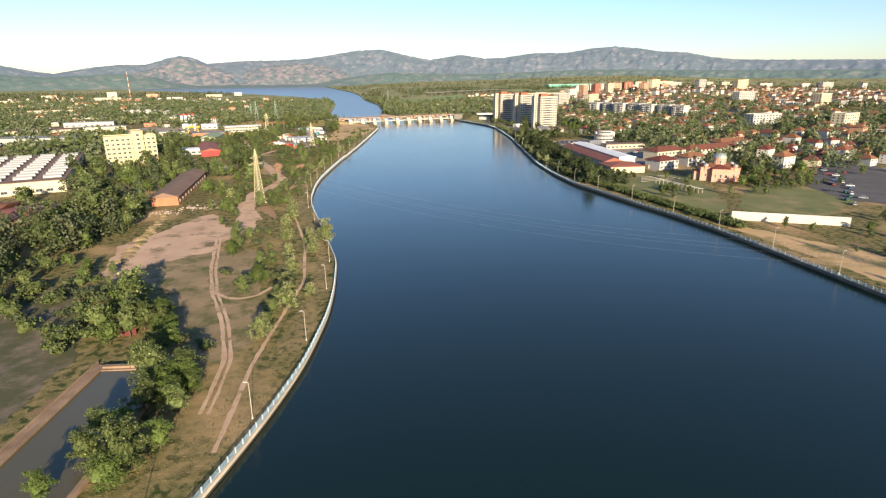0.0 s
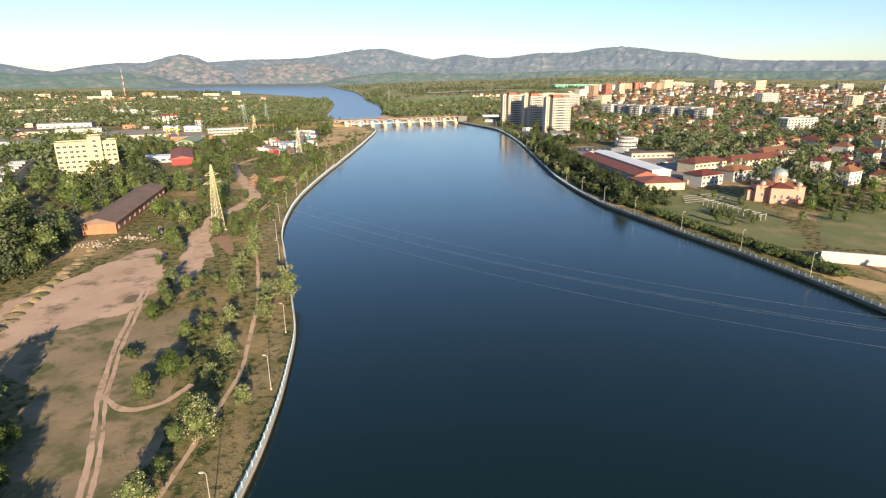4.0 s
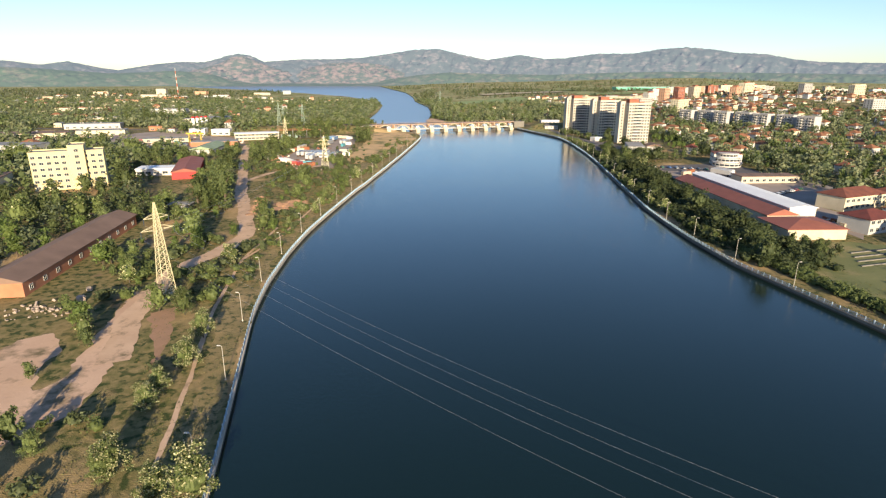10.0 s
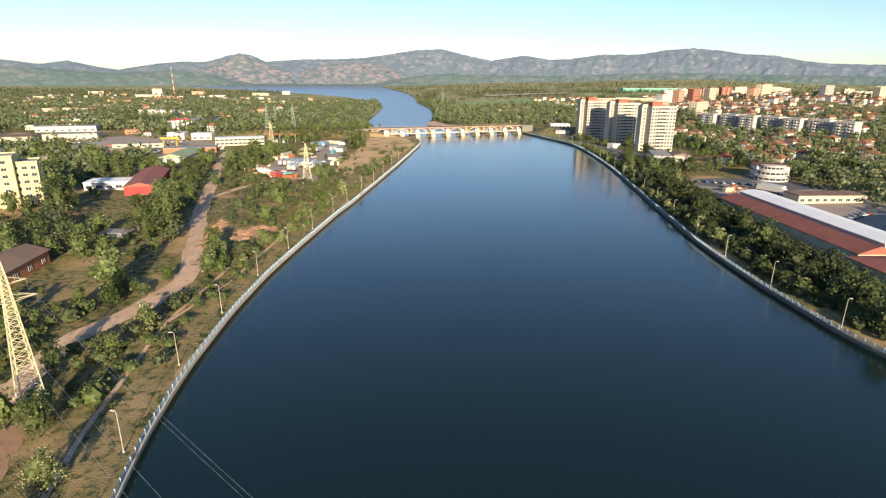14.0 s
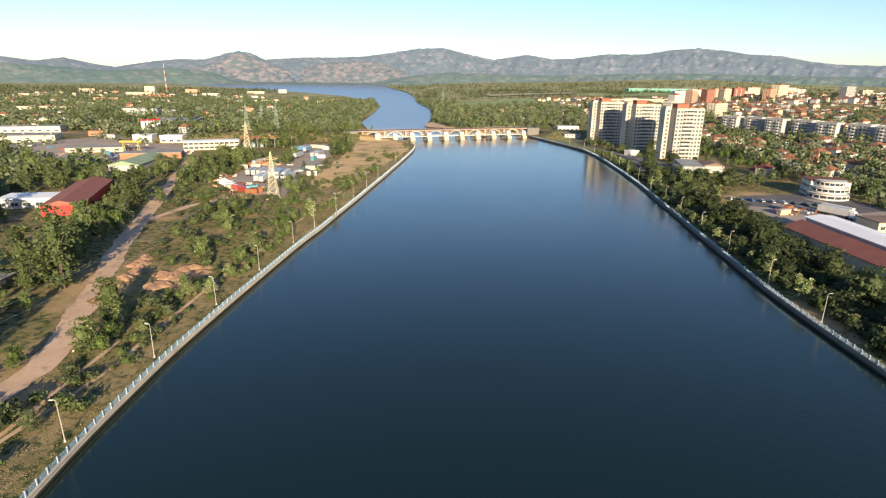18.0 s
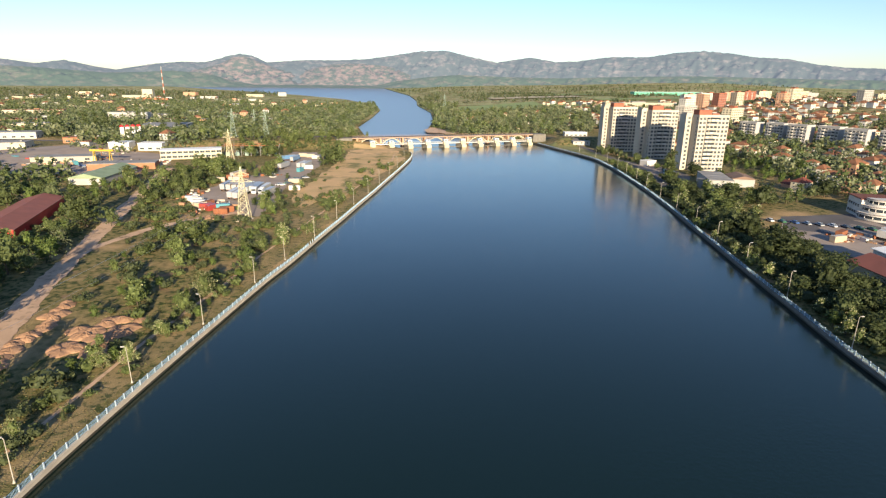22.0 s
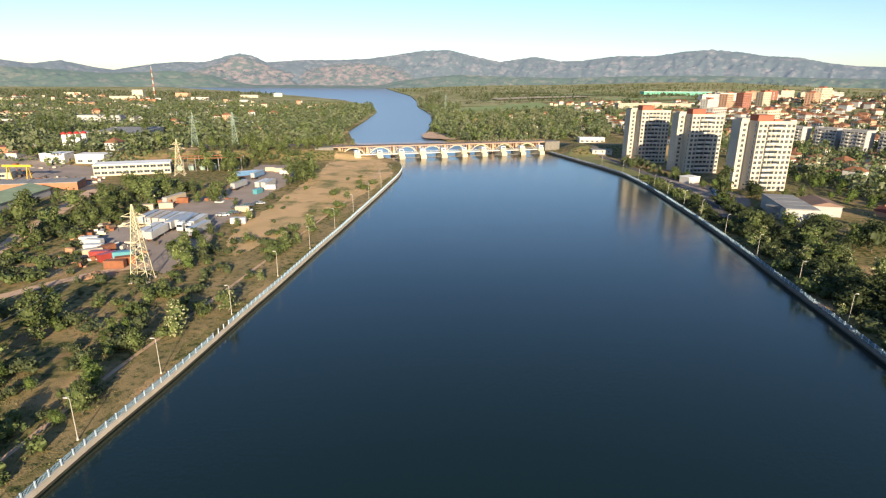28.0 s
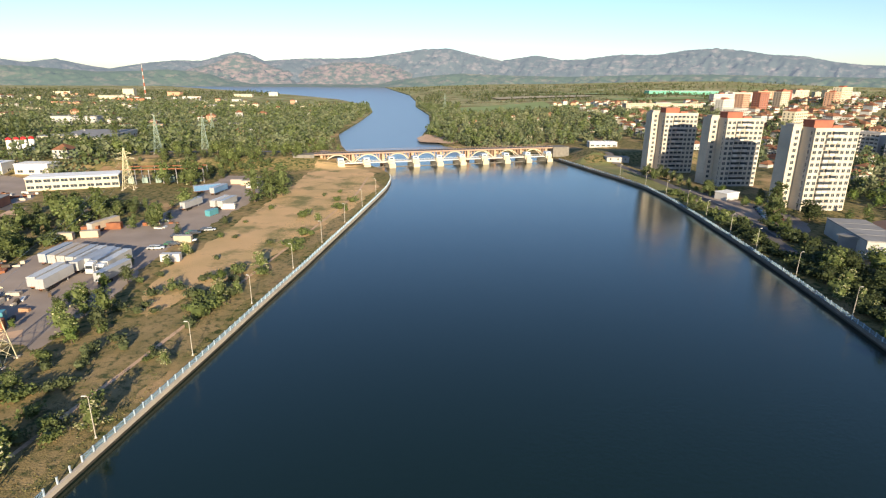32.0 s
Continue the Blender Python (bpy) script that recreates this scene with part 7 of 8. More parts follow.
# ---- pylons and cables ----
def pylon(x, y, h, base, yaw, steel, label, arms=((0.72, 4.6), (0.84, 3.4))):
    ob = thing("pylon", label, "pylon", pose(x, y, land(x, y), 0, 0, yaw), "lattice pylons")
    legs = bmesh.new()
    lattice = bmesh.new()
    def half(z):
        u = z / h
        return base / 2 * (1 - u / 0.9) + 0.42 * (u / 0.9) if u < 0.9 else 0.42 - 0.3 * (u - 0.9) / 0.1
    levels = [0]
    while levels[-1] < h * 0.985:
        levels.append(min(h, levels[-1] + max(1.0, 1.15 * half(levels[-1]) * 1.2)))
    for a, b in zip(levels, levels[1:]):
        p, q = half(a), half(b)
        ca, cb = [(-p, -p), (p, -p), (p, p), (-p, p)], [(-q, -q), (q, -q), (q, q), (-q, q)]
        for k in range(4):
            n = (k + 1) % 4
            bar(legs, (*ca[k], a), (*cb[k], b), 0.11)
            bar(lattice, (*ca[k], a), (*cb[n], b), 0.055)
            bar(lattice, (*ca[n], a), (*cb[k], b), 0.055)
            bar(lattice, (*cb[k], b), (*cb[n], b), 0.05)
    part("leg_frame", legs, steel, ob)
    part("lattice", lattice, steel, ob)
    for u, reach in arms:
        z = h * u
        for s in (-1, 1):
            bm = bmesh.new()
            w = half(z)
            for yy in (-w, w):
                bar(bm, (s * w, yy, z), (s * reach, 0, z + 0.2), 0.07)
                bar(bm, (s * w, yy, z + 1.3), (s * reach, 0, z + 0.2), 0.06)
            for k in range(1, 4):
                t = k / 4
                bar(bm, (s * (w + (reach - w) * t), -w * (1 - t), z + 0.1), (s * (w + (reach - w) * t), w * (1 - t), z + 0.1), 0.04)
            arm = part("cross_arm", bm, steel, ob)
            part("insulator", lathe(bmesh.new(), [(0.05, z - 1.6)] + [(0.14 if k % 2 else 0.06, z - 1.5 + 0.2 * k) for k in range(8)] + [(0.04, z + 0.2)], 8, cx=s * reach), M["glass"], arm)
    for sx in (-1, 1):
        for sy in (-1, 1):
            part("footing", boxes((sx * base / 2 - 0.5, sy * base / 2 - 0.5, -0.3, sx * base / 2 + 0.5, sy * base / 2 + 0.5, 0.35)), M["concrete"], ob)
    return ob


pylon(-78, 266, 28, 3.9, 54, M["steel"], "yellowish painted lattice pylon in the grass")
pylon(-90, 498, 23, 5.0, 10, M["steel"], "yellowish lattice pylon at the edge of the truck yard")
pylon(-175, 679, 22, 5.5, 20, M["steel"], "yellowish lattice pylon by the substation")
pylon(-212, 773, 26, 5.0, 20, M["greysteel"], "green-grey lattice pylon by the substation")
pylon(-192, 800, 26, 5.0, 20, M["greysteel"], "green-grey lattice pylon by the substation")
pylon(-282, 1000, 24, 5.0, 20, M["greysteel"], "green-grey lattice pylon among trees")
pylon(-64, 1560, 34, 7.0, 20, M["greysteel"], "green-grey lattice pylon by the lake shore")
pylon(178, 80, 28, 8.0, 54, M["steel"], "yellowish painted lattice pylon on the far bank")


def cable(name, a, b, sag, label, r=0.05):
    cu = bpy.data.curves.new(name, "CURVE")
    cu.dimensions, cu.bevel_depth, cu.bevel_resolution = "3D", r, 1
    sp = cu.splines.new("POLY")
    n = 40
    sp.points.add(n)
    for k in range(n + 1):
        u = k / n
        p = Vector(a).lerp(Vector(b), u)
        sp.points[k].co = (p.x, p.y, p.z - 4 * sag * u * (1 - u), 1)
    cu.materials.append(M["wire"])
    return tagged(new(name, cu), label, "cable", "river power lines")


ca, sa = math.cos(radians(54)), math.sin(radians(54))
for s, z in ((-4.6, 20.5), (4.6, 20.5), (-3.4, 24.0), (3.4, 24.0)):
    cable("power_line", (-78 + ca * s, 266 + sa * s, z), (178 + ca * s, 80 + sa * s, z + 1), 11.5, "thin aluminium power line sagging across the river", 0.014)
for s, z in ((-4.6, 20.5), (4.6, 20.5), (3.4, 24.0)):
    cable("power_line", (-78 + ca * s, 266 + sa * s, z), (-90 + s * 0.9, 498, z * 0.78), 4.0, "thin power line between the pylons", 0.02)
    cable("power_line", (-90 + s * 0.9, 498, z * 0.78), (-175 + s * 0.8, 679, z * 0.76), 3.0, "thin power line between the pylons", 0.02)


def substation():
    ob = thing("substation_gantry", "steel gantries of an electric substation", "gantry", pose(-186, 690, 2, 0, 0, 16))
    for k in range(7):
        for y in (0, 12):
            part("gantry_post", boxes((k * 7, y - 0.2, 0, k * 7 + 0.35, y + 0.2, 8.5)), M["greyroof"], ob)
    for y in (0, 12):
        part("gantry_beam", boxes((0, y - 0.2, 8.0, 42.3, y + 0.2, 8.5)), M["rust"], ob)
    for k in range(6):
        part("transformer", boxes((k * 7 + 2, 4, 0, k * 7 + 5, 7, 2.8), (k * 7 + 2.6, 4.6, 2.8, k * 7 + 3.0, 5.0, 4.2), (k * 7 + 4, 4.6, 2.8, k * 7 + 4.4, 5.0, 4.2)), M["greysteel"], ob)


substation()


def gantry_crane(x, y, yaw):
    ob = thing("gantry_crane", "yellow gantry crane standing in the works yard", "crane", pose(x, y, land(x, y), 0, 0, yaw))
    for sx in (0, 11):
        for sy in (-2.2, 2.2):
            part("leg", bar(bmesh.new(), (sx, sy, 0), (sx, sy * 0.25, 8.2), 0.28), M["car_yellow"], ob)
        part("foot_beam", boxes((sx - 0.3, -2.8, 0, sx + 0.3, 2.8, 0.5)), M["car_yellow"], ob)
    part("bridge_beam", boxes((-2.5, -0.8, 8.2, 13.5, 0.8, 9.4)), M["car_yellow"], ob)
    part("trolley", boxes((4, -1.1, 9.4, 6.2, 1.1, 10.2), (4.9, -0.15, 5.5, 5.2, 0.15, 8.2)), M["rust"], ob)


gantry_crane(-258, 647, 6)


def silo(x, y):
    ob = thing("silo", "white storage silo with a red top", "silo", pose(x, y, land(x, y)), "works silos")
    part("drum", lathe(bmesh.new(), [(1.7, 2.2), (1.7, 10.5)], 14), M["whitemetal"], ob)
    part("hopper", lathe(bmesh.new(), [(0.3, 0.6), (1.7, 2.2)], 14), M["whitemetal"], ob)
    part("cap", lathe(bmesh.new(), [(1.8, 10.5), (1.8, 11.6), (0.3, 12.4)], 14), M["redpaint"], ob, "bright red top")
    for k in range(4):
        a = math.pi / 4 + k * math.pi / 2
        part("leg", bar(bmesh.new(), (1.5 * math.cos(a), 1.5 * math.sin(a), 0), (1.5 * math.cos(a), 1.5 * math.sin(a), 2.4), 0.14), M["greysteel"], ob)


for k in range(4):
    silo(-308 + 4.6 * k, 760 + 1.0 * k)


def scrap_rows():
    """Stacks of boards, pipes and scrap in the works yard and the truck yard."""
    rng = random.Random(52)
    bm = bmesh.new()
    for x0, x1, y0, y1, n in ((-345, -262, 625, 700, 190), (-250, -206, 636, 662, 70), (-131, -103, 508, 534, 60), (-146, -134, 536, 560, 50), (-124, -112, 604, 616, 10), (150, 186, 484, 500, 50), (168, 186, 352, 372, 40)):
        for _ in range(n):
            x, y, l = rng.uniform(x0, x1), rng.uniform(y0, y1), rng.uniform(0.6, 3.6)
            w, h = rng.uniform(0.5, 1.6), rng.uniform(0.25, 1.5)
            m = pose(x, y, land(x, y) + h / 2, rng.uniform(-6, 6), rng.uniform(-6, 6), rng.choice((20, 110)) + rng.uniform(-20, 20)) @ Matrix.Diagonal((l, w, h, 1))
            v = [bm.verts.new(m @ Vector((a - 0.5, b - 0.5, c - 0.5))) for c in (0, 1) for a, b in ((0, 0), (1, 0), (1, 1), (0, 1))]
            mi = rng.choice((0, 0, 1, 2, 2, 3, 4))
            for f in ((3, 2, 1, 0), (4, 5, 6, 7), (0, 1, 5, 4), (1, 2, 6, 5), (2, 3, 7, 6), (3, 0, 4, 7)):
                bm.faces.new([v[i] for i in f]).material_index = mi
    ob = new("scrap_stacks", mesh_of(bm, "scrap_stacks", [M["rust"], M["clay"], M["concrete"], M["tarp_white"], M["bark"]]))
    tagged(ob, "stacks of boards, pipes, crates and rusty scrap in the yards", "scrap", kind="stuff")


scrap_rows()


# ---- heaps ----
def heap(name, x, y, r, h, material, label, seed, cat="heap"):
    bm = bmesh.new()
    n, rings = 18, 5
    prev = None
    for k in range(rings + 1):
        u = k / rings
        ring = []
        for j in range(n):
            a = 2 * math.pi * j / n
            w = r * (1 - u) * (1 + 0.35 * noise.noise((math.cos(a) * 1.3 + seed, math.sin(a) * 1.3, u)))
            z = h * math.sin(u * math.pi / 2) * (1 + 0.3 * noise.noise((math.cos(a) * 2 + seed, math.sin(a) * 2, 5 + u)))
            ring.append(bm.verts.new((w * math.cos(a) + 0.01 * math.cos(a), w * math.sin(a) + 0.01 * math.sin(a), max(z, 0) - (0.25 if k == 0 else 0))))
        if prev:
            for j in range(n):
                bm.faces.new((prev[j], prev[(j + 1) % n], ring[(j + 1) % n], ring[j]))
        prev = ring
    bm.faces.new(prev)
    ob = new(name, mesh_of(bm, name, material))
    ob.matrix_basis = pose(x, y, land(x, y))
    return tagged(ob, label, cat, "earth heaps")


hr = random.Random(8)
for k in range(22):
    u = k / 21
    heap("clay_mound", -91 - 9 * u + hr.uniform(-1.4, 1.4), 366 + 38 * u, hr.uniform(1.8, 3.0), hr.uniform(0.5, 1.0), M["clay"], "heap of orange clay soil beside the dirt road", k)
for k in range(30):
    heap("clay_mound", -80 + hr.uniform(-6, 6), 386 + hr.uniform(-9, 9), hr.uniform(1.8, 3.2), hr.uniform(0.45, 0.95), M["clay"], "heap of orange clay soil in the meadow", 30 + k)
for k in range(7):
    heap("clay_mound", -106 + hr.uniform(-4, 4), 500 + hr.uniform(-3, 3), hr.uniform(1.5, 2.4), hr.uniform(0.5, 1.0), M["clay"], "heap of orange clay soil at the yard gate", 70 + k)
for k in range(16):
    u = k / 15
    heap("earth_mound", -116 + 14 * (1 - u) + hr.uniform(-1, 1), 165 + 75 * u, hr.uniform(2, 3.4), hr.uniform(0.5, 1.1), M["worn"], "mound of pushed-up earth at the edge of the lot", 80 + k)


def rubble(name, x, y, spread, n, label, seed):
    rng = random.Random(seed)
    bm = bmesh.new()
    for _ in range(n):
        s = rng.uniform(0.25, 0.9)
        m = pose(rng.gauss(0, spread), rng.gauss(0, spread * 0.6), s * 0.25, rng.uniform(-40, 40), rng.uniform(-40, 40), rng.uniform(0, 360))
        b = bmesh.ops.create_cube(bm, size=1.0, matrix=m @ Matrix.Diagonal((s, s * rng.uniform(0.5, 1), s * rng.uniform(0.35, 0.7), 1)))
    ob = new(name, mesh_of(bm, name, M["mossrock"]))
    ob.matrix_basis = pose(x, y, land(x, y) + 0.05)
    return tagged(ob, label, "rubble", kind="stuff")


rubble("rubble", -106, 256, 4.5, 70, "loose blocks of masonry rubble", 1)
rubble("rubble", -118, 246, 4.0, 60, "loose blocks of masonry rubble", 2)
rubble("rubble", -128, 112, 5.0, 90, "dumped rubble beside the basin", 3)
rubble("rubble", -112, 96, 5.0, 80, "dumped rubble beside the basin", 4)
rubble("rubble", -102, 72, 4.0, 50, "dumped rubble beside the basin", 5)
for x, y, s in ((-101, 262, 2.2), (-104, 270, 1.6)):
    bm = boxes((-s / 2, -s / 2, -0.2, s / 2, s / 2, s * 0.7))
    bmesh.ops.bevel(bm, geom=list(bm.edges), offset=0.3, segments=2, affect="EDGES")
    o = tagged(new("boulder", mesh_of(bm, "boulder", M["mossrock"])), "pale squared boulder in the grass", "boulder")
    o.matrix_basis = pose(x, y, 2, 6, 4, 30)


# ---- concrete basin near the start ----
def basin():
    x0, x1, y0, y1 = -68, -52, 20, 91
    z = land(-65, 60)
    tagged(new("basin_water", raw("basin_water", [(x0, y0, z + 0.25), (x1, y0, z + 0.25), (x1, y1, z + 0.25), (x0, y1, z + 0.25)], [(0, 1, 2, 3)], M["basin"])), "still murky water of a concrete basin", "water", kind="structure")
    for nm, b in (("basin_wall_west", (x0 - 0.9, y0, z - 1, x0, y1 + 1.2, z + 0.8)), ("basin_wall_north", (x0, y1, z - 1, x1 + 1.0, y1 + 1.2, z + 0.9)), ("basin_wall_east", (x1, y0, z - 1, x1 + 1.0, y1, z + 0.8)),
                  ("basin_step_west", (x0 - 2.3, y0, z - 1, x0 - 0.92, y1 + 2.4, z + 0.3)), ("basin_kerb_west", (x0 - 2.8, y0, z - 1, x0 - 2.32, y1 + 3.0, z + 0.75)), ("basin_ledge", (x0, y1 - 0.8, z - 1, x1, y1, z + 0.45)), ("basin_wall_south", (x0, y0 - 1.2, z - 1, x1, y0, z + 0.8))):
        bm = boxes(b)
        bmesh.ops.bevel(bm, geom=list(bm.edges), offset=0.06, segments=1, affect="EDGES")
        tagged(new(nm, mesh_of(bm, nm, M["rustconcrete"])), "rust-stained weathered concrete basin wall", "wall", kind="structure")


M["rustconcrete"] = mat("rust_stained_concrete", (0.36, 0.25, 0.17), (0.20, 0.13, 0.09), 0.25, 2.5, 0.95, bump=0.08)
M["basin"] = water_mat()
M["basin"].node_tree.nodes["Principled BSDF"].inputs["Base Color"].default_value = (0.10, 0.085, 0.045, 1)
basin()
shed(-73, 108, 20, 4.2, 3.2, 2.0, "darkred", "darkred", "small dark red shed hidden among trees", rise=0.7, name="hut")


# ---- vehicles ----
def wheel_mesh(r, w):
    bm = bmesh.new()
    lathe(bm, [(r * 0.55, -w / 2), (r, -w / 2), (r, w / 2), (r * 0.55, w / 2)], 12)
    bmesh.ops.rotate(bm, verts=bm.verts, cent=(0, 0, 0), matrix=Matrix.Rotation(math.pi / 2, 3, "X"))
    return mesh_of(bm, "wheel", M["rubber"])


WHEEL, BIGWHEEL = wheel_mesh(0.32, 0.22), wheel_mesh(0.5, 0.35)


def car(paint, label):
    ob = thing("car", label, "car", group="parked cars")
    bm = boxes((-2.1, -0.86, 0.35, 2.1, 0.86, 0.85))
    bmesh.ops.bevel(bm, geom=list(bm.edges), offset=0.14, segments=2, affect="EDGES")
    part("body", bm, M[paint], ob)
    part("cabin_glass", box(bmesh.new(), -1.35, -0.76, 0.85, 1.0, 0.76, 1.38, 0, 0.22), M["glass"], ob)
    part("roof", boxes((-1.1, -0.55, 1.38, 0.76, 0.55, 1.44)), M[paint], ob)
    for x in (-1.3, 1.3):
        for y in (-0.8, 0.8):
            put(WHEEL, ob, x, y, 0.32)
    return ob


CARS = [car("car_white", "white saloon car parked in the open"), car("car_silver", "silver saloon car parked in the open"), car("car_dark", "dark saloon car parked in the open"), car("car_blue", "blue saloon car parked in the open"), car("car_red", "red saloon car parked in the open"), car("car_green", "green saloon car parked in the open")]


def trailer(paint, label, cab=None):
    ob = thing("truck" if cab else "trailer", label, "truck" if cab else "trailer", group="yard trucks")
    bm = boxes((-6.7, -1.25, 1.2, 6.7, 1.25, 3.9))
    part("cargo_box", bm, M[paint], ob)
    part("roof_sheet", boxes((-6.72, -1.27, 3.9, 6.72, 1.27, 3.96)), M["tarp_grey" if paint in ("tarp_blue", "tarp_grey") else "tarp_beige" if paint == "tarp_beige" else "tarp_white"], ob)
    part("chassis", boxes((-6.6, -0.5, 0.85, 6.6, 0.5, 1.2)), M["rust"], ob)
    for y in (-1.2, 0.02):
        part("rear_door", boxes((-6.76, y, 1.25, -6.7, y + 1.18, 3.85)), M["tarp_grey"], ob)
    for x in (-5.2, -4.0, -2.8):
        for y in (-1.05, 1.05):
            put(BIGWHEEL, ob, x, y, 0.5)
    if cab:
        part("cab", boxes((7.1, -1.2, 0.7, 9.2, 1.2, 3.4), (7.1, -1.1, 3.4, 8.6, 1.1, 3.8)), M[cab], ob)
        part("windscreen", boxes((9.2, -1.05, 2.0, 9.24, 1.05, 2.95)), M["glass"], ob)
        part("bumper", boxes((9.2, -1.2, 0.45, 9.35, 1.2, 0.95)), M["tarp_grey"], ob)
        for x in (8.3, 6.2):
            for y in (-1.05, 1.05):
                put(BIGWHEEL, ob, x, y, 0.5)
    else:
        for y in (-0.9, 0.75):
            part("landing_leg", boxes((3.8, y, 0, 3.95, y + 0.15, 1.2)), M["tarp_grey"], ob)
    return ob


TRUCKS = [trailer("tarp_blue", "blue tarpaulin trailer in the yard"), trailer("tarp_beige", "beige tarpaulin trailer in the yard"), trailer("tarp_grey", "grey tarpaulin trailer in the yard"), trailer("tarp_white", "white box trailer in the yard"),
          trailer("tarp_white", "white articulated truck in the yard", "car_white"), trailer("tarp_grey", "grey articulated truck in the yard", "car_white")]


def container(paint, label, l=6.0):
    ob = thing("container", label, "container", group="yard containers")
    bm = boxes((-l / 2, -1.2, 0.1, l / 2, 1.2, 2.6))
    bmesh.ops.bevel(bm, geom=list(bm.edges), offset=0.06, segments=1, affect="EDGES")
    part("box", bm, M[paint], ob)
    part("door", boxes((l / 2, -1.1, 0.2, l / 2 + 0.05, -0.02, 2.5), (l / 2, 0.02, 0.2, l / 2 + 0.05, 1.1, 2.5)), M[paint], ob)
    part("corner_skid", boxes((-l / 2, -1.2, 0, l / 2, -1.0, 0.1), (-l / 2, 1.0, 0, l / 2, 1.2, 0.1)), M["rust"], ob)
    return ob


BOXES = [container("car_red", "red shipping container in the yard"), container("teal", "turquoise shipping container in the yard"), container("tarp_white", "white storage container in the yard"), container("tarp_beige", "beige storage container in the yard"), container("rust", "rusty storage container in the yard")]


def park(protos, x, y, yaw, k=None):
    ob = protos[k] if k is not None else TREE_RNG.choice(protos)
    m = pose(x, y, land(x, y) + 0.06, 0, 0, yaw)
    if ob.name in USED:
        return copy_thing(ob, m)
    USED.add(ob.name)
    ob.matrix_basis = m
    return ob


for k, r in enumerate((0, 1, 1, 2, 3, 2)):
    park(TRUCKS, -127 + 3.4 * k, 564 - 0.6 * k, 95 + TREE_RNG.uniform(-1.5, 1.5), r)
park(TRUCKS, -107.5, 560, -86, 5), park(TRUCKS, -103.5, 559, -86, 4)
park(TRUCKS, -114.5, 544, 95, 3), park(TRUCKS, -111, 542.5, 95, 3), park(TRUCKS, -112, 557.5, 95, 2), park(TRUCKS, -98, 549, 88, 2)
park(TRUCKS, -110, 645, 86, 3), park(TRUCKS, -106.5, 645, 86, 2), park(TRUCKS, -131, 676, 40, 0), park(TRUCKS, -124, 674, 86, 0), park(TRUCKS, -136, 601, 80, 1), park(TRUCKS, -121, 640, 84, 2)
for x, y, k, a in ((-116, 517, 0, 10), (-112, 515, 0, 60), (-108, 517, 1, 20), (-120, 519, 3, 40), (-123, 524, 2, 10), (-118, 523, 4, 70), (-104, 512, 4, 30), (-105, 508, 4, 10), (-127, 530, 2, 0), (-131, 533, 2, 20), (-134, 590, 3, 15),
                   (-138, 596, 4, 15), (-141, 586, 3, 15), (-133, 602, 4, 12), (-97, 587, 3, 10), (-113, 690, 2, 5), (-119, 697, 3, 5), (-126, 700, 3, 5), (-106, 628, 1, 80), (-104, 640, 2, 10), (-90, 566, 2, 10)):
    park(BOXES, x, y, a, k)
for k in range(12):
    park(CARS, -103 + 2.7 * (k % 6) * 0.6, 578 + 5.0 * (k // 2), 20 + TREE_RNG.uniform(-8, 8))
for k in range(26):
    park(CARS if k % 3 else BOXES, -222 - 7 * k + TREE_RNG.uniform(-3, 3), 612 + 3.1 * k + TREE_RNG.uniform(-7, 7), TREE_RNG.uniform(0, 180))
for k in range(34):
    u = k / 33
    x, y = 222 + 90 * u + TREE_RNG.uniform(-5, 5), 232 + 150 * u + (k % 3) * 5 + TREE_RNG.uniform(-2, 2)
    park(CARS, x, y, 60 + TREE_RNG.choice((0, 90, 180)) + TREE_RNG.uniform(-5, 5)).location.z += 0.1
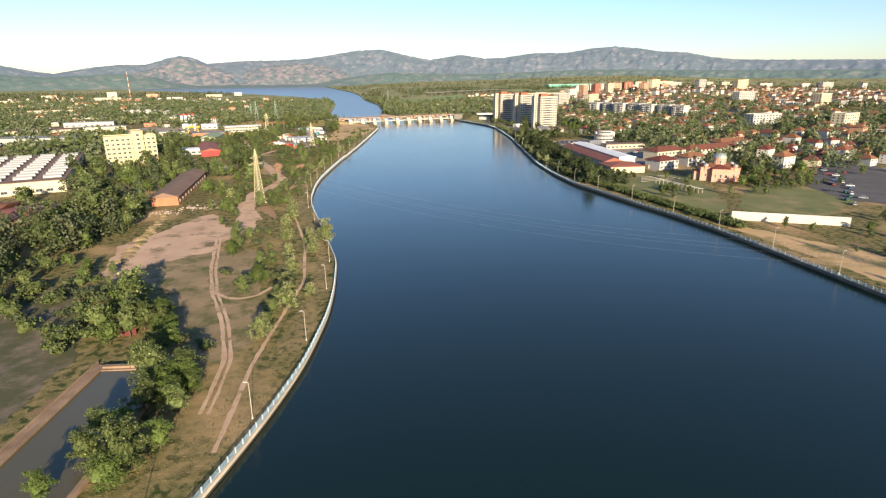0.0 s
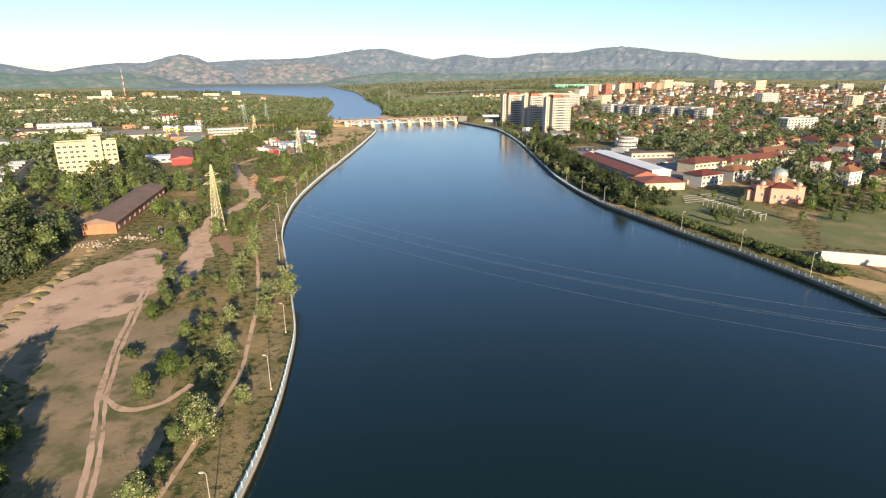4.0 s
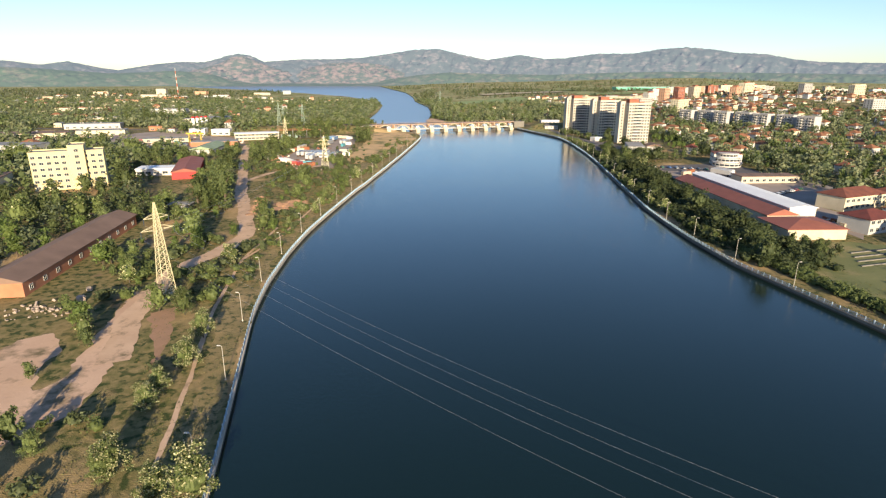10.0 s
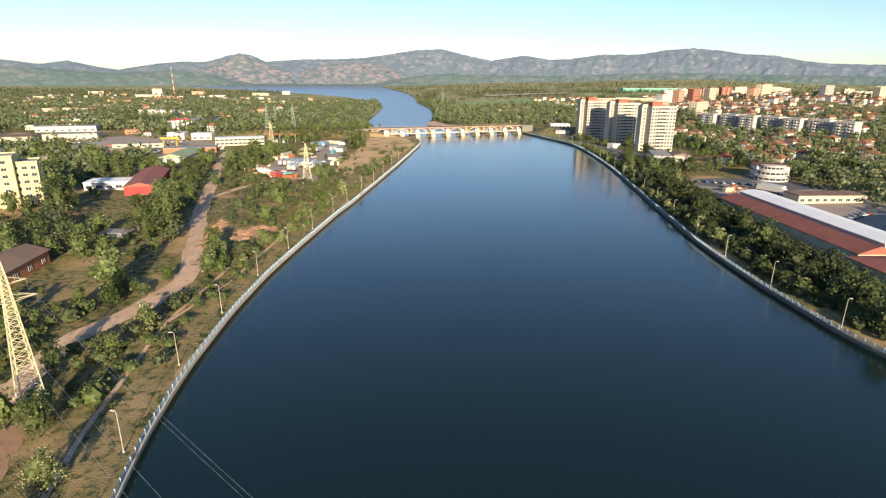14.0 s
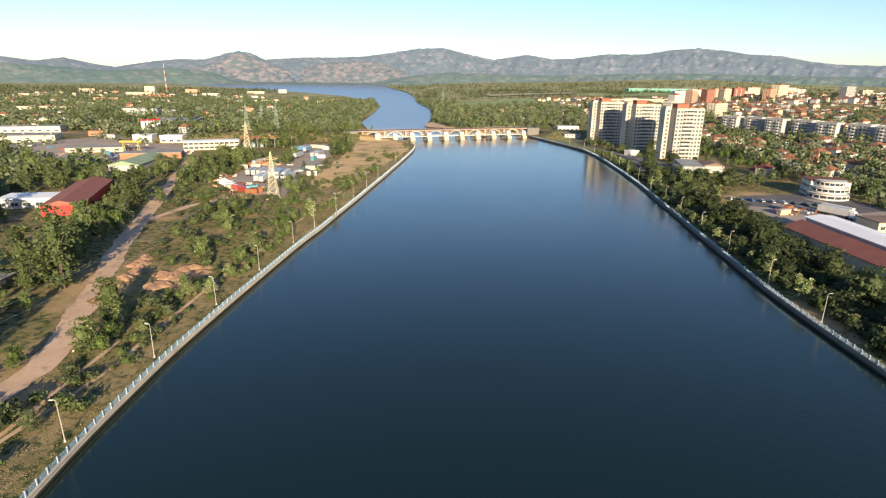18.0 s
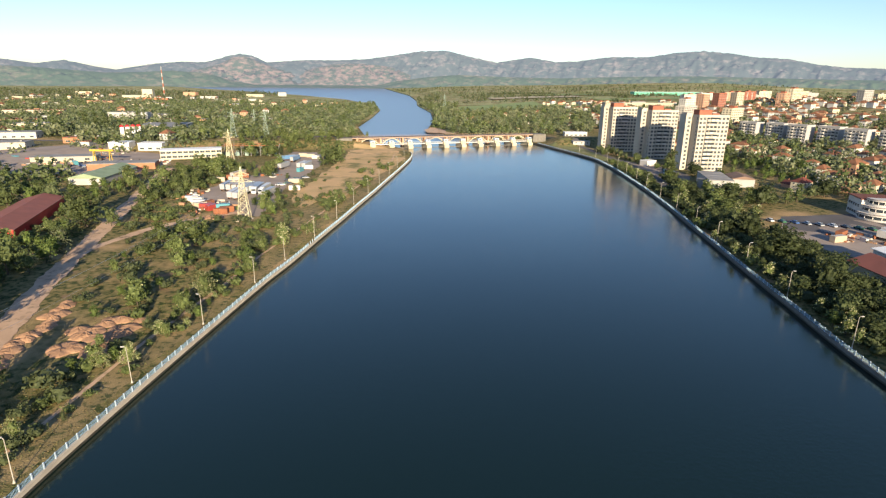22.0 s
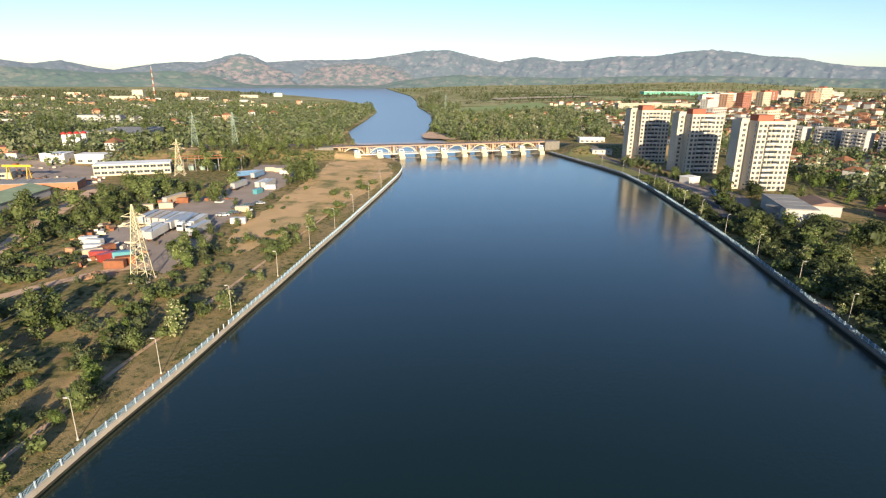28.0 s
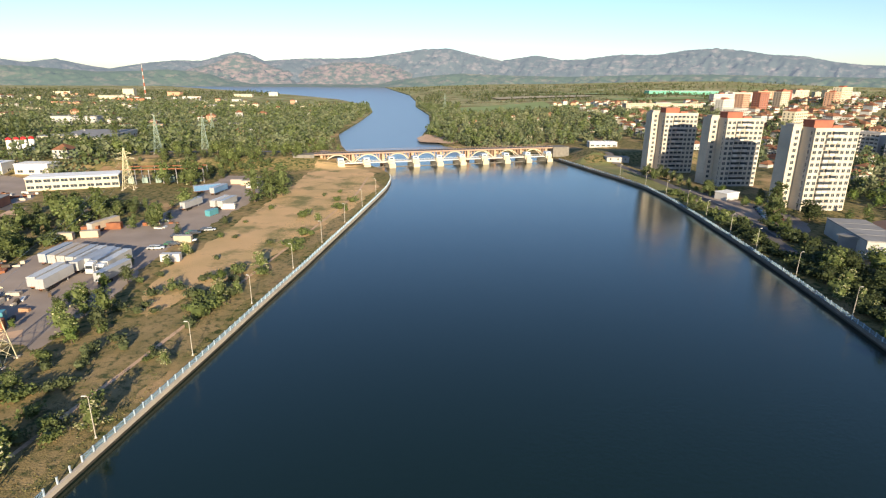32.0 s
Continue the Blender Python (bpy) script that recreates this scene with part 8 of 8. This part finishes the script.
for k in range(14):
    park(CARS, 133 + 1.2 * (k % 7) + (k // 7) * 5, 640 + 4.5 * (k % 7), 100 + TREE_RNG.uniform(-6, 6))
for k in range(10):
    park(CARS, 140 + 4.5 * k, 520 - 1.5 * k, 100 + TREE_RNG.uniform(-6, 6))
for k in range(9):
    park(CARS, 186 + 3.4 * k, 478 + 0.4 * k, 80 + TREE_RNG.uniform(-6, 6))
for k in range(6):
    park(CARS, 176 + 4 * k, 425 + 3 * k, 30 + TREE_RNG.uniform(-9, 9))
park(TRUCKS, 172, 488, -60, 4), park(TRUCKS, 176, 492, -62, 3), park(BOXES, 150, 488, 20, 3), park(BOXES, 156, 496, 40, 4), park(BOXES, 168, 355, 20, 3)
for ob in [o for some in list(P.values()) + list(P_LOW.values()) + [CARS, TRUCKS, BOXES] for o in some]:
    if ob.name not in USED:
        for o in [ob] + list(ob.children_recursive):
            bpy.data.objects.remove(o)
for o in list(scene.objects):
    if "h" in o:
        del o["h"]


# ---- terraces and pergola below the church ----
def terraces():
    for k in range(4):
        bm = boxes((0, 0, -0.5, 30 - 3 * k, 0.45, 0.45), (0, -0.06, 0.45, 30 - 3 * k, 0.51, 0.55))
        o = tagged(new("terrace_wall", mesh_of(bm, "terrace_wall", M["stone"])), "low stone terrace wall on the lawn", "wall", kind="structure")
        o.matrix_basis = pose(141 + 2.0 * k, 304 + 5.0 * k, land(152, 312) - 0.1, 0, 0, 18)
    ob = thing("pergola", "row of pale posts carrying a light frame on the lawn", "pergola", pose(148, 299, land(152, 282), 0, 0, -72))
    for k in range(12):
        for y in (-0.09, 2.9):
            part("pergola_post", boxes((k * 3 - 0.09, y, 0, k * 3 + 0.09, y + 0.18, 2.6)), M["concrete"], ob)
        part("pergola_rafter", boxes((k * 3 - 0.06, -0.4, 2.72, k * 3 + 0.06, 3.4, 2.84)), M["white"], ob)
    part("pergola_beam", boxes((-0.3, -0.07, 2.6, 33.3, 0.07, 2.72)), M["white"], ob)
    part("pergola_beam", boxes((-0.3, 2.92, 2.6, 33.3, 3.06, 2.72)), M["white"], ob)


terraces()
